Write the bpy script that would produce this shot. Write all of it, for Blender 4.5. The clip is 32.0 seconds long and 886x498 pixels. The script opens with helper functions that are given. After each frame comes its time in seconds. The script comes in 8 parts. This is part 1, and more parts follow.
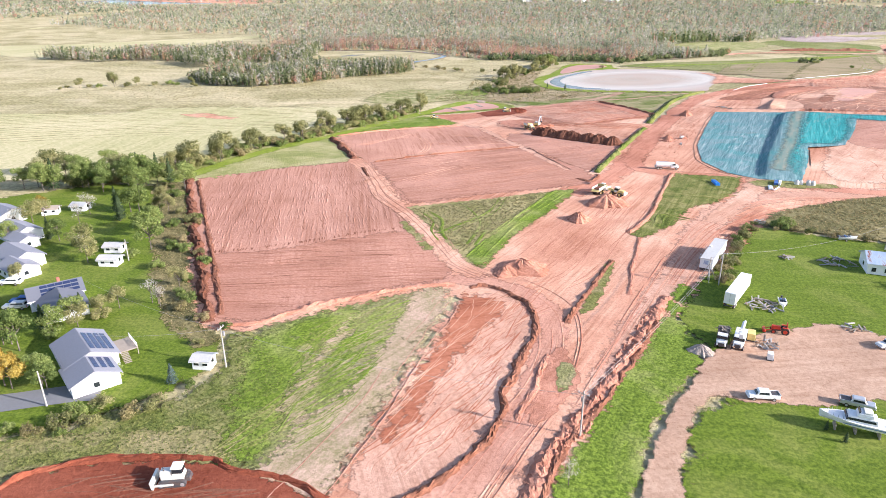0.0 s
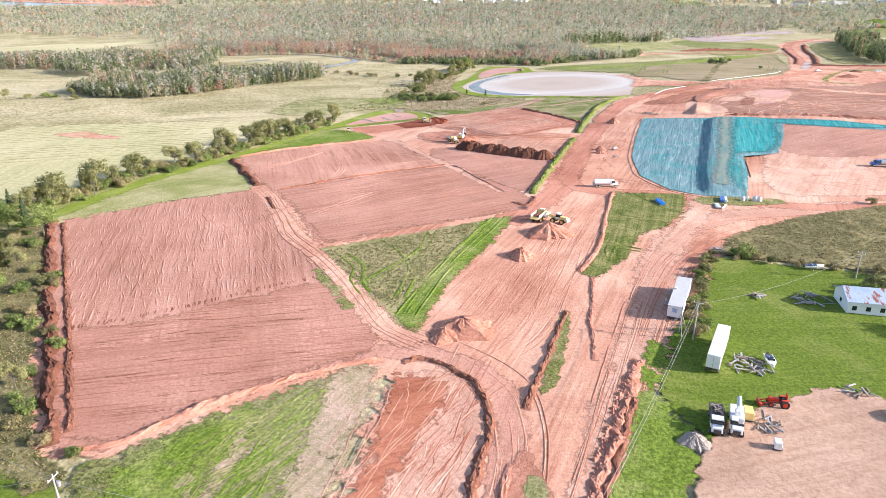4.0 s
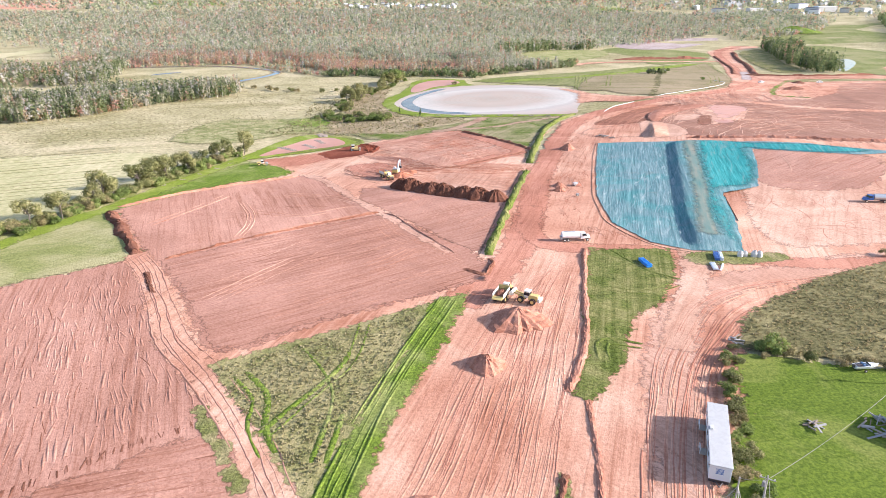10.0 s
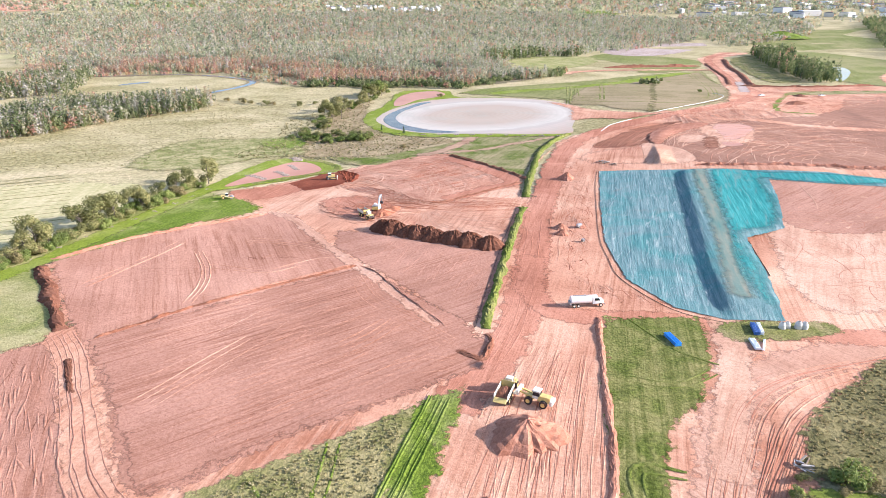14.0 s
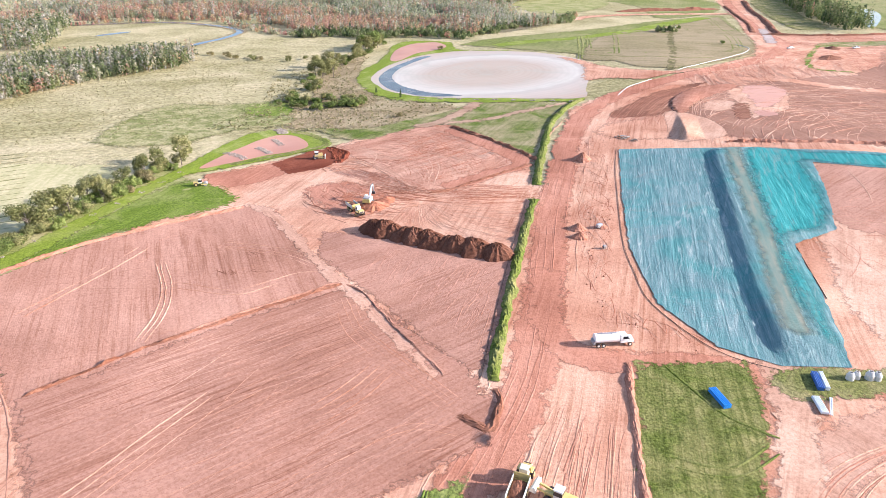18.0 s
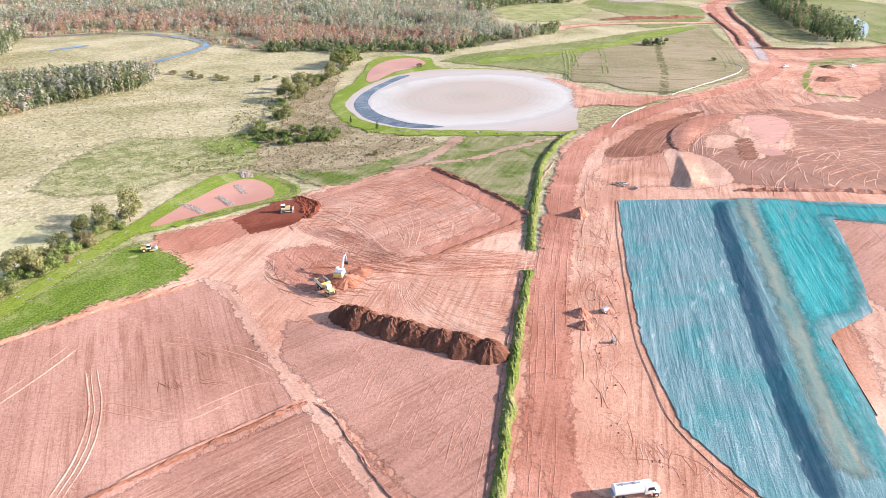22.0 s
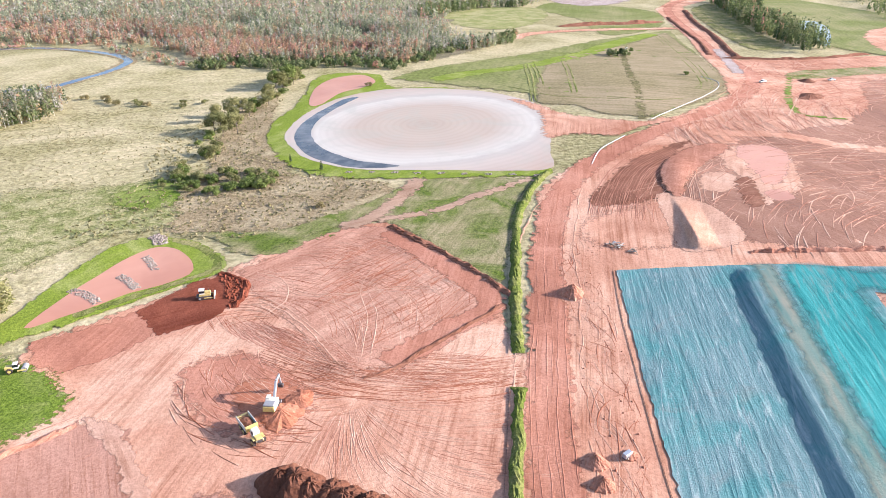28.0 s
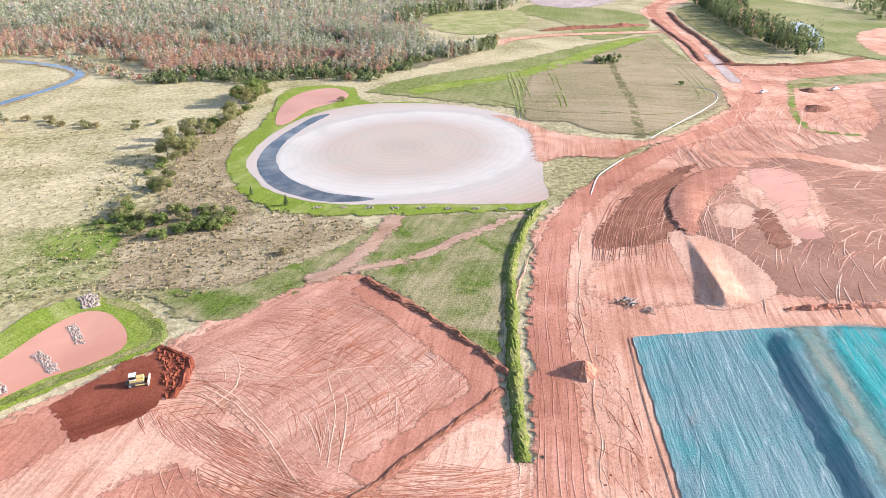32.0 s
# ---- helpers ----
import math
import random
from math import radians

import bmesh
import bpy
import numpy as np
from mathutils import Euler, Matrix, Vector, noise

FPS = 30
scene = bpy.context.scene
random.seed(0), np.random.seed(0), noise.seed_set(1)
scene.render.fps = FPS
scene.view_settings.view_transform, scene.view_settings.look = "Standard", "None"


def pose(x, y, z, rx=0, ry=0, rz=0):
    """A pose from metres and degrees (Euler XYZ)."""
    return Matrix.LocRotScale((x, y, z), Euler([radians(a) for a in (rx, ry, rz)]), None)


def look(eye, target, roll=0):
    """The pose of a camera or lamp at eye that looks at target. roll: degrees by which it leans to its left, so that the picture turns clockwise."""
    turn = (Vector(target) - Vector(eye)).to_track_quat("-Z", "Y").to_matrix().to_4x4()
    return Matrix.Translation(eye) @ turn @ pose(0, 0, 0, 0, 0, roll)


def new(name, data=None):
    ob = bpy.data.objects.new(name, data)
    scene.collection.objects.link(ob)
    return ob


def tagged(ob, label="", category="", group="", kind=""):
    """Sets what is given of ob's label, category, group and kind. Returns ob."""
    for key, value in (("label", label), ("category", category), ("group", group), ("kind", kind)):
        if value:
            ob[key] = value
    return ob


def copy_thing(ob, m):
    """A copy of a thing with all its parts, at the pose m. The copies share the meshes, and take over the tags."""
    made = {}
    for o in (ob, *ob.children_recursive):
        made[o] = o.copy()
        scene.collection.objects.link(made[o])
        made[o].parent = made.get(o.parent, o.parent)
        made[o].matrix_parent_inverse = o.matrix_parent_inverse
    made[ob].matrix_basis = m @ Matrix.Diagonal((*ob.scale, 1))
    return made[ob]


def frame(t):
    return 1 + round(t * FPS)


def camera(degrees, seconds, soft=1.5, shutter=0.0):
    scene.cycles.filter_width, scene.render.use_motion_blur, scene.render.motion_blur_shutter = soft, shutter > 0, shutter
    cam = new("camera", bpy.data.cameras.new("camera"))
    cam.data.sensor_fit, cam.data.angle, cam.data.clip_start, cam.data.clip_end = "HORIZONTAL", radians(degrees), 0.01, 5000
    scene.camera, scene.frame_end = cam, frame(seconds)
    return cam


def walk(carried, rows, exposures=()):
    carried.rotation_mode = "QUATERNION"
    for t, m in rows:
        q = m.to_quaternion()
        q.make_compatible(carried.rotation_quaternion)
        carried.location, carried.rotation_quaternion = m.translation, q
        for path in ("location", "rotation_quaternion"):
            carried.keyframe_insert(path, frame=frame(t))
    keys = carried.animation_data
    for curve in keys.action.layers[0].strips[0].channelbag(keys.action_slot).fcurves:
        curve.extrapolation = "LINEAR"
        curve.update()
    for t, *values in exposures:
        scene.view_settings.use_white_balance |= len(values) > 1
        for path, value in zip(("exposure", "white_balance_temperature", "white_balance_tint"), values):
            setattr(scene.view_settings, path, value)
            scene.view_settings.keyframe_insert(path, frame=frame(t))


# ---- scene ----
cam = camera(69.64, 32.0, 0.85)
PATH = [
    (0, (8.44, -0.74, 68.91), (-14.70, 89.42, 32.37), -0.28),
    (0.5, (7.40, 3.07, 68.95), (-14.53, 93.56, 32.45), -0.29),
    (1, (6.26, 7.03, 69.00), (-12.79, 98.16, 32.51), -0.31),
    (1.5, (5.11, 11.17, 69.10), (-11.10, 102.85, 32.62), -0.35),
    (2, (3.97, 15.22, 69.22), (-11.46, 107.05, 32.74), -0.29),
    (2.5, (2.89, 19.42, 69.40), (-12.06, 111.30, 32.86), -0.23),
    (3, (1.94, 23.76, 69.61), (-12.41, 115.70, 33.01), -0.23),
    (3.5, (1.14, 28.20, 69.76), (-12.11, 120.33, 33.18), -0.23),
    (4, (0.24, 32.52, 69.92), (-10.86, 124.95, 33.38), -0.27),
    (4.5, (-0.65, 36.84, 70.08), (-8.86, 129.57, 33.54), -0.23),
    (6.5, (-3.36, 54.87, 70.41), (-7.83, 147.95, 34.11), -0.03),
    (7, (-3.83, 59.86, 70.38), (-7.66, 152.96, 34.10), -0.10),
    (7.5, (-4.32, 64.52, 70.48), (-7.66, 157.67, 34.26), -0.04),
    (8, (-4.72, 69.00, 70.78), (-7.53, 162.20, 34.64), -0.01),
    (8.5, (-5.07, 73.45, 71.23), (-7.26, 166.68, 35.14), -0.06),
    (9, (-5.27, 78.09, 71.70), (-7.14, 171.34, 35.62), -0.08),
    (9.5, (-5.46, 82.57, 72.13), (-7.02, 175.83, 36.09), -0.05),
    (10, (-5.69, 87.02, 72.60), (-6.76, 180.33, 36.66), -0.09),
    (10.5, (-5.93, 91.65, 73.06), (-6.41, 184.99, 37.19), -0.04),
    (11, (-6.08, 96.19, 73.62), (-6.05, 189.55, 37.82), -0.03),
    (11.5, (-6.30, 100.93, 74.19), (-5.65, 194.29, 38.37), 0.05),
    (12, (-6.55, 105.42, 74.81), (-5.52, 198.78, 38.99), 0.10),
    (12.5, (-6.86, 109.73, 75.62), (-5.55, 203.09, 39.81), 0.16),
    (13, (-7.01, 114.23, 76.57), (-5.61, 207.59, 40.78), 0.19),
    (13.5, (-6.93, 118.76, 77.53), (-5.57, 212.13, 41.75), 0.16),
    (14, (-6.84, 123.52, 78.52), (-5.54, 216.87, 42.70), 0.10),
    (14.5, (-6.70, 128.25, 79.49), (-5.45, 221.60, 43.68), 0.07),
    (16.5, (-6.22, 145.69, 83.00), (-5.33, 237.31, 42.95), -0.53),
    (17, (-5.80, 150.15, 84.05), (-4.94, 241.06, 42.39), -0.43),
    (17.5, (-5.55, 154.71, 85.16), (-4.70, 244.92, 42.02), -0.25),
    (18, (-5.58, 159.45, 86.44), (-4.69, 249.15, 42.24), -0.17),
    (18.5, (-5.54, 164.04, 87.85), (-4.58, 253.75, 43.67), -0.13),
    (19, (-5.60, 168.57, 89.31), (-4.51, 258.32, 45.22), -0.08),
    (19.5, (-5.67, 173.12, 90.83), (-4.33, 262.88, 46.79), -0.02),
    (20, (-5.71, 177.70, 92.36), (-4.12, 267.49, 48.35), 0.01),
    (20.5, (-5.71, 182.32, 93.90), (-3.93, 272.13, 49.96), 0.08),
    (21, (-5.71, 186.90, 95.44), (-3.57, 276.60, 51.30), 0.05),
    (21.5, (-5.75, 191.49, 96.89), (-2.97, 281.02, 52.44), 0.05),
    (22, (-5.74, 196.03, 98.10), (-1.79, 285.32, 53.26), 0.05),
    (22.5, (-5.70, 200.53, 99.02), (-0.36, 289.58, 53.83), 0.01),
    (23, (-5.74, 205.13, 99.66), (0.83, 294.07, 54.42), -0.00),
    (23.5, (-5.74, 209.79, 100.03), (1.14, 298.73, 54.83), 0.06),
    (24, (-5.69, 214.56, 100.18), (1.24, 303.52, 55.04), 0.09),
    (24.5, (-5.49, 219.27, 100.22), (1.47, 308.24, 55.10), 0.11),
    (25, (-5.22, 223.97, 100.26), (1.72, 312.98, 55.21), 0.14),
    (25.5, (-4.93, 228.93, 100.37), (2.01, 317.95, 55.34), 0.16),
    (27.5, (-4.80, 246.77, 101.95), (2.75, 335.71, 56.85), 0.24),
    (28, (-4.51, 251.45, 102.31), (6.33, 340.03, 57.18), 0.12),
    (28.5, (-4.41, 256.25, 102.63), (8.76, 344.51, 57.49), 0.18),
    (29, (-4.14, 260.96, 102.81), (9.08, 349.19, 57.65), 0.12),
    (29.5, (-3.71, 265.63, 102.89), (9.53, 353.86, 57.73), 0.12),
    (30, (-3.18, 270.33, 102.89), (10.04, 358.55, 57.72), 0.17),
    (30.5, (-2.48, 275.08, 102.86), (10.68, 363.34, 57.73), 0.08),
    (31, (-1.71, 279.85, 102.88), (11.44, 368.10, 57.73), 0.10),
    (31.5, (-0.80, 284.74, 103.01), (12.48, 372.96, 57.84), -0.00),
    (32, (-0.00, 289.80, 103.23), (13.73, 377.94, 58.03), -0.10),
]
walk(cam, [(t, look(eye, target, roll)) for t, eye, target, roll in PATH], [(0, 1.1, 6060, 17), (32, 1.1, 6060, 17)])

# ---------- world, sun ----------
SUN_AZ, SUN_EL = radians(95), radians(21)      # clockwise from +y
world = bpy.data.worlds.new("sky")
scene.world = world
world.use_nodes = True
wn, wl = world.node_tree.nodes, world.node_tree.links
sky = wn.new("ShaderNodeTexSky")
sky.sky_type, sky.sun_disc = "NISHITA", False
sky.sun_elevation, sky.sun_rotation = SUN_EL, SUN_AZ
sky.dust_density, sky.air_density = 1.5, 1.0
wl.new(sky.outputs[0], wn["Background"].inputs[0])
wn["Background"].inputs[1].default_value = 0.13
sun = new("sun", bpy.data.lights.new("sun", "SUN"))
sun.data.energy, sun.data.angle, sun.data.color = 4.6, radians(0.55), (1.0, 0.95, 0.88)
sun_way = Vector((math.sin(SUN_AZ) * math.cos(SUN_EL), math.cos(SUN_AZ) * math.cos(SUN_EL), math.sin(SUN_EL)))
sun.matrix_world = look(sun_way * 300, (0, 0, 0))

# ---------- materials ----------
MATS = {}
BW = lambda v: (v, v, v)


class Nodes:
    """Short hand for a node material."""

    def __init__(self, name, rough=0.9, metal=0.0, spec=0.25):
        self.mat = bpy.data.materials.new(name)
        self.mat.use_nodes = True
        self.t = self.mat.node_tree
        self.bsdf = self.t.nodes["Principled BSDF"]
        self.bsdf.inputs["Roughness"].default_value = rough
        self.bsdf.inputs["Metallic"].default_value = metal
        self.bsdf.inputs["Specular IOR Level"].default_value = spec
        self.geo = self.t.nodes.new("ShaderNodeNewGeometry")
        self.pos = self.geo.outputs["Position"]

    def link(self, a, b):
        self.t.links.new(a, b)

    def turned(self, angle=0.0, stretch=(1, 1, 1)):
        m = self.t.nodes.new("ShaderNodeMapping")
        m.vector_type = "TEXTURE"
        m.inputs["Rotation"].default_value[2] = radians(angle)
        m.inputs["Scale"].default_value = [1 / v for v in stretch]
        self.link(self.pos, m.inputs["Vector"])
        return m.outputs[0]

    def noise(self, scale, detail=4, where=None, rough=0.6, warp=0.0):
        n = self.t.nodes.new("ShaderNodeTexNoise")
        n.inputs["Scale"].default_value, n.inputs["Detail"].default_value = scale, detail
        n.inputs["Roughness"].default_value, n.inputs["Distortion"].default_value = rough, warp
        self.link(where or self.pos, n.inputs["Vector"])
        return n.outputs["Fac"]

    def bands(self, gap, angle, warp=1.5, detail=2, warp_scale=1.0):
        w = self.t.nodes.new("ShaderNodeTexWave")
        w.inputs["Scale"].default_value = 0.314 / gap
        w.inputs["Distortion"].default_value, w.inputs["Detail"].default_value = warp, detail
        w.inputs["Detail Scale"].default_value = warp_scale
        self.link(self.turned(angle), w.inputs["Vector"])
        return w.outputs["Fac"]

    def ramp(self, fac, *stops):
        r = self.t.nodes.new("ShaderNodeValToRGB")
        while len(r.color_ramp.elements) < len(stops):
            r.color_ramp.elements.new(0.5)
        for e, (p, c) in zip(r.color_ramp.elements, stops):
            e.position, e.color = p, (*c, 1) if len(c) == 3 else c
        self.link(fac, r.inputs[0])
        return r.outputs[0]

    def mix(self, fac, a, b, kind="MIX"):
        m = self.t.nodes.new("ShaderNodeMix")
        m.data_type, m.blend_type = "RGBA", kind
        for value, slot in ((fac, 0), (a, 6), (b, 7)):
            if hasattr(value, "links"):
                self.link(value, m.inputs[slot])
            else:
                m.inputs[slot].default_value = value if slot == 0 or len(value) == 4 else (*value, 1)
        return m.outputs[2]

    def math(self, kind, a, b):
        m = self.t.nodes.new("ShaderNodeMath")
        m.operation = kind
        for value, slot in ((a, 0), (b, 1)):
            if hasattr(value, "links"):
                self.link(value, m.inputs[slot])
            else:
                m.inputs[slot].default_value = value
        return m.outputs[0]

    def random(self):
        return self.t.nodes.new("ShaderNodeObjectInfo").outputs["Random"]

    def island(self):
        return self.geo.outputs["Random Per Island"]

    def bump(self, height, depth=0.3, strength=0.8):
        b = self.t.nodes.new("ShaderNodeBump")
        b.inputs["Strength"].default_value, b.inputs["Distance"].default_value = strength, depth
        self.link(height, b.inputs["Height"])
        self.link(b.outputs[0], self.bsdf.inputs["Normal"])

    def feather(self, grain=0.45, raggedness=1.7):
        """Ragged, thinning rim where a sheet of ground gives out over the one below."""
        rim = self.t.nodes.new("ShaderNodeAttribute")
        rim.attribute_name = "rim"
        k = rim.outputs["Fac"]
        ragged = self.math("MULTIPLY", self.math("SUBTRACT", self.noise(grain, 6, rough=0.65), 0.5), raggedness)
        v = self.math("ADD", k, self.math("MULTIPLY", ragged, self.math("MINIMUM", self.math("MULTIPLY", k, 4.0), 1.0)))
        gone = self.ramp(v, (0.4, BW(0)), (0.62, BW(1))) if raggedness > 1 else self.ramp(v, (0.2, BW(0)), (0.8, BW(1)))
        clear, mixer = self.t.nodes.new("ShaderNodeBsdfTransparent"), self.t.nodes.new("ShaderNodeMixShader")
        self.link(gone, mixer.inputs[0])
        self.link(self.bsdf.outputs[0], mixer.inputs[1])
        self.link(clear.outputs[0], mixer.inputs[2])
        self.link(mixer.outputs[0], self.t.nodes["Material Output"].inputs["Surface"])

    def done(self, color):
        if hasattr(color, "links"):
            self.link(color, self.bsdf.inputs["Base Color"])
        else:
            self.bsdf.inputs["Base Color"].default_value = (*color, 1)
        MATS[self.mat.name] = self.mat
        return self.mat


def soil(name, dark, mid, light, gap=2.2, angle=0.0, rut=0.5, patch=0.03, depth=0.25, warp=2.0):
    """Bare earth: pale dried crust over darker damp soil, with wheel and dozer lines."""
    n = Nodes(name, 0.95, spec=0.1)
    warm = lambda c: (min(0.86, c[0] * 0.955), c[1] * 0.885, c[2] * 0.815)
    dark, mid, light = warm(dark), warm(mid), warm(light)
    big = n.noise(patch, 6, warp=0.8, rough=0.65)
    broad = n.noise(0.011, 3, warp=1.0)
    fine = n.noise(1.3, 6, rough=0.7)
    col = n.ramp(n.math("ADD", n.math("MULTIPLY", big, 0.6), n.math("MULTIPLY", broad, 0.4)), (0.36, dark), (0.5, mid), (0.63, light))
    col = n.mix(n.ramp(fine, (0.36, BW(1)), (0.58, BW(0))), col, n.mix(1.0, col, (0.78, 0.73, 0.70), "MULTIPLY"))
    sweep = n.noise(0.16, 4, n.turned(angle + 3, (0.1, 1.2, 1)), 0.55, 0.8)
    col = n.mix(n.ramp(sweep, (0.45, BW(0)), (0.62, BW(0.55))), col, n.mix(1.0, col, (0.83, 0.77, 0.73), "MULTIPLY"))
    lines = n.noise(1.0 / gap, 6, n.turned(angle, (0.03, 1.5, 1)), 0.72, 0.25)
    where = n.ramp(n.noise(patch * 1.7, 4), (0.38, BW(0.1)), (0.58, BW(min(1.0, rut * 1.3))))
    col = n.mix(n.math("MULTIPLY", where, n.ramp(lines, (0.52, BW(0)), (0.58, BW(1)))), col, n.mix(1.0, col, (0.70, 0.61, 0.56), "MULTIPLY"))
    col = n.mix(n.math("MULTIPLY", where, n.ramp(lines, (0.38, BW(0.7)), (0.45, BW(0)))), col, n.mix(0.5, col, light))
    crumbs = n.noise(3.0, 4, None, 0.7)
    col = n.mix(n.ramp(crumbs, (0.33, BW(0.9)), (0.42, BW(0))), col, n.mix(1.0, col, (0.70, 0.62, 0.58), "MULTIPLY"))
    h = n.math("ADD", n.math("MULTIPLY", lines, rut * 0.8), n.math("MULTIPLY", fine, 0.6))
    n.bump(n.math("ADD", h, n.math("MULTIPLY", crumbs, 0.35)), depth, 0.7)
    n.feather()
    return n.done(col)


def turf(name, dark, mid, straw, amount=0.5, scale=0.06, gap=3.0, angle=0.0, stripe=0.25, depth=0.35, tuft=1.6):
    """Grass or weeds: green with straw-coloured patches, tufts and mowing or wheel lines."""
    n = Nodes(name, 0.9, spec=0.1)
    big = n.noise(scale, 5, warp=0.8)
    fine = n.noise(tuft, 5, rough=0.7)
    green = n.mix(n.ramp(fine, (0.4, BW(0)), (0.6, BW(1))), dark, mid)
    col = n.mix(n.ramp(big, (0.62 - 0.35 * amount, BW(0)), (0.85 - 0.35 * amount, BW(1))), green, n.mix(n.ramp(fine, (0.38, BW(0)), (0.6, BW(1))), n.mix(0.5, straw, dark), straw))
    lines = n.noise(1.0 / gap, 4, n.turned(angle, (0.04, 1.3, 1)), 0.6, 0.4)
    col = n.mix(n.math("MULTIPLY", n.ramp(lines, (0.45, BW(0)), (0.6, BW(1))), stripe), col, n.mix(1.0, col, (0.6, 0.66, 0.5), "MULTIPLY"))
    n.bump(n.math("ADD", fine, n.math("MULTIPLY", n.noise(0.35, 3), 0.8)), depth, 0.8)
    n.feather(0.7)
    return n.done(col)


def paint(name, color, rough=0.45, metal=0.0, dirt=0.25, dirt_color=(0.25, 0.13, 0.08), scale=1.2):
    """Painted or plain manufactured surface with dust and grime."""
    n = Nodes(name, rough, metal, 0.4)
    grime = n.ramp(n.noise(scale, 6, warp=1.0), (0.42, BW(0)), (0.75, BW(dirt)))
    n.bump(n.noise(8, 2), 0.01, 0.2)
    return n.done(n.mix(grime, color, dirt_color))


soil("soil_pale", (0.50, 0.24, 0.16), (0.70, 0.41, 0.30), (0.85, 0.60, 0.47), 1.8, 72, 0.6, 0.03)
soil("soil_plot_a", (0.44, 0.24, 0.18), (0.55, 0.315, 0.245), (0.66, 0.40, 0.32), 1.4, 112, 0.6, 0.02)
soil("soil_plot_b", (0.44, 0.25, 0.195), (0.53, 0.31, 0.245), (0.62, 0.38, 0.305), 1.4, 36, 0.6, 0.02)
soil("soil_plot_low", (0.43, 0.225, 0.165), (0.52, 0.285, 0.215), (0.60, 0.345, 0.27), 1.1, 18, 0.75, 0.03)
soil("soil_plot_south", (0.42, 0.23, 0.175), (0.50, 0.28, 0.215), (0.58, 0.34, 0.27), 1.1, 36, 0.75, 0.025)
soil("soil_road", (0.44, 0.20, 0.14), (0.58, 0.285, 0.205), (0.71, 0.39, 0.295), 1.9, 72, 0.45, 0.03)
soil("soil_pad", (0.50, 0.265, 0.195), (0.64, 0.37, 0.28), (0.79, 0.52, 0.41), 1.5, 40, 0.6, 0.06)
soil("soil_wet", (0.20, 0.06, 0.036), (0.28, 0.09, 0.055), (0.37, 0.135, 0.085), 2.0, 20, 0.3, 0.06, 0.4)
soil("soil_dark", (0.20, 0.095, 0.065), (0.30, 0.145, 0.10), (0.40, 0.21, 0.15), 1.6, 10, 0.3, 0.09, 0.5)
soil("soil_bank", (0.13, 0.06, 0.042), (0.19, 0.09, 0.062), (0.27, 0.135, 0.095), 1.4, 30, 0.3, 0.12, 0.5)
soil("soil_heap", (0.42, 0.20, 0.14), (0.54, 0.275, 0.20), (0.66, 0.37, 0.28), 1.4, 60, 0.3, 0.15, 0.5)
soil("lane_cream", (0.58, 0.35, 0.265), (0.67, 0.43, 0.335), (0.75, 0.52, 0.42), 1.3, 120, 0.5, 0.04)
soil("lane_dust", (0.53, 0.29, 0.215), (0.62, 0.36, 0.28), (0.70, 0.435, 0.345), 1.1, 80, 0.35, 0.03)
soil("yard_dirt", (0.44, 0.305, 0.225), (0.55, 0.395, 0.30), (0.65, 0.49, 0.385), 2.2, 20, 0.3, 0.05)
turf("marsh_mix", (0.15, 0.155, 0.05), (0.29, 0.30, 0.11), (0.54, 0.46, 0.26), 0.62, 0.16, 4, 20, 0.3, 0.8, 0.9)
turf("meadow", (0.22, 0.185, 0.085), (0.46, 0.40, 0.205), (0.63, 0.525, 0.325), 0.7, 0.014, 4, 20, 0.35, 0.6, 0.45)
turf("turf_green", (0.07, 0.10, 0.02), (0.19, 0.245, 0.04), (0.45, 0.36, 0.21), 0.68, 0.06, 1.8, 62, 0.5)
turf("turf_weedy", (0.11, 0.115, 0.035), (0.26, 0.26, 0.08), (0.45, 0.36, 0.19), 0.6, 0.09, 2.6, 70, 0.35, 0.5)
turf("turf_lush", (0.09, 0.135, 0.018), (0.22, 0.295, 0.04), (0.40, 0.39, 0.15), 0.45, 0.05, 1.6, 70, 0.45)
turf("turf_straw", (0.12, 0.13, 0.035), (0.26, 0.26, 0.08), (0.44, 0.365, 0.18), 0.86, 0.10, 1.5, 78, 0.4, 0.5)
turf("turf_rows", (0.09, 0.115, 0.022), (0.21, 0.24, 0.055), (0.40, 0.345, 0.15), 0.66, 0.09, 1.5, 76, 0.6, 0.5)
turf("lawn", (0.084, 0.127, 0.015), (0.168, 0.224, 0.026), (0.265, 0.275, 0.07), 0.4, 0.06, 1.6, 8, 0.3, 0.2)
turf("margin_grass", (0.19, 0.205, 0.065), (0.34, 0.345, 0.12), (0.50, 0.43, 0.23), 0.6, 0.05, 1.8, 50, 0.35)
turf("lime_grass", (0.15, 0.20, 0.025), (0.275, 0.34, 0.045), (0.40, 0.40, 0.14), 0.4, 0.05, 1.6, 60, 0.3)
turf("verge_sward", (0.085, 0.11, 0.02), (0.185, 0.22, 0.045), (0.30, 0.27, 0.11), 0.45, 0.09, 1.5, 72, 0.3, 0.5)
turf("bank_sward", (0.10, 0.12, 0.028), (0.21, 0.235, 0.06), (0.38, 0.33, 0.15), 0.6, 0.12, 1.6, 60, 0.5, 0.5)
turf("slope_worn", (0.30, 0.26, 0.13), (0.50, 0.36, 0.25), (0.60, 0.41, 0.31), 0.6, 0.09, 1.6, 66, 0.6, 0.3)
turf("island_rows", (0.075, 0.095, 0.018), (0.18, 0.21, 0.045), (0.34, 0.30, 0.12), 0.6, 0.09, 1.5, 76, 0.9, 0.5)
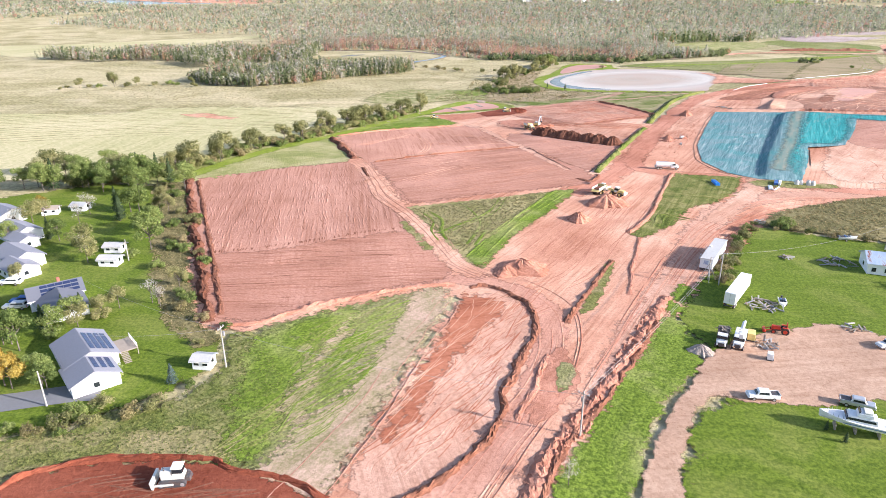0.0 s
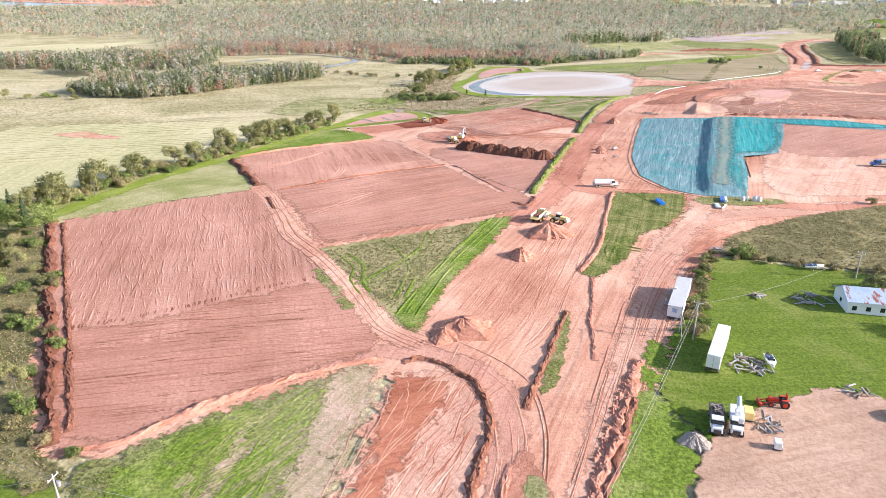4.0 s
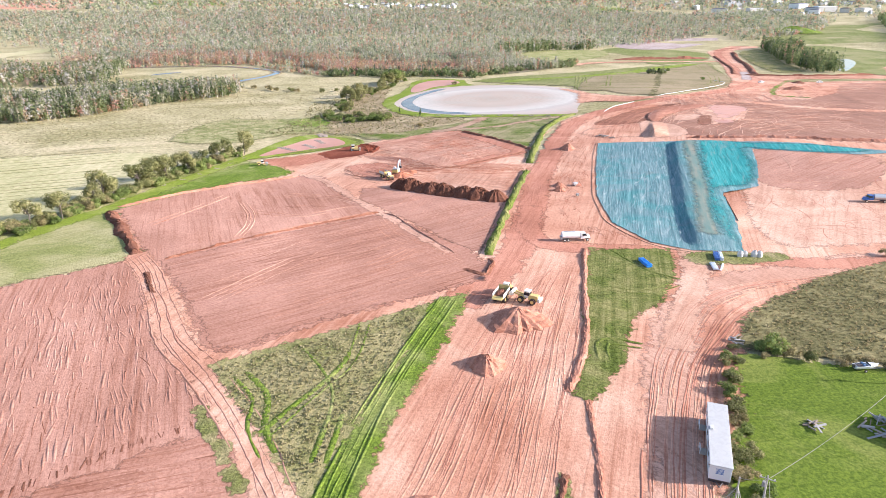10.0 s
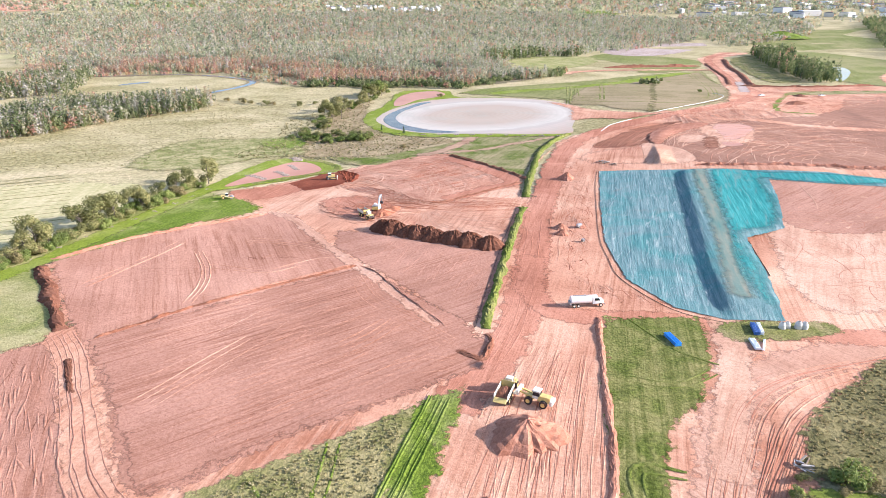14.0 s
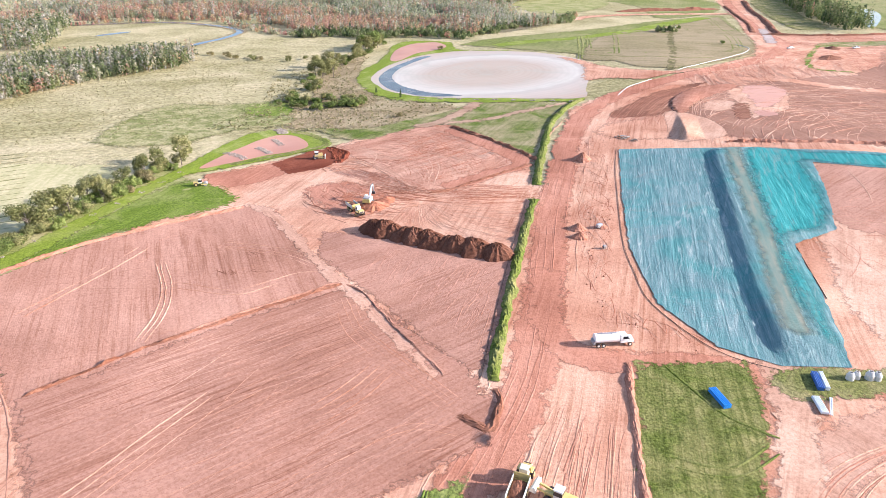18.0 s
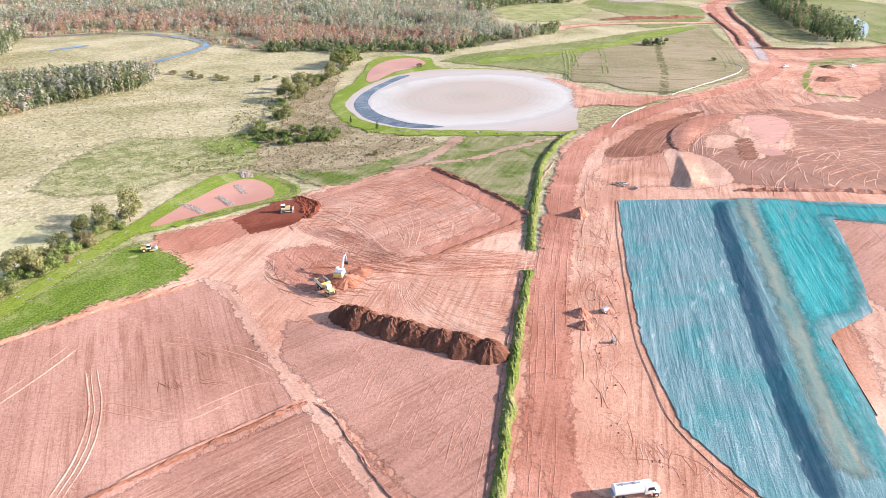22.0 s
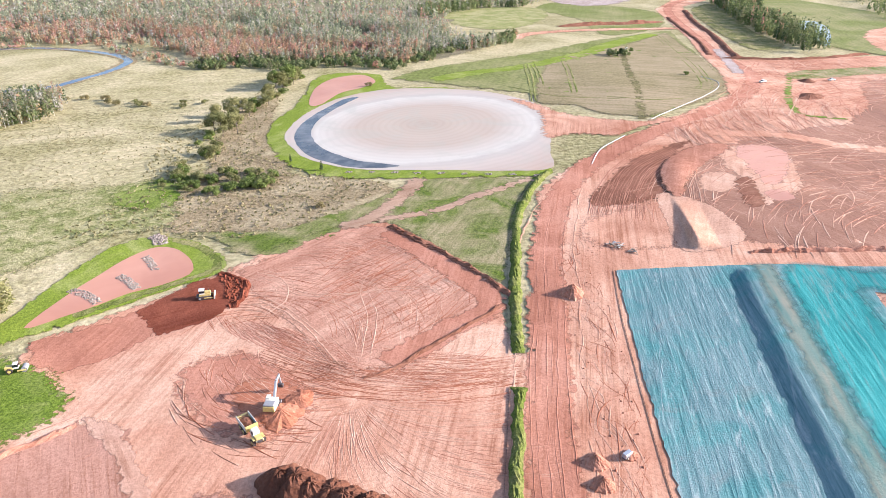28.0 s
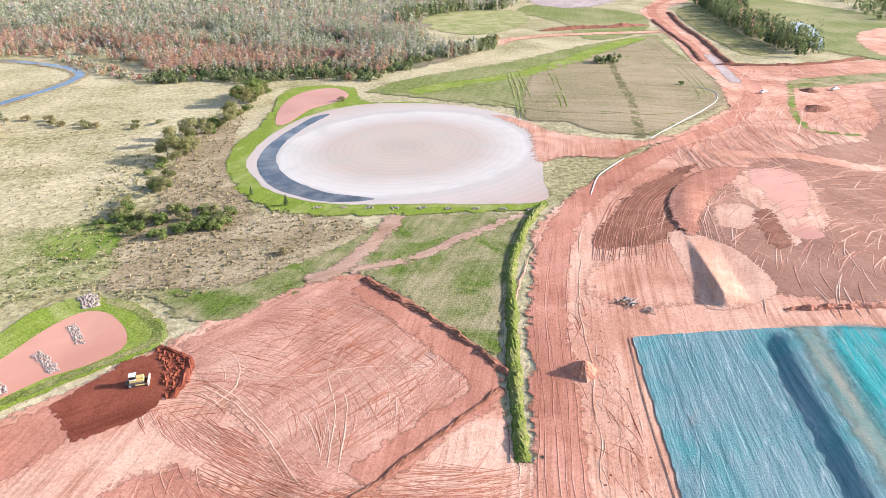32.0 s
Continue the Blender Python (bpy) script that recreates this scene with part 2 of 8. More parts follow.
turf("brush", (0.10, 0.09, 0.035), (0.20, 0.175, 0.075), (0.35, 0.29, 0.14), 0.5, 0.08, 4, 20, 0.1, 0.6, 0.9)
turf("hayfield", (0.41, 0.375, 0.18), (0.55, 0.485, 0.27), (0.66, 0.56, 0.35), 0.6, 0.006, 5, 100, 0.3, 0.15, 0.5)
turf("far_green", (0.14, 0.16, 0.045), (0.245, 0.265, 0.075), (0.37, 0.325, 0.16), 0.62, 0.012, 6, 70, 0.3, 0.2, 0.4)

# ---------- ground ----------


def smooth(a, b, x):
    x = np.clip((x - a) / (b - a), 0, 1)
    return x * x * (3 - 2 * x)


def rise(x, y):
    """The lie of the land: it climbs to the east beyond the seeded slope."""
    return 0.045 * np.clip(x, -80, 160) * smooth(280, 420, y) * (1 - smooth(650, 850, y))


def dents(x, y):
    return 0.10 * np.sin(x * 0.21 + 1.3 * np.sin(y * 0.11)) * np.sin(y * 0.17 + 0.9 * np.sin(x * 0.13))


def land(x, y):
    return rise(x, y) + dents(x, y)


def hills(x, y):
    """Distant land rising to the skyline."""
    return 0.042 * np.maximum(0, np.hypot(x, y) - 1500)


def mesh_object(name, verts, faces, material, parent=None):
    me = bpy.data.meshes.new(name)
    me.from_pydata([tuple(v) for v in verts], [], faces)
    me.materials.append(MATS[material] if isinstance(material, str) else material)
    me.update()
    ob = new(name, me)
    ob.parent = parent
    return ob


def shade_smooth(ob):
    ob.data.polygons.foreach_set("use_smooth", [True] * len(ob.data.polygons))
    return ob


from mathutils.geometry import delaunay_2d_cdt


def curve(points, step=2.0, closed=False):
    """A smooth line through plan points (Catmull-Rom), as an array of evenly spaced points."""
    p = np.array(points, float)
    n = len(p)
    out = []
    for i in range(n if closed else n - 1):
        a, b = (p[(i - 1) % n], p[(i + 2) % n]) if closed else (p[max(i - 1, 0)], p[min(i + 2, n - 1)])
        q, r = p[i], p[(i + 1) % n]
        k = max(2, int(np.linalg.norm(r - q) / step))
        for s in np.arange(k) / k:
            out.append(0.5 * (2 * q + (r - a) * s + (2 * a - 5 * q + 4 * r - b) * s * s + (3 * q - a - 3 * r + b) * s ** 3))
    if not closed:
        out.append(p[-1])
    return np.array(out)


def straight(points, step=3.0):
    p = np.array(points, float)
    out = []
    for i in range(len(p)):
        q, r = p[i], p[(i + 1) % len(p)]
        k = max(1, int(np.linalg.norm(r - q) / step))
        out += [q + (r - q) * s / k for s in range(k)]
    return np.array(out)


def inside(x, y, ring):
    hit = np.zeros(np.shape(x), bool)
    for (ax, ay), (bx, by) in zip(ring, np.roll(ring, -1, 0)):
        hit ^= ((ay > y) != (by > y)) & (x < (bx - ax) * (y - ay) / (by - ay + 1e-12) + ax)
    return hit


def patch(name, outline, material, layer, label, grid=4.0, ragged=0.6, soft=True, relief=None, category="ground", kind="structure", soften=3.6):
    """One sheet of ground inside an outline on the plan, laid a few centimetres over the one below."""
    rng = np.random.default_rng(sum(map(ord, name)) + len(outline))
    ring = curve(outline, min(grid, 3.0), True) if soft else straight(outline, min(grid, 3.0))
    if soften:
        side = np.roll(ring, -1, 0) - np.roll(ring, 1, 0)
        side = np.column_stack([side[:, 1], -side[:, 0]]) / (np.linalg.norm(side, axis=1)[:, None] + 1e-9)
        turn = np.sum(ring[:, 0] * np.roll(ring[:, 1], -1) - ring[:, 1] * np.roll(ring[:, 0], -1))
        ring = ring + side * (np.sign(turn) * soften * 0.42)
    ring = ring + rng.normal(0, ragged, ring.shape) * 0.6
    lo, hi = ring.min(0), ring.max(0)
    gx, gy = np.meshgrid(np.arange(lo[0], hi[0], grid), np.arange(lo[1], hi[1], grid))
    gx = gx + rng.uniform(-0.3, 0.3, gx.shape) * grid
    gy = gy + rng.uniform(-0.3, 0.3, gy.shape) * grid
    keep = inside(gx, gy, ring)
    pts = np.concatenate([ring, np.stack([gx[keep], gy[keep]], 1)])
    n = len(ring)
    vs, _, fs, *_ = delaunay_2d_cdt([Vector(p) for p in pts], [], [list(range(n))], 1, 1e-5)
    xy = np.array([(v.x, v.y) for v in vs])
    z = land(xy[:, 0], xy[:, 1]) * (1 - smooth(430, 600, np.abs(xy[:, 0]))) + layer * 0.05 + hills(xy[:, 0], xy[:, 1])
    if relief is not None:
        z = z + relief(xy[:, 0], xy[:, 1])
    ob = mesh_object(name, np.column_stack([xy, z]), [list(f) for f in fs], material)
    if soften:
        gap = np.array([np.min(np.hypot(ring[:, 0] - q[0], ring[:, 1] - q[1])) for q in xy])
        ob.data.attributes.new("rim", "FLOAT", "POINT").data.foreach_set("value", (1 - np.clip(gap / soften, 0, 1)).astype(np.float32))
    return tagged(shade_smooth(ob), label, category, kind=kind)


def ground_sheet():
    inner_x, inner_y = np.arange(-420, 421, 6.0), np.arange(-60, 900, 6.0)
    far = np.array([1.12, 1.3, 1.6, 2.1, 3, 4.5, 7, 11])
    xs = np.concatenate([-420 * far[::-1], inner_x, 420 * far])
    ys = np.concatenate([-60 - 100 * far[::-1] * 3, inner_y, 900 + 350 * far])
    gx, gy = np.meshgrid(xs, ys)
    z = land(gx, gy) * (1 - smooth(430, 600, np.abs(gx))) - 0.25 * (1 - smooth(900, 1400, gy)) + hills(gx, gy)
    w = len(xs)
    faces = [(j * w + i, j * w + i + 1, j * w + w + i + 1, j * w + w + i) for j in range(len(ys) - 1) for i in range(w - 1)]
    ob = mesh_object("ground", np.column_stack([gx.ravel(), gy.ravel(), z.ravel()]), faces, "meadow")
    tagged(shade_smooth(ob), "pale straw and green open grassland", "ground", kind="structure")


def tarp_material():
    n = Nodes("seed_mulch", 0.95, spec=0.05)
    streak = n.noise(0.55, 7, n.turned(76, (0.07, 1.5, 1)), 0.75, 0.6)
    wisp = n.noise(0.28, 6, n.turned(70, (0.16, 1.2, 1)), 0.72, 1.4)
    big = n.noise(0.04, 5, warp=1.4)
    col = n.ramp(streak, (0.30, (0.07, 0.155, 0.165)), (0.45, (0.135, 0.24, 0.25)), (0.56, (0.195, 0.30, 0.305)), (0.70, (0.31, 0.395, 0.395)))
    teal = n.ramp(streak, (0.32, (0.05, 0.175, 0.18)), (0.5, (0.085, 0.26, 0.26)), (0.68, (0.17, 0.36, 0.355)))
    col = n.mix(n.ramp(big, (0.44, BW(0)), (0.62, BW(0.8))), col, teal)
    col = n.mix(n.ramp(wisp, (0.55, BW(0)), (0.68, BW(0.6))), col, (0.44, 0.48, 0.47))
    col = n.mix(n.ramp(n.noise(0.06, 5, warp=1.0), (0.58, BW(0)), (0.72, BW(0.45))), col, (0.26, 0.24, 0.22))
    n.bump(n.math("ADD", streak, n.math("MULTIPLY", n.noise(1.8, 4), 0.5)), 0.5, 0.8)
    n.feather(0.3, 0.7)
    n.done(col)
    n = Nodes("mulch_bright", 0.95, spec=0.05)
    streak = n.noise(0.55, 7, n.turned(76, (0.07, 1.5, 1)), 0.75, 0.6)
    wisp = n.noise(0.2, 6, n.turned(70, (0.16, 1.2, 1)), 0.72, 1.4)
    col = n.ramp(streak, (0.3, (0.02, 0.14, 0.145)), (0.48, (0.035, 0.245, 0.245)), (0.62, (0.08, 0.345, 0.335)), (0.78, (0.25, 0.40, 0.385)))
    col = n.mix(n.ramp(wisp, (0.52, BW(0)), (0.66, BW(0.65))), col, (0.20, 0.26, 0.25))
    n.bump(n.math("ADD", streak, n.math("MULTIPLY", n.noise(1.8, 4), 0.5)), 0.4, 0.7)
    n.feather(0.3, 0.7)
    n.done(col)
    n = Nodes("mulch_crest", 0.9, spec=0.1)
    n.bump(n.noise(1.5, 4), 0.3, 0.7)
    n.feather(0.3, 0.7)
    n.done(n.ramp(n.noise(0.2, 5, n.turned(75, (0.2, 1.6, 1))), (0.35, (0.10, 0.215, 0.195)), (0.5, (0.19, 0.25, 0.21)), (0.66, (0.30, 0.285, 0.22))))
    n = Nodes("basin_silt", 0.9, spec=0.12)
    m = n.t.nodes.new("ShaderNodeMapping")
    m.vector_type = "TEXTURE"
    m.inputs["Location"].default_value = (29, 608, 0)
    m.inputs["Scale"].default_value = (66, 69, 1000)
    n.link(n.pos, m.inputs["Vector"])
    far = n.t.nodes.new("ShaderNodeVectorMath")
    far.operation = "LENGTH"
    n.link(m.outputs[0], far.inputs[0])
    stir = n.math("MULTIPLY", n.math("SUBTRACT", n.noise(0.05, 5, warp=1.0), 0.5), 0.16)
    r = n.math("MULTIPLY", n.math("ADD", far.outputs["Value"], stir), 0.6)
    # Pinkish middle, grey-white edge; the pale ring also stands for the lit slope.
    col = n.ramp(r, (0.0, (0.45, 0.355, 0.28)), (0.2, (0.50, 0.405, 0.325)), (0.36, (0.49, 0.39, 0.315)), (0.47, (0.56, 0.49, 0.42)), (0.56, (0.60, 0.55, 0.48)), (0.6, (0.50, 0.44, 0.385)), (0.66, (0.54, 0.455, 0.39)), (0.85, (0.49, 0.37, 0.30)))
    w = n.t.nodes.new("ShaderNodeTexWave")
    w.wave_type, w.rings_direction = "RINGS", "Z"
    w.inputs["Scale"].default_value, w.inputs["Distortion"].default_value, w.inputs["Detail"].default_value = 5.0, 1.2, 6
    n.link(m.outputs[0], w.inputs["Vector"])
    col = n.mix(n.ramp(w.outputs["Fac"], (0.4, BW(0)), (0.8, BW(0.2))), col, n.mix(1.0, col, (0.86, 0.83, 0.82), "MULTIPLY"))
    col = n.mix(n.ramp(n.noise(0.035, 6, warp=1.5), (0.5, BW(0)), (0.66, BW(0.4))), col, (0.44, 0.42, 0.35))
    n.bump(n.noise(0.8, 4), 0.15, 0.5)
    n.done(col)
    n = Nodes("silt_water", 0.4, spec=0.3)
    col = n.ramp(n.noise(0.03, 4, warp=1.0), (0.35, (0.52, 0.235, 0.155)), (0.65, (0.60, 0.295, 0.20)))
    n.bump(n.noise(1.2, 3), 0.02, 0.15)
    n.feather()
    n.done(col)
    n = Nodes("river_water", 0.12, spec=0.5)
    n.bump(n.noise(0.8, 3), 0.03, 0.2)
    n.done((0.10, 0.13, 0.16))
    # Dark glossy grey that stands for shade on the basin slope.
    n = Nodes("slope_shade", 0.2, spec=0.5)
    n.bump(n.noise(0.8, 3), 0.03, 0.2)
    n.done(n.ramp(n.noise(0.08, 4), (0.4, (0.07, 0.075, 0.08)), (0.65, (0.20, 0.19, 0.18))))
    n = Nodes("rubble", 0.9)
    n.bump(n.noise(2.5, 4), 0.4, 0.9)
    n.done(n.mix(n.island(), (0.24, 0.185, 0.15), (0.45, 0.375, 0.32)))


tarp_material()


def terrace(x, y):
    """The step in the seeded slope: a short steep face to the west, a long fall to the east."""
    d = (x - np.interp(y, (278, 308, 332, 361, 398, 419), (73, 79, 86, 94, 104, 111))) * 0.966
    return 1.7 * smooth(-1.8, 1.0, d) * (1 - smooth(4, 34, d)) * smooth(273, 284, y) * (1 - smooth(412, 420, y))


soil("soil_cream", (0.56, 0.33, 0.24), (0.70, 0.46, 0.355), (0.81, 0.59, 0.475), 2.0, 60, 0.35, 0.05)
soil("soil_rust", (0.36, 0.135, 0.08), (0.48, 0.20, 0.125), (0.58, 0.27, 0.18), 1.5, 30, 0.5, 0.05)
soil("soil_umber", (0.30, 0.175, 0.135), (0.39, 0.225, 0.17), (0.48, 0.29, 0.22), 2.4, 100, 0.3, 0.03)
turf("wood_floor", (0.16, 0.14, 0.085), (0.26, 0.23, 0.14), (0.36, 0.29, 0.20), 0.5, 0.02, 6, 20, 0.1, 0.6, 0.5)
soil("rubble_dust", (0.42, 0.36, 0.34), (0.52, 0.46, 0.45), (0.60, 0.54, 0.54), 3.0, 60, 0.2, 0.05)
turf("scrub_floor", (0.23, 0.17, 0.09), (0.40, 0.305, 0.18), (0.56, 0.45, 0.28), 0.45, 0.05, 5, 30, 0.1, 0.8, 0.8)
turf("field_brown", (0.24, 0.195, 0.10), (0.345, 0.27, 0.15), (0.43, 0.325, 0.205), 0.6, 0.02, 4, -28, 0.45, 0.2, 0.6)

ground_sheet()


def band(line, width, step=4.0):
    """The outline of a strip of the given width along a line on the plan."""
    c = curve(line, step)
    d = np.gradient(c, axis=0)
    d /= np.linalg.norm(d, axis=1)[:, None]
    side = np.column_stack([-d[:, 1], d[:, 0]]) * width / 2
    return [tuple(p) for p in np.concatenate([c + side, (c - side)[::-1]])]


# Bare earth: the whole site, then its plots and roads.
SITE = [(-28.7, 38.2), (-27.8, 74.2), (-25.9, 108.3), (-23.8, 138.4), (-66.9, 109), (-78.9, 109.7), (-99.7, 134.1), (-124.8, 170.3), (-158.4, 222.3), (-129, 245.2), (-100.8, 268.7), (-134.2, 317.3), (-110, 352), (-100, 396), (-104, 414), (-60, 445), (-46, 458), (-27, 471), (-11, 480), (2, 477), (12, 462), (24, 440), (34, 424), (31, 387), (35, 386), (66, 497), (80, 514), (126, 557), (156, 578), (226, 634), (262, 716), (325, 888), (404, 1156), (500, 1300), (560, 1290), (457, 1181), (340, 855), (310, 770), (420, 775), (560, 780), (560, 380), (329.9, 286.7), (140.3, 271), (96, 247), (62, 213), (47.8, 185.5), (33.6, 160.1), (22.5, 129.7), (9.6, 92.3), (3.2, 39.1)]
patch("construction_ground", SITE, "soil_pale", 1, "pale red bare earth of a large building site", 5.0, 0.8, soft=False)
patch("plot_a", [(-156.3, 220.4), (-129.1, 246.2), (-100.7, 266.6), (-78.8, 236.7), (-57.8, 206.4), (-45.2, 185.7), (-32.6, 166.1), (-27.1, 149.3), (-33.9, 141), (-51.5, 128.5), (-66, 112.1), (-76, 110.8), (-91.6, 131.3), (-120.8, 170.4)], "soil_plot_a", 2, "graded red-brown earth plot with dozer tracks", 4.0, 0.5, soft=False)
patch("plot_a_smooth", [(-103, 147), (-80, 160), (-61, 176), (-44, 186), (-33, 168), (-28, 150), (-35, 143), (-53, 130), (-66, 113.5), (-76, 113), (-89, 129)], "soil_plot_low", 3, "smoother redder lower half of the earth plot", 4.0, 0.8, soft=False)
patch("plot_b", [(-134.1, 321.5), (-118, 343), (-98.7, 360), (-75, 377), (-63, 372), (-45, 331.9), (-26.2, 308.5), (2.1, 273.3), (7.5, 261.4), (2.9, 250.2), (-38.4, 223.9), (-57.9, 207.4), (-77.9, 240.8), (-98.7, 267.7)], "soil_plot_a", 2, "levelled pink-brown earth plot with wheel lines", 4.0, 0.5, soft=False)
patch("plot_b_south", [(-93.6, 264.7), (-77, 278.7), (-56.2, 294.8), (-31.2, 311.6), (2.1, 273.3), (6.5, 261.4), (2.9, 250.2), (-38.4, 225.9), (-56.9, 209.4), (-76.9, 240.8)], "soil_plot_south", 3, "redder damp half of the levelled plot", 4.0, 0.5, soft=False)
patch("plot_c", [(-44, 350), (-29, 347), (-10, 338), (16.9, 326), (14.8, 309.9), (5.1, 275.4), (0.1, 274.3), (-26.2, 310.6), (-42, 332)], "soil_plot_b", 2.6, "brown earth plot below the stockpile row", 4.0, 0.5, soft=False)
patch("haul_road", band([(-3.5, 235), (13, 268), (23.5, 310), (33, 358), (37.5, 376), (46, 408), (54, 440), (64, 468), (80, 500), (108, 532), (150, 565), (215, 612), (268, 676), (292, 742), (330, 870), (420, 1150), (520, 1295)], 12), "soil_road", 2, "damp darker red haul road", 4.0, 0.7, category="road", soften=3.5)
patch("road_turn", band([(25.8, 320), (21.8, 291.9), (27, 279), (40.1, 276.3), (52.1, 275.6), (75.3, 269.3), (110.5, 264.3), (160.2, 271.6), (239.9, 286.5)], 9), "soil_road", 2.5, "curving red wheel-worn road", 4.0, 0.7, category="road")
patch("site_lane", band([(-24, 52), (-15, 64), (-8.5, 74), (-3, 85), (-1, 98), (0.5, 115), (1, 129), (-4, 140.7), (-16, 148), (-30.9, 148.8)], 6.5), "lane_dust", 2.2, "smooth red earth lane curving past a windrow", 2.5, 0.4, category="road", soften=2.5)
patch("pale_lane", band([(8.9, 83.3), (14.2, 105.5), (20.5, 129.7), (27.8, 153.9), (35.9, 184.2), (44, 212.4), (61.2, 241), (100.6, 260.1), (180, 279.6)], 12), "lane_cream", 2, "pale dusty lane", 4.0, 1.0, category="road", soften=6)
patch("pale_cross_lane", band([(45, 212.5), (61, 247), (67.5, 263.1), (70.1, 277)], 8), "soil_cream", 2.8, "pale short lane beside the grass island", 3.0, 0.7, category="road")
patch("cut_patch", [(-26, 72), (-22.4, 112), (-21.1, 142.2), (-10, 140), (-5.5, 134.9), (-2.5, 127.4), (-5.7, 104.9), (-5.8, 91), (-9.2, 80.1), (-15.2, 70.6), (-20, 66)], "lane_cream", 2, "pale pink freshly cut earth", 3.0, 0.6, soft=False, soften=3)
patch("cut_rust", [(-22.3, 141), (-10.6, 137.8), (-13, 128), (-15.3, 119.6), (-17.6, 108.9), (-19.2, 91.5), (-20.8, 81.4), (-24.4, 80.7), (-23.9, 95), (-22.6, 117.8)], "soil_rust", 2.3, "rust-red freshly cut strip with tooth marks", 2.0, 0.8, soft=False, soften=5)
patch("corner_lane", band([(-104, 270), (-93, 256), (-82, 238), (-70, 217), (-60, 205), (-48, 190), (-38, 175), (-29, 160), (-20, 153)], 8), "soil_pale", 3.4, "beaten earth lane between the plots", 3.0, 0.6)
patch("lane_weeds", band([(-54, 190), (-46, 178), (-39, 167)], 3), "turf_weedy", 3.8, "weedy strip beside the beaten lane", 2.0, 0.6, soften=1.5)
patch("diagonal_lane", [(-76, 378), (-66, 374), (-57, 360), (-49, 346), (-40, 329), (-30.6, 315.5), (-24, 306), (-16, 292), (-6, 274), (-8, 272), (-18, 288), (-27, 303), (-36, 315), (-45, 331), (-54, 346), (-64, 364)], "lane_cream", 3.4, "pale lane across the levelled plots", 2.5, 0.4, soften=2.5)
patch("excavation_floor", [(-57, 392), (-47, 400), (-36, 396), (-26, 387), (-21, 376), (-30, 364), (-42, 367), (-51, 378)], "soil_road", 2, "red digging ground round an excavator", 3.0, 1.2, soften=9)
patch("excavation_pit", [(-42, 384), (-34, 387), (-26, 382), (-23, 375), (-29, 369), (-36, 372)], "soil_rust", 2.3, "rust-red freshly dug hollow", 2.0, 1.0, soften=4)
patch("diamond_plot", [(-51, 449), (-37, 458), (-25, 470), (-13, 476), (0, 473.5), (12, 459.5), (22, 441), (34, 413), (16, 398.7), (-2, 385), (-12, 386), (-22, 400), (-32.5, 417), (-45, 436)], "soil_pad", 2, "red graded diamond-shaped pad", 4.0, 0.6, soft=False, soften=5)
patch("diamond_edge", band([(1, 469), (13, 449), (30, 414), (16, 401), (-2, 388)], 9), "soil_road", 3, "darker red tracked edge of the pad", 3.0, 0.5, soften=4)
patch("damp_fill", [(-103, 414), (-90, 420), (-77, 428), (-66, 416), (-77, 404), (-90, 398), (-99, 404)], "soil_road", 2, "damp red fill beside a pond", 3.0, 0.6, soft=False, soften=2)
patch("wet_fill", [(-68, 413), (-78, 427.6), (-66, 441.4), (-56, 447), (-50, 443), (-46.6, 436), (-48.7, 424.4), (-57, 416)], "soil_wet", 3, "wet dark red fill freshly pushed out", 2.5, 1.0, soft=False, soften=2)
patch("borrow_pit", [(-82, 26.5), (-78, 50), (-75, 59), (-69, 64), (-57, 68.4), (-48.2, 69.6), (-45, 68.4), (-34.2, 68.3), (-27, 66), (-16, 63), (-12.5, 28.6)], "soil_wet", 4.5, "wet dark red floor of a borrow pit", 2.5, 0.5, soft=False, soften=1.5)
patch("umber_pad", [(100, 452), (122, 500), (155, 530), (185, 540), (240, 560), (330, 560), (400, 470), (330, 400), (230, 402), (150, 424), (122, 436)], "soil_umber", 2, "brown-red levelled building pad", 5.0, 1.0, soften=8)
patch("umber_pad_west", [(82, 476), (97, 499), (116, 521), (132, 532), (158, 546), (142, 530), (128, 511), (117, 486), (107, 476)], "soil_dark", 2.6, "dark raked earth slope", 3.0, 0.8, soften=5)
patch("ramp_pad", [(74, 462), (88, 468), (112, 476), (118, 455), (128, 445), (118, 434), (105, 436), (81, 437), (71, 448)], "soil_pale", 2.6, "pale scraped earth at a ramp foot", 3.0, 1.0, soften=9)
patch("raked_mound", [(117, 480), (121, 499), (129, 514), (144, 529), (162, 537), (170, 531), (149, 512), (129, 491), (121, 478)], "soil_pale", 2.8, "tan raked earth mound", 3.0, 0.5, soften=4)
patch("pale_lobe", [(135.7, 493), (146, 500), (152, 495), (147.5, 483.7), (139, 477), (132, 482)], "soil_cream", 2.6, "pale scraped patch on the pad", 3.0, 0.8, soften=4)
patch("pad_puddle", [(170.6, 527), (183, 533), (192.5, 524), (184.6, 506), (166, 483), (158, 481), (162, 496)], "silt_water", 2.8, "pink silty puddle on the pad", 3.0, 0.6, category="puddle", soften=3)
patch("pad_puddle_small", [(153, 474), (163, 474.4), (161, 466.5), (153.6, 464)], "silt_water", 2.8, "small pink silty puddle", 2.5, 0.5, category="puddle", soften=2)
patch("puddle_bank", [(164, 530), (180, 527), (190, 516), (178, 488), (166, 472), (146, 461), (146, 476), (152, 488), (155, 508)], "soil_cream", 2.4, "pale dried mud round puddles", 3.0, 1.0, soften=6)
patch("dark_smear", [(151, 491), (156, 488), (148, 465), (141.6, 461), (142, 471)], "soil_dark", 2.7, "damp red smear on the pad", 3.0, 0.8, soften=4)
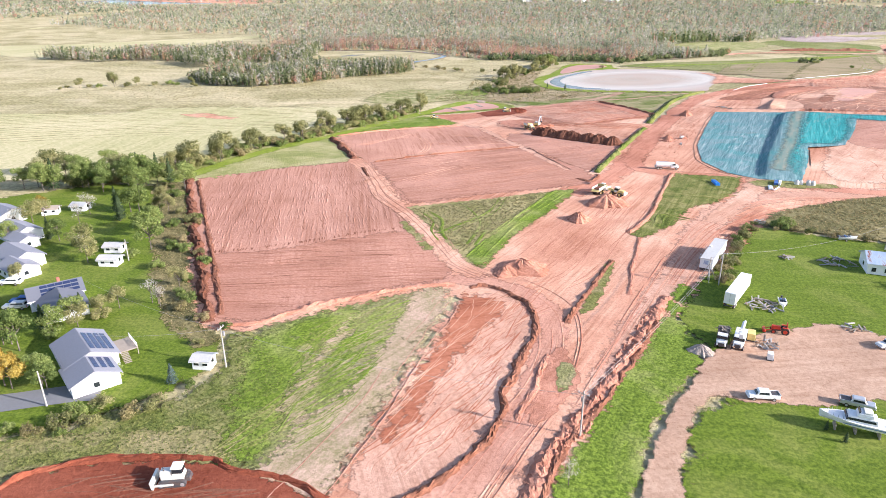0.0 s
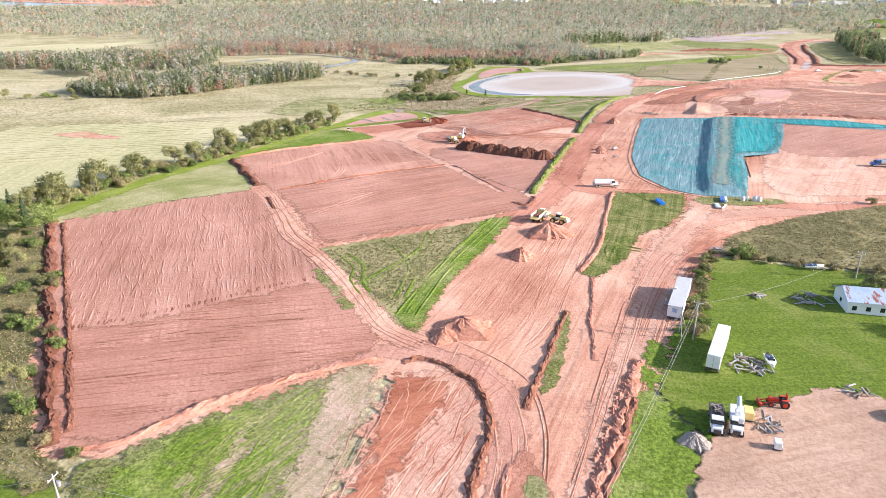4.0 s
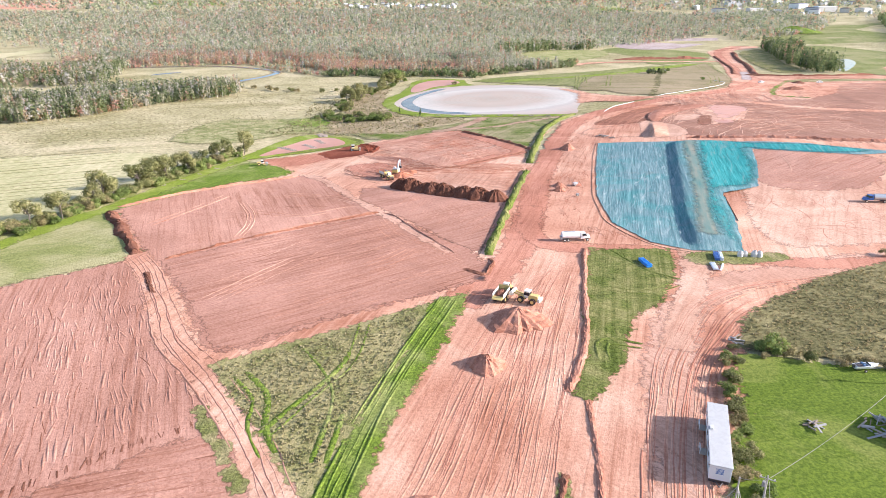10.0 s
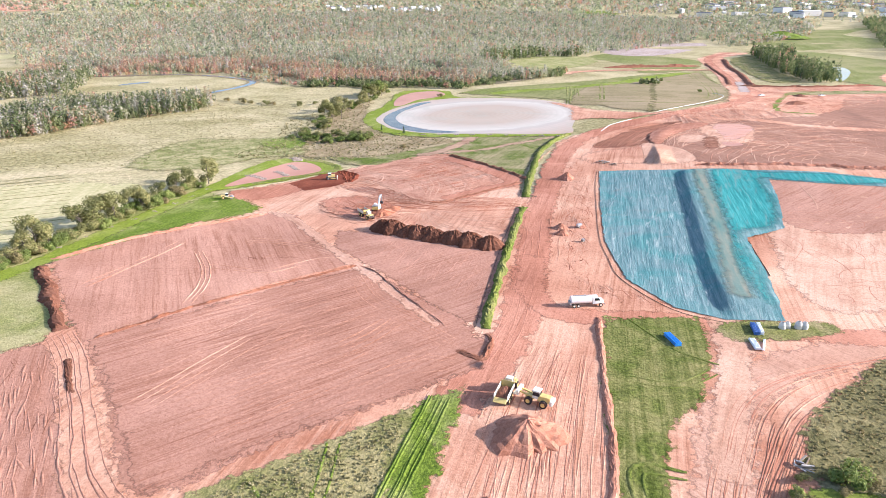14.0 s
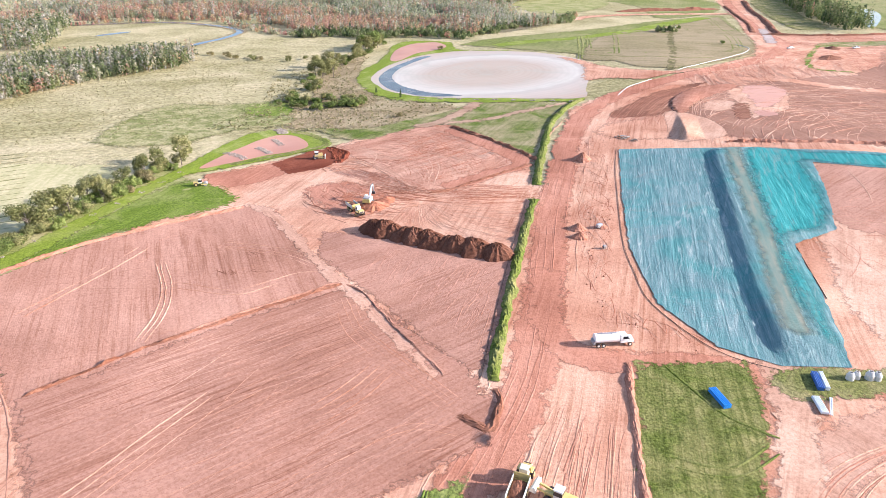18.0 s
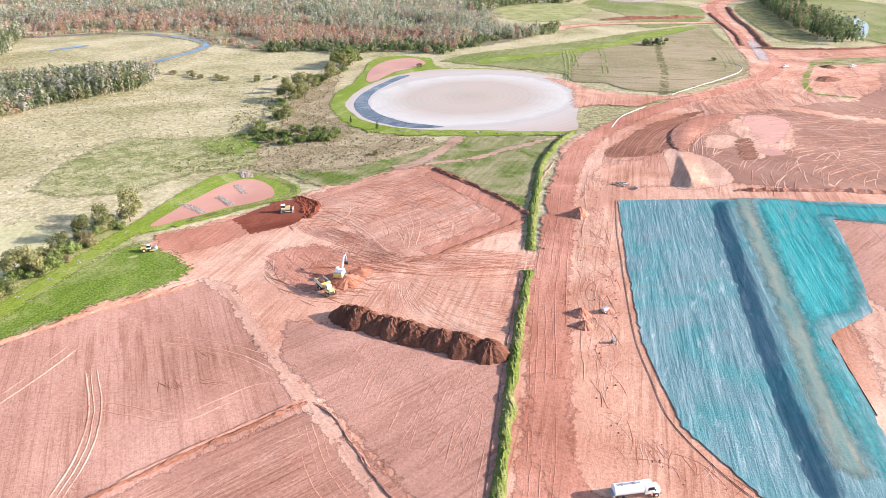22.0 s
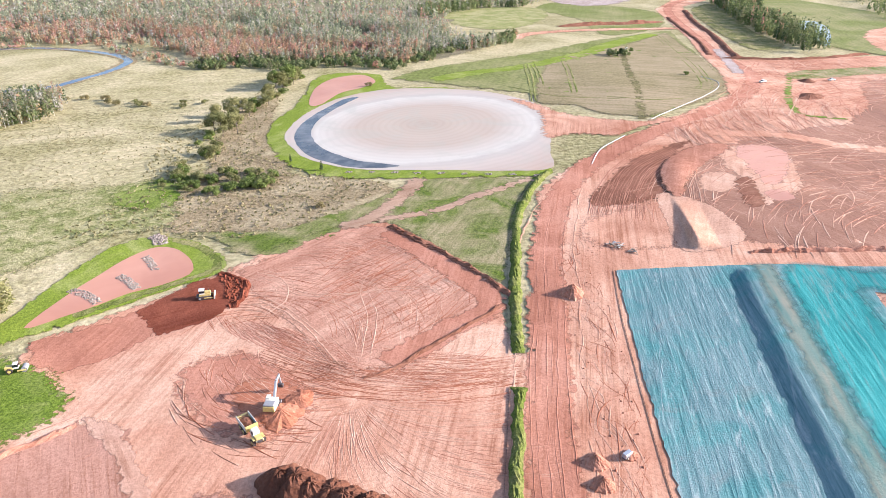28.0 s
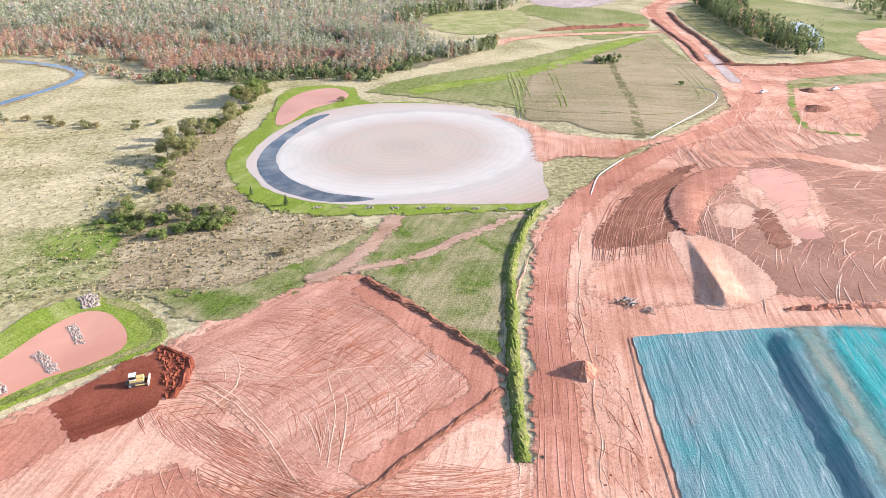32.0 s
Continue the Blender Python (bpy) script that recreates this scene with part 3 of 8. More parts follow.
patch("pale_band", band([(170, 556), (208, 545), (236, 520), (300, 500)], 12), "soil_pale", 2.6, "pale lane over the pad", 4.0, 1.0)
patch("marsh_mottle", [(-167, 535), (-132, 538), (-98, 546), (-86, 514), (-84, 492), (-106, 484), (-120, 470), (-134, 456), (-175, 465)], "marsh_mix", 1.3, "mottled green and straw marsh grass", 4.0, 1.5, soften=10)
patch("marsh_green", [(-117, 529), (-97, 545), (-87, 517), (-105, 511)], "turf_lush", 1.6, "vivid green marsh grass patch", 3.0, 1.5, soften=7)
patch("pond_green", [(-83, 485), (-50, 480), (-17, 477), (-25, 464), (-41, 458), (-54, 466), (-66, 478)], "turf_green", 1.8, "green grass strip beyond the pad", 3.0, 0.8, soften=3)
patch("umber_far", [(330, 640), (420, 660), (560, 640), (560, 560), (400, 570)], "soil_umber", 2, "brown-red far building pad", 6.0, 1.0)
patch("pale_pad", [(128, 378), (148, 398), (190, 382), (230, 392), (330, 390), (329.7, 295.3), (179.9, 287.1), (110, 278), (99.8, 291.3), (107.9, 322.2)], "soil_cream", 2, "pale earth covered with curling tyre tracks", 5.0, 1.0, soften=6)
patch("brown_pad", [(124, 346), (142, 394), (190, 381), (176, 350), (150, 336)], "soil_plot_b", 2.6, "brown-red pad with single tyre lines", 4.0, 0.6)

# Green ground.
patch("grass_triangle", [(-57.8, 205.4), (-28.4, 224.3), (0, 244.1), (-6.2, 217.9), (-10.7, 203.8), (-17.1, 183.6), (-20.4, 160.5), (-21.8, 156.4), (-30.7, 168.2), (-43.2, 185.8)], "turf_straw", 4, "weedy green grass triangle left between earth plots", 3.0, 0.3, soft=False)
patch("grass_triangle_edge", [(-10.7, 236.8), (0, 244.1), (-6.2, 217.9), (-10.7, 203.8), (-17.1, 183.6), (-20.4, 160.5), (-21.8, 156.4), (-27.6, 165.2), (-22.3, 188.4), (-15, 213.6)], "turf_lush", 5, "lush green strip along the grass triangle", 3.0, 0.3, soft=False)
patch("grass_island", [(38.1, 276.2), (64.1, 275.9), (59.7, 255.9), (50.2, 238.6), (40.5, 228.3), (32.2, 207.1), (23.6, 193.8), (19.5, 194.7), (25.8, 217.9), (31.9, 250.1)], "island_rows", 4, "strip of tall green grass between site roads", 3.0, 0.5, soft=False)
patch("grass_patch_pipes", [(68.2, 273), (92.2, 272.7), (98.3, 267.9), (84.5, 263.6), (68.5, 263.1)], "turf_weedy", 4, "small grass patch under stored pipes", 3.0, 0.5)
patch("lawn_house_row", [(-330, 20), (-89.5, 62.3), (-69.1, 81), (-64.5, 94.1), (-68.8, 106), (-79, 111.7), (-93.6, 130.2), (-121.8, 169.4), (-154.3, 218.4), (-169, 211), (-190.8, 202.3), (-210.2, 181.7), (-325.9, 139.2)], "lawn", 2, "sunlit mown lawn of the house row", 5.0, 0.4, soft=False)
patch("rough_bank", [(-162.6, 30.1), (-84.6, 66.5), (-76, 76.8), (-66, 82), (-62, 94.2), (-67.8, 106), (-60.9, 109.2), (-48.3, 97), (-42, 70.5), (-57, 68.8), (-75, 61), (-112.4, 25.6)], "bank_sward", 3, "overgrown bank of tall green and straw grass", 4.0, 0.8)
patch("bank_straw", [(-84, 64), (-79, 69), (-69, 72.5), (-60, 76), (-51, 76.6), (-43, 71.4), (-57, 69.4), (-69, 65.4), (-77, 60)], "turf_weedy", 3.3, "straw-coloured tall grass above a pit", 3.0, 0.8, soften=3)
patch("hedge_floor", [(-67.8, 105), (-77, 110.7), (-93.6, 130.2), (-121.8, 169.4), (-156.2, 218.4), (-166, 210.1), (-136.8, 171), (-107.7, 133.8), (-86.9, 109.4), (-72.7, 100.9)], "brush", 3, "brown weedy strip along the plot edge", 4.0, 0.8, soft=False)
patch("grass_slope", [(-64, 110.2), (-56.2, 119.4), (-31.9, 142.1), (-25.9, 141.3), (-26.7, 102.2), (-29.7, 70.1), (-33.3, 66), (-43.4, 70.4), (-45.8, 75.7), (-48.3, 88.6)], "turf_green", 3.5, "patchy green grass slope with worn earth", 4.0, 0.8, soft=False, soften=6)
patch("slope_lush", [(-58, 114), (-47.5, 127), (-44, 121), (-46, 108), (-45, 96), (-42.4, 84), (-42, 73), (-47, 71), (-52, 80), (-57, 93), (-62, 106)], "turf_lush", 3.7, "lush green grass swath on the slope", 3.0, 0.8, soften=7)
patch("worn_slope", [(-35.7, 136), (-25.9, 141.3), (-25.9, 108.3), (-28, 68.6), (-39, 70.2), (-38, 84), (-35, 96), (-33.7, 106), (-34.2, 120)], "slope_worn", 4.4, "worn pale earth and dry grass on the slope", 3.0, 1.2, soften=7)
patch("worn_track", [(-46, 121), (-43, 119), (-42, 100), (-38, 86), (-36, 80), (-40, 80), (-44.6, 90), (-45.4, 104)], "slope_worn", 4.0, "worn strip between green swaths on the slope", 2.0, 1.0, soften=4)
patch("green_margin", [(-165, 203), (-150, 220), (-128, 247), (-101, 268), (-118, 294), (-134, 315), (-110, 354), (-82, 388), (-100, 402), (-112, 412), (-121, 428), (-129, 405), (-140, 355), (-150, 305), (-164, 262), (-177, 216)], "margin_grass", 2, "pale green grass margin along a hedge", 4.0, 0.5, soft=False)
patch("margin_lush", [(-136, 318), (-119.5, 343), (-102, 362), (-82, 380), (-84, 390), (-97, 403), (-110, 404), (-121, 380), (-127, 350)], "turf_lush", 2.4, "lusher grass of the margin beside a plot", 3.0, 1.0, soften=8)
patch("lime_strip", band([(-162, 214), (-158, 243), (-153, 270), (-144.5, 297), (-136, 322), (-130.5, 350), (-122, 390), (-114, 417)], 8), "lime_grass", 2.8, "bright green grassed ditch along a hedge", 3.0, 0.4, category="verge", soften=3)
patch("green_wedge", [(-46, 459), (-27, 472), (-11, 481), (2, 478), (12, 463), (24, 441), (35, 422), (44, 450), (62, 496), (74, 510), (40, 517), (18, 522), (-4, 500), (-40, 478), (-60, 466)], "turf_green", 2, "patchy grass between the pad and the basin", 4.0, 0.5, soft=False)
patch("wedge_path", band([(18, 522), (6, 498), (-6, 482), (-16, 478)], 8), "yard_dirt", 3, "worn earth path", 3.0, 0.8, soften=5)
patch("wedge_path_east", band([(-2, 480), (20, 484), (40, 496), (66, 510)], 5), "yard_dirt", 3.4, "worn earth path", 3.0, 0.8)
patch("scrub_ground", [(-83, 486), (-90, 504), (-92, 530), (-84, 560), (-87, 604), (-88, 664), (-66, 708), (-61, 640), (-59, 604), (-46, 562), (-36, 540), (4, 519), (1, 500), (-17, 477), (-50, 480)], "scrub_floor", 1, "brown scrubby wet ground", 5.0, 1.5, soften=8)
patch("pond_margin", [(-122, 408), (-116, 424), (-113, 436), (-110, 450), (-105, 465.6), (-98, 477.5), (-89, 482.4), (-81.6, 481.5), (-69.5, 474), (-58.6, 462), (-55, 451), (-60, 445.5), (-71, 440), (-86, 430), (-98.5, 421), (-111, 413), (-119, 402)], "lime_grass", 3, "bright green grass bank round a pond", 2.5, 0.3, category="bank", soften=1.5)
patch("pond_inner_bank", band([(-80, 479), (-69, 471), (-61, 461), (-58.5, 452), (-65, 446.5), (-80, 438), (-96, 427)], 3.2), "turf_rows", 3.6, "darker green inner pond bank", 2.0, 0.3, category="bank", soften=1.2)
patch("basin_margin", [(-61, 605), (-61, 633), (-51, 673), (-46, 710), (-42, 752), (-24, 767), (6, 756), (12, 719), (20, 706), (40, 702), (60, 688), (70, 640), (78, 560), (78, 515), (57, 515), (12, 523), (-19, 531), (-36, 544), (-52, 571)], "lime_grass", 2, "green bank round the basin", 5.0, 0.4, soften=2)
patch("basin", [(-50, 602), (-49, 624), (-41, 653), (-22, 685), (9, 702), (40, 697), (73, 678), (95, 648), (103, 620), (101, 596), (92, 570), (84, 543), (76, 520), (34, 529), (-5, 539), (-24, 551), (-37, 566), (-45, 584)], "basin_silt", 3, "drained grey round settling basin", 5.0, 0.3, soften=0)
patch("basin_tail", [(86, 652), (100, 636), (113, 606), (146, 582), (160, 588), (164, 580), (141, 571), (124, 561), (104, 569), (88, 566), (94, 596), (96, 620)], "soil_pale", 3.5, "pinkish silt at the basin inlet", 3.0, 0.5, soften=8)
# Dark crescent laid in for the shade of the basin's inner slope.
patch("basin_water", [(-44.5, 599), (-43.5, 623), (-38, 643), (-29, 663), (-18, 682), (-9, 684), (-23, 660), (-33, 634), (-36, 611), (-33, 591), (-25, 572), (-10, 553.5), (10, 541), (-8, 542), (-25, 555), (-37, 572)], "slope_shade", 4, "dark crescent standing for slope shade in the basin", 4.0, 0.2, soften=0)
patch("far_meadow", [(14, 738), (60, 700), (100, 664), (112, 640), (156, 586), (226, 640), (262, 720), (300, 830), (336, 960), (236, 905), (140, 830), (40, 770)], "far_green", 2, "sloping green pasture with tyre lines", 8.0, 0.6, soft=False)
patch("far_meadow_brown", [(101, 634), (115, 692), (144, 772), (192, 834), (247, 866), (325, 945), (286, 785), (244, 669), (226, 641), (199, 619), (155, 589), (132, 601), (122, 626)], "field_brown", 3, "brownish cut field with straight rows", 6.0, 0.8, soft=False, soften=7)
patch("field_seam", band([(241, 855), (214, 780), (190, 708), (172, 650), (148.5, 586)], 5), "brush", 3.4, "dark weedy seam across the cut field", 4.0, 0.8)
patch("green_seam", band([(45, 725), (78, 744), (124, 764), (188, 820), (240, 876), (304, 934)], 20), "lime_grass", 3.3, "bright green strip across the pasture", 5.0, 1.5)
patch("cross_road", band([(150, 920), (176, 950), (232, 968), (300, 972), (350, 972)], 16), "soil_pale", 4, "pale red side road in the pasture", 5.0, 1.0, category="road")
patch("grey_pavement", band([(270, 700), (300, 770), (326, 836)], 9), "rubble_dust", 4, "grey gravelled stretch of the far road", 4.0, 0.8, category="road")
patch("mown_strip", [(359, 843), (436, 1110), (504, 1209), (520, 1190), (470, 1060), (426, 946), (404, 850)], "turf_weedy", 3, "shaded grass strip beside the tree row", 6.0, 0.8)
patch("far_verge", [(300, 690), (330, 706), (420, 716), (420, 696), (350, 680), (300, 672)], "turf_green", 3, "grassy verge of the far road", 5.0, 1.0, category="verge")
patch("verge_hook", band([(301, 685), (261, 626), (243, 589), (247, 578), (262, 570)], 5), "turf_lush", 3.2, "green edge of the far pad", 4.0, 0.6, category="verge", soften=1.5)
patch("umber_corner", [(257, 561), (295, 598), (333, 654), (369, 662), (420, 650), (380, 580), (300, 556)], "soil_umber", 2.4, "dark red-brown levelled pad", 5.0, 0.8)
patch("tracked_field", [(519, 892), (580, 948), (660, 960), (640, 860), (492, 803), (473, 807)], "soil_pale", 4, "red tracked earth in the far pasture", 8.0, 1.5)
patch("far_silt", [(304, 1374), (367, 1492), (453, 1506), (554, 1493), (447, 1314), (347, 1206), (291, 1244)], "rubble_dust", 6, "grey far settling basin", 12.0, 1.0)
patch("far_hay_pink", [(-1374, 2395), (-1461, 2799), (-1602, 3359), (-2200, 3300), (-2100, 2500)], "soil_pale", 30, "pale pink ploughed field far off", 60.0, 2.0)
patch("far_field_green", [(366, 2308), (456, 2709), (667, 2762), (614, 2398)], "turf_lush", 30, "bright green far field", 40.0, 2.0)
patch("far_field_straw", [(456, 2760), (640, 3164), (900, 3160), (700, 2790)], "hayfield", 30, "pale far field", 40.0, 2.0)
patch("far_field_west", [(-1305, 2879), (-1276, 3317), (-1013, 3296), (-923, 2930)], "turf_lush", 30, "green far field", 40.0, 2.0)
patch("wood_floor", [(-480, 835), (-400, 935), (-260, 960), (-130, 815), (-57, 830), (49, 790), (125, 872), (92, 960), (130, 1180), (420, 1420), (560, 1560), (800, 2100), (300, 2700), (-700, 2500), (-1300, 2000), (-560, 1150), (-520, 980)], "wood_floor", 3, "brown leaf-strewn wood floor", 40.0, 3.0, soft=False)
patch("round_field", [(95, 1077), (119, 1163), (183, 1212), (242, 1185), (236, 1101), (192, 1015), (145, 983), (111, 1010)], "margin_grass", 3, "pale green round seeded basin", 10.0, 0.4)
patch("far_pasture", [(250, 930), (340, 990), (390, 1140), (300, 1260), (240, 1180), (262, 1050)], "far_green", 2, "green pasture beside the far road", 10.0, 0.5)
patch("east_pasture", [(440, 800), (700, 800), (1400, 1500), (1200, 2000), (700, 1560), (520, 1230)], "far_green", 2, "bright green distant pasture", 30.0, 1.0)
patch("brush_field", [(58, 213.9), (69.4, 232.2), (95.8, 252), (132.3, 268.9), (329.8, 289.3), (419.7, 304.9), (422.5, 201.9), (142.7, 191.4), (91.2, 205.9)], "brush", 4, "brown overgrown field of weeds", 4.0, 0.5, soft=False)
patch("row_field", [(150.4, 265.5), (329.9, 287.6), (399.7, 296.5), (402.2, 211.3), (191.9, 219.9)], "turf_lush", 4.6, "bright green field with drilled rows", 6.0, 0.4, soft=False)
patch("lawn_boats", [(57, 211.8), (90.3, 204.8), (142.6, 193.4), (186.6, 64.7), (55.2, 40.7), (22.6, 59.7), (24, 79.8), (26.5, 96.9), (33.2, 108.1), (45, 112.4), (34.7, 122.1), (31.5, 130), (28.2, 140.9), (34.6, 160.1), (47.8, 185.5)], "lawn", 3, "bright mown lawn round a farm yard", 5.0, 0.3, soft=False)
patch("green_bank", [(30.6, 161), (34.7, 156.1), (28.2, 139.9), (31.6, 128), (29.9, 116), (23.3, 103.8), (19.7, 91.6), (17.1, 77.6), (14.8, 54.5), (0.9, 49.1), (5.1, 77.2), (9.6, 92.3), (15.1, 108.5), (22.5, 130.7)], "turf_lush", 4, "tall green grass bank beside a spoil ridge", 3.0, 0.5, soft=False)
patch("farm_yard", [(31.9, 121), (36, 127), (41.7, 133.6), (57, 142.8), (64.1, 144), (76.3, 137.4), (84.7, 123.6), (77, 114.4), (61.9, 114.3), (53, 110.4), (44, 108.7), (37.4, 107.8), (33.5, 109), (28.8, 103.3), (26.2, 94.4), (24.2, 79.9), (23.6, 49.8), (16.4, 49.5), (18, 78.3), (20.2, 88), (23.7, 100.7), (29, 113.3)], "yard_dirt", 5, "pale dirt farm yard and lane", 2.0, 0.2, category="yard", soften=2)
patch("house_drive", band([(-143.1, 46.7), (-111.6, 65.7), (-97.8, 73.1), (-86, 79.4), (-80.1, 82.6)], 6), "rubble", 4, "grey asphalt house drive", 3.0, 0.1, category="drive", soften=0)
patch("hay_field_west", [(-600, 330), (-420, 340), (-316, 362), (-306, 400), (-264, 415), (-189, 431), (-151, 429), (-131, 414), (-141, 358), (-151, 310), (-166, 265), (-178, 220), (-227, 200), (-330, 170), (-600, 150)], "hayfield", 1, "pale mown hay field", 8.0, 0.6, soft=False)
patch("hay_bare", [(-270, 374), (-247, 364), (-220, 365), (-240, 377), (-255, 383)], "soil_pale", 1.6, "bare reddish patch in the hay field", 4.0, 1.5, soften=6)
patch("hay_field_far", [(-1400, 900), (-692, 695), (-628, 735), (-585, 800), (-640, 980), (-655, 1120), (-680, 1400), (-720, 1240), (-750, 1130), (-955, 1205), (-1045, 1270), (-1400, 1250)], "hayfield", 2, "pale distant hay field", 25.0, 1.0)
patch("seed_mulch_slope", [(73, 424), (109, 420), (172, 406), (209, 388), (188, 384), (160, 390), (142, 397), (133, 370), (121, 342), (102, 331.1), (95.7, 303.7), (86.2, 273.5), (71.1, 274.1), (59.9, 281.7), (51.7, 301.3), (53, 333), (61, 373)], "seed_mulch", 5, "blue-green sprayed seeding mulch over a slope", 1.6, 0.3, soft=False, relief=terrace, soften=0)
patch("mulch_tan_strip", band([(119, 418), (112, 398), (102, 361), (94, 332), (86.7, 308.5), (79.9, 285.1)], 6), "mulch_crest", 5.8, "tan strip along a step in the mulched slope", 1.6, 0.5, relief=terrace, soften=5.0)
patch("seed_mulch_bright", [(126, 416), (150, 408), (176, 402), (196, 391), (176, 388), (150, 394), (139, 398), (131, 372), (119, 345), (101, 334), (93.7, 304.7), (86, 281.3), (87.7, 304.6), (97, 332), (105, 358), (114, 390)], "mulch_bright", 6.4, "bright teal seeding mulch", 1.6, 0.6, relief=terrace, soften=7.0)

# Water.
patch("pond", [(-108, 422), (-104, 437.7), (-98.6, 451), (-91.3, 466), (-83.5, 473), (-74.8, 468.7), (-67.3, 456.6), (-67, 449), (-74, 443.3), (-83.4, 439.4), (-91.4, 432.4), (-99.2, 427)], "silt_water", 4.5, "pink silty pond water", 3.0, 0.1, category="pond", soften=0)
patch("pond_small", [(-42, 690), (-39, 722), (-28, 747), (-6.5, 756), (3.7, 730), (-7, 712), (-22, 699), (-33, 673), (-40, 670)], "silt_water", 4, "pink silty pond beside the basin", 4.0, 0.1, category="pond", soften=0)
RIVER = [(-420, 880), (-330, 910), (-293, 908), (-262, 894), (-225, 868), (-204, 838), (-202, 815), (-208, 790), (-217, 771), (-228, 750), (-242, 740), (-276, 734), (-294, 721), (-330, 712)]
patch("river_bank", band(RIVER, 15), "scrub_floor", 1.4, "brown reedy river bank", 5.0, 1.5, category="bank", soften=4)
patch("river", band(RIVER, 7), "river_water", 2, "narrow winding blue river", 5.0, 0.4, category="river", soften=0)
patch("river_pool", [(-335, 806), (-324, 815), (-312, 832), (-318, 836), (-332, 820)], "river_water", 2, "small marsh pool by the river", 4.0, 0.4, category="pool", soften=0)
patch("far_pond", [(511, 996), (545, 1013), (520, 950), (454, 853), (441, 847), (474, 918)], "river_water", 4, "small pond in the far pasture", 8.0, 0.3, category="pond", soften=0)
patch("bay", [(-2600, 1900), (-1700, 2150), (-1500, 2330), (-1900, 2500), (-2900, 2400)], "river_water", 20, "pale blue distant bay", 60.0, 2.0, category="bay", soften=0)

# ---------- ridges, heaps and tracks ----------


def height_at(x, y):
    return float(land(np.float64(x), np.float64(y)) + hills(np.float64(x), np.float64(y)))


def berm(name, line, width, height, material, label, lump=0.35, step=1.0, layer=3, category="earth ridge", skew=0.0):
    """A ridge of pushed-up earth along a line."""
    rng = np.random.default_rng(int(width * 100 + len(line) * 7 + abs(line[0][0])))
    c = curve(line, step)
    d = np.gradient(c, axis=0)
    d /= np.linalg.norm(d, axis=1)[:, None]
    side = np.column_stack([-d[:, 1], d[:, 0]])
    across = np.array([-1, -0.8, -0.58, -0.35, -0.12, 0.12, 0.35, 0.58, 0.8, 1]) + skew * 0.3
    prof = np.array([-0.35, 0.12, 0.5, 0.85, 1.0, 1.0, 0.85, 0.5, 0.12, -0.35])
    verts, faces, w, n = [], [], len(across), len(c)
    slow = lambda k: np.convolve(rng.normal(0, 1, n + 2 * k), np.ones(2 * k + 1) / (2 * k + 1) ** 0.5, "valid")
    swell, wide = 1 + lump * 0.35 * slow(1), 1 + lump * 0.3 * slow(3)
    rough = rng.normal(0, 1, (n, w))
    c = c + side * (slow(2) * 0.14 * lump * width)[:, None]
    end = np.minimum(1.0, 0.08 + np.minimum(np.arange(n), n - 1 - np.arange(n)) / max(4, width * 0.7))
    q = c[:, None] + side[:, None] * (across[None] * width / 2 * np.clip(wide, 0.5, 1.6)[:, None])[..., None] + rng.normal(0, 0.12 * lump, (n, w, 2))
    z = land(q[..., 0], q[..., 1]) + layer * 0.05 + height * prof * (end * np.clip(swell, 0.3, 1.7))[:, None] * (1 + lump * 0.3 * rough)
    verts = np.concatenate([q, z[..., None]], -1).reshape(-1, 3)
    for i in range(n - 1):
        faces += [(i * w + k, i * w + k + 1, i * w + w + k + 1, i * w + w + k) for k in range(w - 1)]
    ob = mesh_object(name, verts, faces, material)
    return tagged(ob, label, category, kind="structure")


def heap(x, y, r, h, material="soil_heap", label="loose red earth heap", name="earth_mound", group="earth mounds", rings=9, seed=0, stretch=1.0, turn=0.0, dome=False):
    """A tipped heap with gullies down its sides."""
    rng = np.random.default_rng(seed + int(abs(x * 13 + y * 7)))
    k = 30
    gully = rng.normal(0, 0.07, k)
    gully = gully + 0.10 * np.sin(np.arange(k) * 2 * np.pi / k * 3 + rng.uniform(0, 6))
    verts, faces = [(0, 0, h * 0.97)], []
    for j in range(1, rings + 1):
        s = j / rings
        for i in range(k):
            a = i * 2 * np.pi / k
            rad = r * s * (1 + gully[i] * s)
            z = h * (1 - s ** 1.7 if dome else (1 - s) ** 1.05) * (1 + gully[i] * 0.9 * s) + rng.normal(0, 0.05 * h * (1 - s * 0.6)) - 0.3 * (s == 1)
            u, v = rad * math.cos(a) * stretch, rad * math.sin(a)
            verts.append((u * math.cos(turn) - v * math.sin(turn), u * math.sin(turn) + v * math.cos(turn), z))
    faces += [(0, 1 + i, 1 + (i + 1) % k) for i in range(k)]
    for j in range(rings - 1):
        a, b = 1 + j * k, 1 + (j + 1) * k
        faces += [(a + i, b + i, b + (i + 1) % k, a + (i + 1) % k) for i in range(k)]
    ob = mesh_object(name, verts, faces, material)
    ob.location = (x, y, height_at(x, y) + 0.12)
    return tagged(ob, label, "earth heap", group)


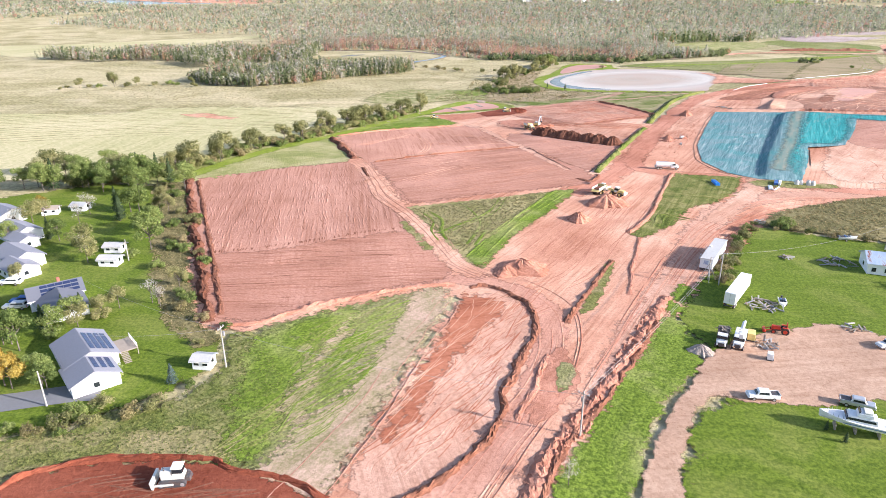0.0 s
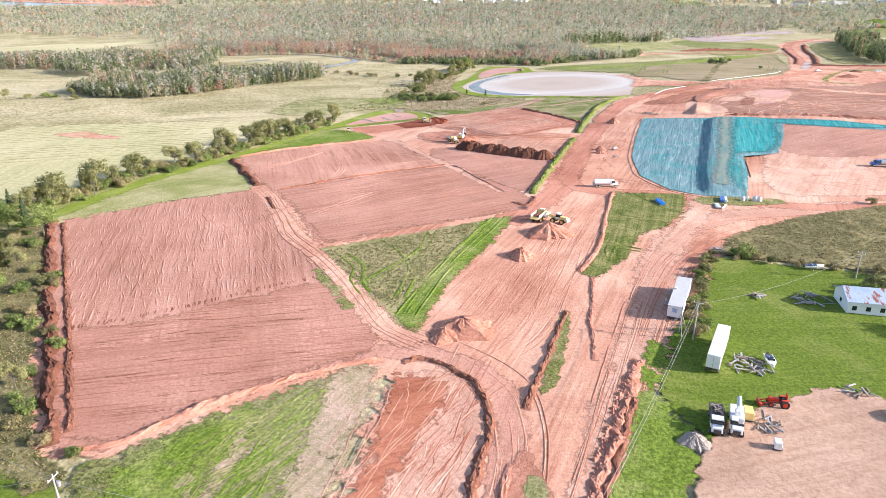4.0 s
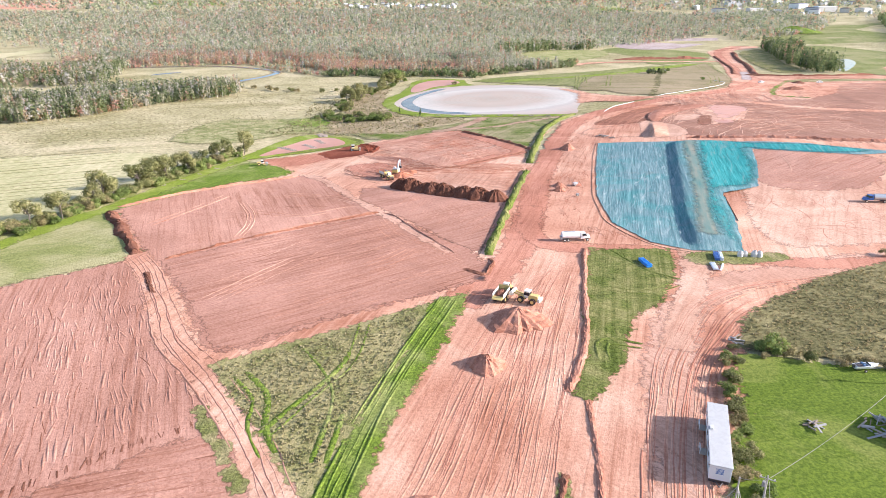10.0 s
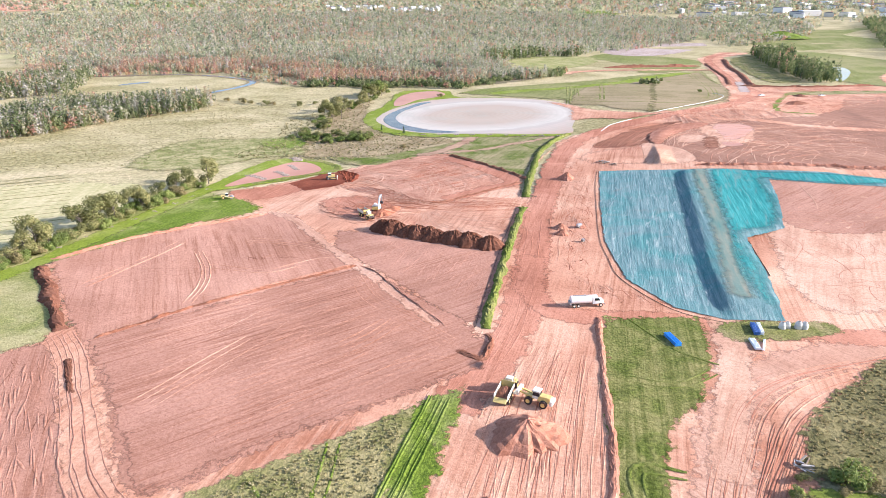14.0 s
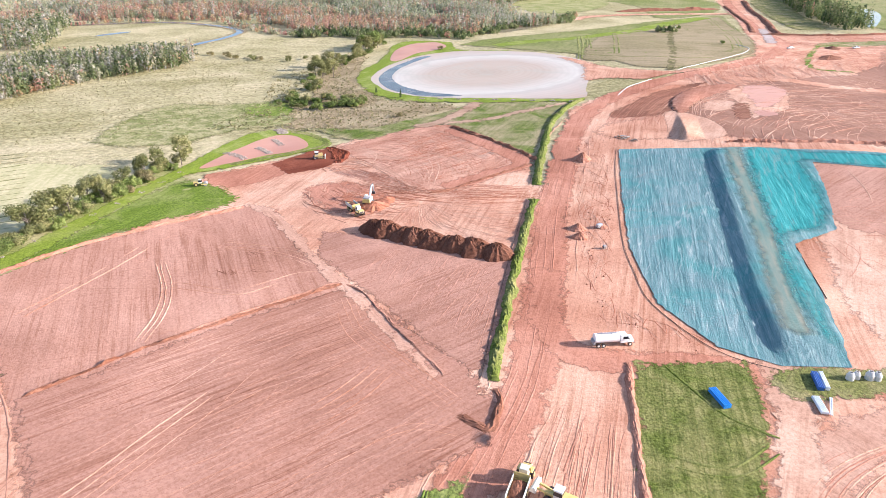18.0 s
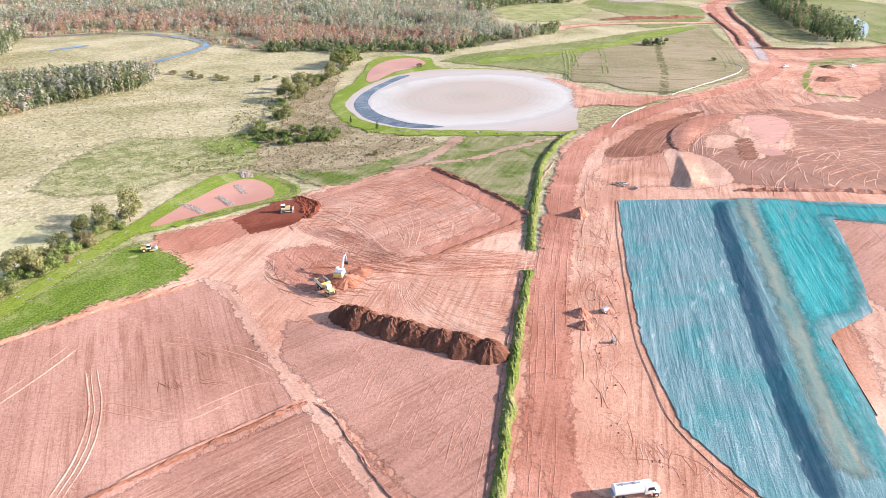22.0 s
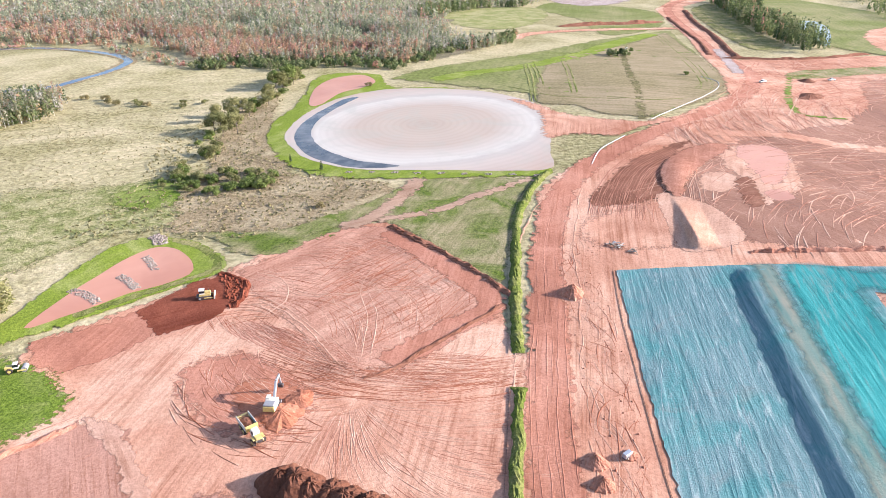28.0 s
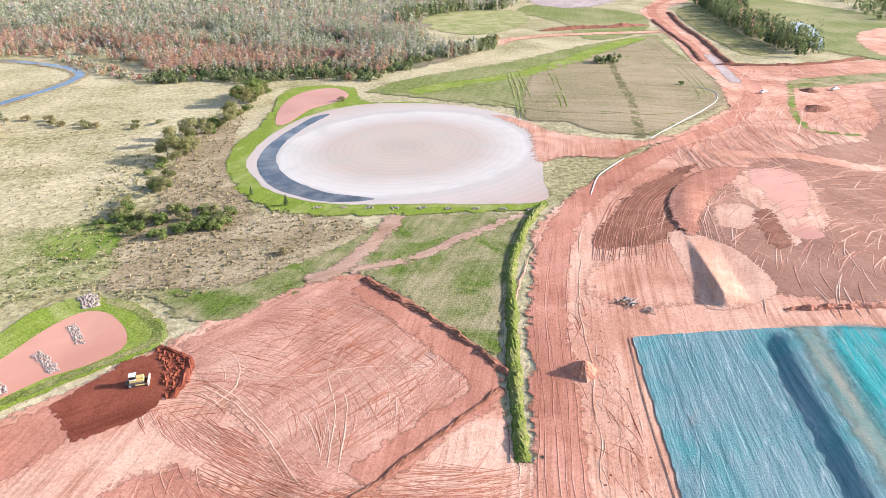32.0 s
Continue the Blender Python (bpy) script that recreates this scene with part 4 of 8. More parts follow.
def ridges(name, lines, width, height, material, layer, label):
    """Many thin ridges or ruts joined into one mesh: each line is an array of plan points."""
    width, height = width * 0.55, min(height * 0.3, 0.22)
    blocks, faces, o = [], [], 0
    rng = np.random.default_rng(len(lines) + int(layer * 10))
    cut = []
    for c in lines:
        a = 0
        while a < len(c) - 2:
            b = min(len(c), a + int(rng.uniform(6, 30)))
            if b - a > 2 and rng.uniform() < 0.85:
                cut.append(c[a:b] + rng.normal(0, 0.08, 2))
            a = b - 1 if rng.uniform() < 0.7 else b + 1
    for c in cut:
        big = rng.uniform(0.4, 1.2)
        d = np.gradient(c, axis=0)
        d /= np.linalg.norm(d, axis=1)[:, None] + 1e-9
        side = np.column_stack([-d[:, 1], d[:, 0]])
        n = len(c)
        taper = np.minimum(1.0, 0.15 + np.minimum(np.arange(n), n - 1 - np.arange(n)) / 2.5)
        rows = []
        for a, h in ((-0.62, -0.05), (-0.2, height * big * 0.8), (0.15, height * big), (0.62, -0.05)):
            q = c + side * (a * width * big * (0.5 + 0.5 * taper))[:, None]
            rows.append(np.column_stack([q, land(q[:, 0], q[:, 1]) + layer * 0.05 + h * taper]))
        blocks.append(np.stack(rows, 1).reshape(-1, 3))
        for i in range(n - 1):
            b = o + i * 4
            faces += [(b + j, b + j + 1, b + j + 5, b + j + 4) for j in range(3)]
        o += 4 * n
    verts = np.concatenate(blocks)
    return tagged(shade_smooth(mesh_object(name, verts, faces, material)), label, "wheel marks", kind="stuff")


def hatch(ring, count, angle, spread, length, seed, bend=0.15, step=2.0):
    """Short lines scattered inside a plan outline, near one direction (degrees from +x)."""
    rng = np.random.default_rng(seed)
    count = int(count * 1.25)
    ring = np.array(ring, float)
    lo, hi = ring.min(0), ring.max(0)
    out = []
    for _ in range(count * 40):
        if len(out) >= count:
            break
        p = rng.uniform(lo, hi)
        if not inside(p[0], p[1], ring):
            continue
        a, ln, k = radians(angle + rng.normal(0, spread)), length * rng.uniform(0.4, 1.4), rng.normal(0, bend)
        s = np.arange(0, ln + step, step)
        t = a + k * s / max(ln, 1)
        line = p + np.column_stack([np.cumsum(np.cos(t)), np.cumsum(np.sin(t))]) * step
        keep = inside(line[:, 0], line[:, 1], ring)
        if keep.sum() > 2:
            out.append(line[keep])
    return out


def fan(left, right, count, seed, wobble=0.5, step=2.0):
    """Coherent wheel lines filling the ground between two edge curves."""
    rng = np.random.default_rng(seed)
    a, b = curve(left, step), curve(right, step)
    b = np.column_stack([np.interp(np.linspace(0, 1, len(a)), np.linspace(0, 1, len(b)), b[:, k]) for k in (0, 1)])
    out = []
    for _ in range(count):
        s0, s1 = rng.uniform(0, 1), rng.normal(0, 0.12)
        k = np.clip(s0 + s1 * np.linspace(-1, 1, len(a)), 0, 1)[:, None]
        drift = np.cumsum(rng.normal(0, wobble * 0.12, len(a)))
        i, j = sorted(rng.integers(0, len(a), 2))
        c = a * (1 - k) + b * k + drift[:, None] * (0.9, -0.3)
        out.append(c[max(0, i - 4):j + 5])
    return [c for c in out if len(c) > 4]


def tracks(line, offsets, step=2.0, wobble=0.25, seed=1):
    """Parallel wheel lines along a curve."""
    rng = np.random.default_rng(seed)
    c = curve(line, step)
    d = np.gradient(c, axis=0)
    d /= np.linalg.norm(d, axis=1)[:, None]
    side = np.column_stack([-d[:, 1], d[:, 0]])
    out = []
    for o in offsets:
        drift = np.cumsum(rng.normal(0, wobble * 0.35, len(c)))
        drift -= np.linspace(drift[0], drift[-1], len(c))
        out.append(c + side * (o + drift)[:, None])
    return out


# Edges, windrows and spoil ridges.
berm("cut_bank", [(-76, 111.8), (-91.6, 132.3), (-120.8, 171.4), (-156.3, 220.4)], 3.4, 1.0, "soil_bank", "dark crumbling cut bank along the plot edge", 0.8)
berm("cut_bank_inner", [(-75.1, 115.8), (-88.7, 134.4), (-116.8, 172.6), (-151.3, 219.5)], 1.6, 0.35, "soil_dark", "low crumbled red ridge inside the cut bank", 0.9)
berm("plot_edge_ridge", [(-74, 110.8), (-65.1, 114.1), (-51.5, 129.5), (-33.9, 142), (-26, 145.3)], 2.2, 0.45, "soil_heap", "low crumbly earth lip at the plot edge", 0.7)
berm("windrow", [(-22, 145.5), (-15.7, 146), (-6.6, 139), (-2.9, 128), (-3.8, 116.7), (-5.2, 105), (-5.4, 90), (-8.4, 80.3), (-14.5, 70.7), (-22, 61)], 1.7, 0.42, "soil_dark", "curved dark windrow of pushed earth", 0.9, 0.7)
berm("spoil_ridge", [(26.6, 151), (22.8, 138), (17.2, 121), (12.7, 107), (7.3, 93.6), (3.4, 83), (1.8, 69.1), (0.4, 54.1)], 2.8, 0.42, "soil_heap", "lumpy red spoil ridge along the lane", 0.8, 0.6)
berm("spoil_ridge_outer", [(24, 138), (18.8, 121), (14.3, 107), (9, 93.6), (5.2, 83), (3.4, 69.1)], 1.6, 0.3, "soil_dark", "dark clods at the foot of the spoil ridge", 0.8, 0.7)
patch("lane_island_soil", [(3.4, 120), (0.3, 111.4), (-0.4, 92), (4.4, 98), (7.6, 107.8), (6, 114)], "soil_heap", 3.4, "rough red earth round a grassy island", 2.0, 0.5, soften=1.5)
patch("lane_island", [(3.4, 109), (3.6, 113), (6.2, 112), (6.4, 107), (4.2, 102)], "turf_green", 4, "small grassy island between lanes", 1.5, 0.5, soften=1.5)
patch("lane_strip", [(6, 137), (8.6, 150.7), (12.4, 172), (13.6, 165), (10, 142), (7, 136)], "turf_weedy", 3, "weedy strip beside an earth ridge", 1.5, 0.3, soften=1.5)
berm("lane_island_ridge", [(0.9, 116.1), (-0.3, 105), (-2.4, 92)], 1.4, 0.2, "soil_heap", "low earth ridge on a lane island", 0.9)
# The dark soil of trench_ridge also stands for its line of shade.
berm("trench_ridge", [(13.4, 172), (8.3, 151.4), (5, 138.2), (3.5, 131.1)], 1.3, 0.4, "soil_dark", "rough earth ridge beside a grass strip", 0.9, 0.7)
berm("ridge_mid_lane", [(18.5, 195.7), (25.8, 217.9), (31.9, 250.1), (37.1, 276.2)], 2.0, 0.4, "soil_heap", "torn earth ridge beside the grass island", 0.6)
berm("ridge_haul", [(17.9, 149.6), (19.2, 171.7), (21.6, 193.7)], 1.2, 0.2, "soil_heap", "low earth ridge between lanes", 0.9)
berm("plot_b_edge", [(-134, 314), (-122, 298), (-108, 277), (-103, 270)], 4.5, 1.0, "soil_bank", "dark crumbly edge of the levelled plot", 0.5)
berm("plot_b_holes", [(-94, 256), (-88, 246), (-85, 242)], 1.8, 0.4, "soil_bank", "dark gouges along the plot lane", 0.8)
berm("plot_b_top", [(-134.1, 321.5), (-118, 343), (-98.7, 360), (-76, 376)], 2.4, 0.5, "soil_heap", "earth lip at the grass margin", 0.6)
berm("plot_b_corner", [(-1.5, 259.1), (4, 255.3), (6.8, 261.4), (6.3, 267.4)], 2.2, 0.4, "soil_dark", "dark dumped earth at the plot corner", 0.8)
berm("plot_split", [(-92.6, 266), (-77, 281), (-68.8, 287.6), (-52, 300.2), (-32, 313.5)], 1.2, 0.4, "soil_dark", "thin dark ridge across the levelled plot", 0.9)
berm("plot_split_inner", [(-66, 291), (-50.5, 302.6), (-33, 314.5)], 0.9, 0.3, "soil_plot_south", "second low ridge across the levelled plot", 0.6)
berm("diagonal_furrow", [(-31, 313.6), (-25, 307.6), (-19, 296.2), (-11.5, 284), (-4, 272)], 0.9, 0.22, "soil_plot_south", "broken ridge beside the plot lane", 1.0)
berm("pad_ridge", [(2, 474), (15, 454), (27, 435), (36.5, 414.7)], 3.0, 0.6, "soil_dark", "dark ridge along the pad", 0.9)
berm("pad_ridge_south", [(33.7, 411), (16, 398), (-2, 385), (-9, 383)], 1.6, 0.35, "soil_dark", "ragged ridge along the pad", 0.9)
VERGE_S = [(6, 270), (11.6, 297.4), (19, 331), (25, 355), (29.4, 373)]
VERGE_N = [(32, 386.5), (35.6, 403.8), (41.2, 430), (49.2, 463.8), (56.2, 483), (65.7, 502.5), (76.6, 517.8)]
berm("verge_south", VERGE_S, 3.3, 0.95, "verge_sward", "tall grass verge beside the haul road", 0.5, category="verge")
berm("verge_north", VERGE_N, 3.5, 0.95, "verge_sward", "tall grass verge beside the haul road", 0.5, category="verge")
berm("mulch_edge_north", [(120, 427), (160, 421), (209, 411), (300, 400)], 3.0, 0.9, "soil_heap", "earth windrow along the mulched slope", 0.6)


def ramp_step(x, y):
    d = x - np.interp(y, (435.0, 474.0), (105.0, 115.5))
    return 2.9 * np.clip((d + 1.5) / 1.8, 0, 1) * np.clip(1 - d / 9, 0, 1) * np.clip((y - 432) / 3, 0, 1) * np.clip((478 - y) / 42, 0, 1)


patch("earth_ramp", [(100, 433), (104, 456), (111, 480), (119, 479), (127, 464), (126, 440), (115, 432)], "soil_cream", 3.4, "pale earth ramp with a steep shaded side", 0.8, 0.3, relief=ramp_step, soften=1.5)
patch("low_mound", [(117, 480), (121, 499), (129, 514), (144, 529), (162, 537), (170, 531), (149, 512), (129, 491), (121, 478)], "soil_heap", 3.2, "broad smooth earth mound", 2.0, 0.4, relief=lambda x, y: 1.6 * np.exp(-(((x - 129) * 0.86 - (y - 502) * 0.5) / 7) ** 2 - (((x - 129) * 0.5 + (y - 502) * 0.86) / 20) ** 2), soften=4)
berm("wet_fill_lip", [(-57, 448), (-49, 443), (-46, 436), (-48, 424)], 2.4, 0.5, "soil_wet", "wet lumps pushed up by the dozer", 0.7)
berm("pit_rim", [(-79, 46.6), (-75.6, 58), (-69, 64.6), (-57, 69), (-48, 70.2), (-45, 69), (-34, 69), (-27, 66.6)], 1.6, 0.5, "soil_wet", "wet red rim of the borrow pit", 0.6, layer=4)
ridges("pit_scrapes", hatch([(-74, 52), (-68, 62), (-50, 67), (-34, 66), (-20, 60), (-20, 50)], 70, 24, 10, 9, 51), 0.7, 0.25, "soil_dark", 4.8, "dozer scrapes in wet red earth")
for i in range(12):
    s = i / 11
    heap(-26 + 37.5 * s + 0.8 * math.sin(i * 3), 350.5 - 20 * s - 3 * s * (1 - s), 5.2 + 0.7 * math.sin(i * 2.3), 3.7 + 0.5 * math.sin(i * 1.7), "soil_bank", "dark brown topsoil heap in a row of heaps", group="topsoil heaps", seed=i, dome=True)
heap(11.1, 226.4, 6.8, 3.8, label="large red earth heap with gullied sides", stretch=1.15)
heap(2.2, 205.7, 4.2, 2.9, label="smaller red earth heap")
heap(-10.4, 160.8, 6.0, 2.6, label="spread red earth heap by the lane corner", stretch=1.2)
heap(-14.3, 156.6, 4.0, 1.8, label="low red earth heap by the lane corner")
heap(55, 413, 4.0, 3.2, label="dark red earth heap beside the haul road")
heap(40, 347, 2.8, 2.0, label="small earth heap beside the haul road")
heap(39.5, 341, 2.6, 1.8, label="small earth heap beside the haul road")
heap(48, 348, 1.8, 1.2, label="small earth heap beside the haul road")
heap(-28, 372, 5.4, 1.6, "soil_rust", "rust-red dug earth heap by the excavator")
heap(-24, 377, 3.8, 1.1, "soil_rust", "rust-red dug earth heap by the excavator")
heap(31.7, 125, 2.7, 1.5, "rubble", "grey rubble heap beside the yard", "rubble_mound", "rubble mounds")

# Wheel and blade marks.
A_UP = [(-150, 217), (-126, 243), (-100, 262), (-80, 235), (-60, 207), (-46, 187), (-62, 177), (-81, 161), (-103, 148)]
A_LOW = [(-101, 147), (-80, 159), (-61, 175), (-46, 185), (-36, 168), (-31, 151), (-37, 144), (-53, 132), (-67, 116), (-75, 117), (-88, 131)]
B_NORTH = [(-131.1, 319.4), (-110, 350), (-79, 383), (-66, 372), (-47, 331.9), (-34.2, 313.6), (-56.2, 296.8), (-92.7, 266.8), (-99.8, 270.8)]
B_SOUTH = [(-91.6, 262.7), (-77, 276.6), (-56.2, 292.7), (-31.2, 309.5), (0.1, 273.3), (4.5, 261.3), (0.8, 251.1), (-38.5, 227.9), (-56, 210.4), (-75.9, 240.8)]
dashes, rng = [], np.random.default_rng(1)
for row in np.arange(2.0, 86.0, 6.5):
    for along in np.arange(-50, 90, 1.15):
        p = np.array((-103, 148)) + along * np.array((0.79, 0.61)) + (row + rng.normal(0, 0.7)) * np.array((-0.53, 0.85))
        turn = radians(118 + rng.normal(0, 5))
        way = np.array((math.cos(turn), math.sin(turn)))
        run = p + np.outer(np.linspace(0, rng.uniform(4.0, 7.5), 7), way) + rng.normal(0, 0.35, 2)
        if rng.uniform() < 0.8 and inside(run[:, 0], run[:, 1], np.array(A_UP, float)).all():
            dashes.append(run)
ridges("blade_marks", dashes, 1.0, 0.36, "soil_plot_a", 2, "rows of dozer blade marks in red earth")
ridges("blade_marks_deep", hatch(A_UP, 70, 117, 8, 5, 2), 0.6, 0.2, "soil_dark", 2, "dark dozer blade marks in red earth")
ridges("blade_row", hatch(band([(-102, 149), (-81, 162), (-62, 178), (-47, 188)], 4), 70, 112, 6, 5, 3, 0.15, 1.0), 0.9, 0.4, "soil_dark", 2, "row of dark tooth marks across the plot")
ridges("grader_lines", hatch(A_LOW, 260, 17, 4, 22, 4), 0.7, 0.12, "soil_plot_a", 3, "long grader lines in red earth")
ridges("grader_smears", hatch(A_LOW, 60, 17, 5, 8, 5), 1.1, 0.10, "soil_dark", 3, "damp smears in red earth")
ridges("plot_lines", hatch(B_SOUTH, 320, 36, 5, 22, 6), 0.6, 0.12, "soil_plot_b", 3, "fine parallel wheel lines")
ridges("plot_lines_pale", hatch(B_SOUTH, 50, 40, 14, 16, 7), 0.4, 0.08, "soil_pale", 3, "pale wheel lines")
ridges("plot_lines_north", hatch(B_NORTH, 130, 30, 12, 18, 8), 0.6, 0.11, "soil_plot_a", 2, "fine wheel lines on the levelled plot")
ridges("gouges", hatch([(-73, 318), (-62, 320), (-62, 326), (-71, 325)], 9, -50, 24, 6, 9) + hatch([(-66, 330), (-57, 334), (-57, 338), (-66, 338)], 7, -38, 10, 5, 10) + hatch([(-62, 320), (-52, 320), (-52, 325), (-62, 326)], 6, -25, 14, 5, 11), 0.55, 0.3, "soil_dark", 2, "short gouges in the levelled plot")
ridges("plot_c_lines", hatch([(-40, 346), (14.9, 322), (4, 277.4), (-26.2, 311.6)], 110, 66, 10, 14, 10), 0.6, 0.12, "soil_plot_a", 3, "wheel lines on brown earth")
pairs = []
for k, (line, offs) in enumerate([
        ([(-112.2, 298.2), (-104.1, 319.5), (-98, 340)], (-1.5, 1.5)), ([(-88.4, 329.1), (-80.5, 313.1), (-76.7, 298.4), (-76.5, 286)], (-1.3, 0, 1.3)), ([(-81, 315), (-72, 312.6), (-60, 309.5), (-53, 314), (-44, 320), (-36, 318.5)], (-1.4, 1.4)), ([(-74, 342.4), (-61, 339), (-49, 333.5), (-40, 326.3)], (-3, -1.5, 0, 1.5)),
        ([(-38.8, 237.9), (-23.2, 250.4), (-11.4, 256.8), (-1.3, 255.1)], (-2, 0, 2)), ([(-68.8, 237), (-59.3, 253.4), (-51.7, 265.8)], (-3, -1, 1, 3)), ([(-29.5, 260.3), (-23.7, 266.6), (-17.9, 274.9)], (-3, -1, 1, 3)),
        ([(-3.5, 261.1), (-11.8, 271), (-26.2, 289), (-32.3, 305.4)], (-4, -2.5, -1, 1))]):
    pairs += tracks(line, offs, seed=k)
ridges("wheel_pairs", pairs, 0.8, 0.2, "soil_pale", 3, "pairs of wheel ruts on the levelled plot")
HAUL = [(-3.5, 235), (13, 268), (23.5, 310), (33, 358), (37.5, 376), (46, 408), (54, 440), (64, 468), (80, 500), (108, 532), (150, 565), (215, 612), (268, 676)]
ridges("haul_ruts", tracks(HAUL, (-4.6, -2.6, -0.8, 0.9, 3.2, 4.6), 3.0, 0.4, 3), 0.5, 0.07, "soil_road", 2.6, "long ruts in the haul road")
ridges("haul_edges", tracks(HAUL, (-6.4, 6.6), 2.0, 0.7, 4), 0.8, 0.2, "soil_pale", 2, "pale crumbs along the haul road edge")
FAN_L, FAN_R = [(-20, 150), (-12, 172), (-3, 206), (7, 238), (18, 262)], [(-4, 144), (8, 158), (16, 186), (24, 220), (33, 254)]
ridges("work_ruts", fan(FAN_L, FAN_R, 48, 11), 0.7, 0.17, "soil_pale", 1.2, "sweeping wheel ruts over pale earth")
ridges("work_ruts_red", fan(FAN_L, FAN_R, 42, 12), 0.7, 0.15, "soil_heap", 1.2, "red wheel ruts over pale earth")
ridges("corner_ruts", tracks([(-102, 268), (-93, 256), (-82, 238), (-70, 217), (-60, 205), (-48, 190), (-38, 175), (-29, 160), (-18, 152)], (-3.2, -2.0, -0.9, 0.4, 1.5, 2.8), 2.0, 0.4, 33), 0.8, 0.25, "soil_plot_a", 3.6, "wheel ruts along the beaten lane")
EAST_L, EAST_R = [(6, 100), (14, 128), (23, 160), (32, 190), (44, 218), (66, 246), (130, 264)], [(13, 98), (23, 130), (34, 162), (44, 188), (58, 212), (88, 238), (150, 258)]
ridges("lane_ruts", fan(EAST_L, EAST_R, 36, 13), 0.6, 0.13, "soil_pale", 2.4, "wheel ruts in the pale lane")
ridges("lane_ruts_red", fan(EAST_L, EAST_R, 26, 14), 0.6, 0.12, "soil_road", 2.4, "red wheel ruts in the pale lane")
CUT = [(-23.9, 75.3), (-17.8, 140.5), (-10.9, 141.7), (-4.7, 135.9), (-7.2, 118.8), (-9.6, 98.8), (-8.2, 86.8), (-17.8, 72.5)]
ridges("tooth_marks", hatch(CUT, 150, 66, 14, 4.0, 15, 0.2, 1.0), 0.4, 0.05, "soil_rust", 2.3, "short tooth marks in cut earth")
ridges("cut_tracks", tracks([(-21.8, 74.4), (-16.6, 98.6), (-12.3, 122.7), (-13.8, 138.7)], (-2.5, 0.6, 2.0, 5.8), 2.0, 0.7, 7), 0.4, 0.05, "soil_pale", 2.3, "pale machine tracks in cut earth")
ridges("slope_ruts", tracks([(-35.4, 60), (-30.2, 86.1), (-28.9, 110.2), (-26.7, 136.3)], (-5, -3.6, -2.2, 0.8, 2.2), 2.0, 0.5, 8), 0.5, 0.09, "soil_plot_b", 4.8, "wheel ruts down the worn slope")
ridges("slope_swaths", hatch([(-59, 111.3), (-33.7, 138), (-31.7, 101.9), (-33.8, 73.8), (-41, 72), (-48.3, 89.6)], 260, 62, 12, 8, 16), 0.5, 0.2, "turf_lush", 4.5, "tall lush grass swaths on the slope")
ridges("slope_straw", hatch([(-53.5, 63.4), (-46.3, 89.6), (-57.1, 115.3), (-41.5, 127.8), (-38, 77.9)], 150, 70, 12, 8, 17), 0.5, 0.15, "turf_weedy", 3.9, "pale straw swaths on the slope")
ridges("triangle_ruts", tracks([(-49.7, 201.6), (-43.5, 193.8), (-41.2, 183.8), (-36.9, 176)], (-1.2, 1.2), 1.5, 0.2, 9) + tracks([(-38.1, 214), (-31.8, 204.1), (-27.4, 192.3), (-27.9, 174.2)], (-1.2, 1.2), 1.5, 0.2, 10) + tracks([(-26.4, 224.3), (-27.8, 206.3), (-35.3, 190), (-39.1, 181.9)], (-1.2, 1.2), 1.5, 0.2, 11), 2.0, 0.6, "turf_lush", 4.3, "dark green wheel lines through tall grass")
ridges("triangle_rows", tracks([(-4.8, 239), (-12.1, 214.7), (-19.3, 188.5), (-23.6, 164.4)], (-3.6, -2.8, -2, -1.2, -0.4, 0.4, 1.2), 2.0, 0.2, 12), 0.9, 0.6, "turf_lush", 5.2, "tall green grass rows")
ridges("island_ruts", tracks([(37, 246.2), (47.1, 243.5), (56.9, 248.8)], (-1.1, 1.1), 1.5, 0.2, 13) + tracks([(38, 214.3), (29.9, 216), (28.1, 208)], (-1.1, 1.1), 1.5, 0.2, 14) + tracks([(44.1, 274.4), (50.6, 258.6), (58.9, 250.9)], (-1, 1), 1.5, 0.2, 15), 1.4, 0.5, "verge_sward", 4.3, "wheel lines through tall grass")
PALE_MID = [(-20, 352), (24, 340), (27, 372), (28, 384), (2, 386), (-16, 384), (-26, 362)]
ridges("sunburst_ruts", [c for a in np.linspace(-150, 25, 60) for c in [np.array([(-12 + r * math.cos(radians(a + 0.3 * r)), 378 + r * math.sin(radians(a + 0.3 * r)) * 0.9) for r in np.arange(7, 24 + 10 * math.sin(a * 3), 2.0)])] if len(c) > 3], 0.4, 0.08, "soil_cream", 1.3, "sunburst of wheel ruts on pale earth")
ridges("entry_ruts", tracks([(32, 379), (14, 377), (-4, 380), (-18, 386), (-36, 400)], np.linspace(-7, 7, 26), 2.0, 0.7, 17), 0.45, 0.13, "soil_rust", 1.5, "red wheel ruts of the pad entry")
ridges("claw_marks", hatch([(-44, 420), (-14, 398), (-8, 388), (-30, 396), (-52, 414)], 70, -42, 9, 9, 19), 0.6, 0.16, "soil_road", 2, "dark claw marks in red earth")
DIAMOND = [(-36, 434), (-13, 460), (2, 464), (30, 418), (8, 398), (-10, 394), (-20, 408)]
ridges("pad_lines", hatch(DIAMOND, 150, 40, 8, 16, 20), 0.6, 0.12, "soil_rust", 2.3, "fine blade lines on the pad")
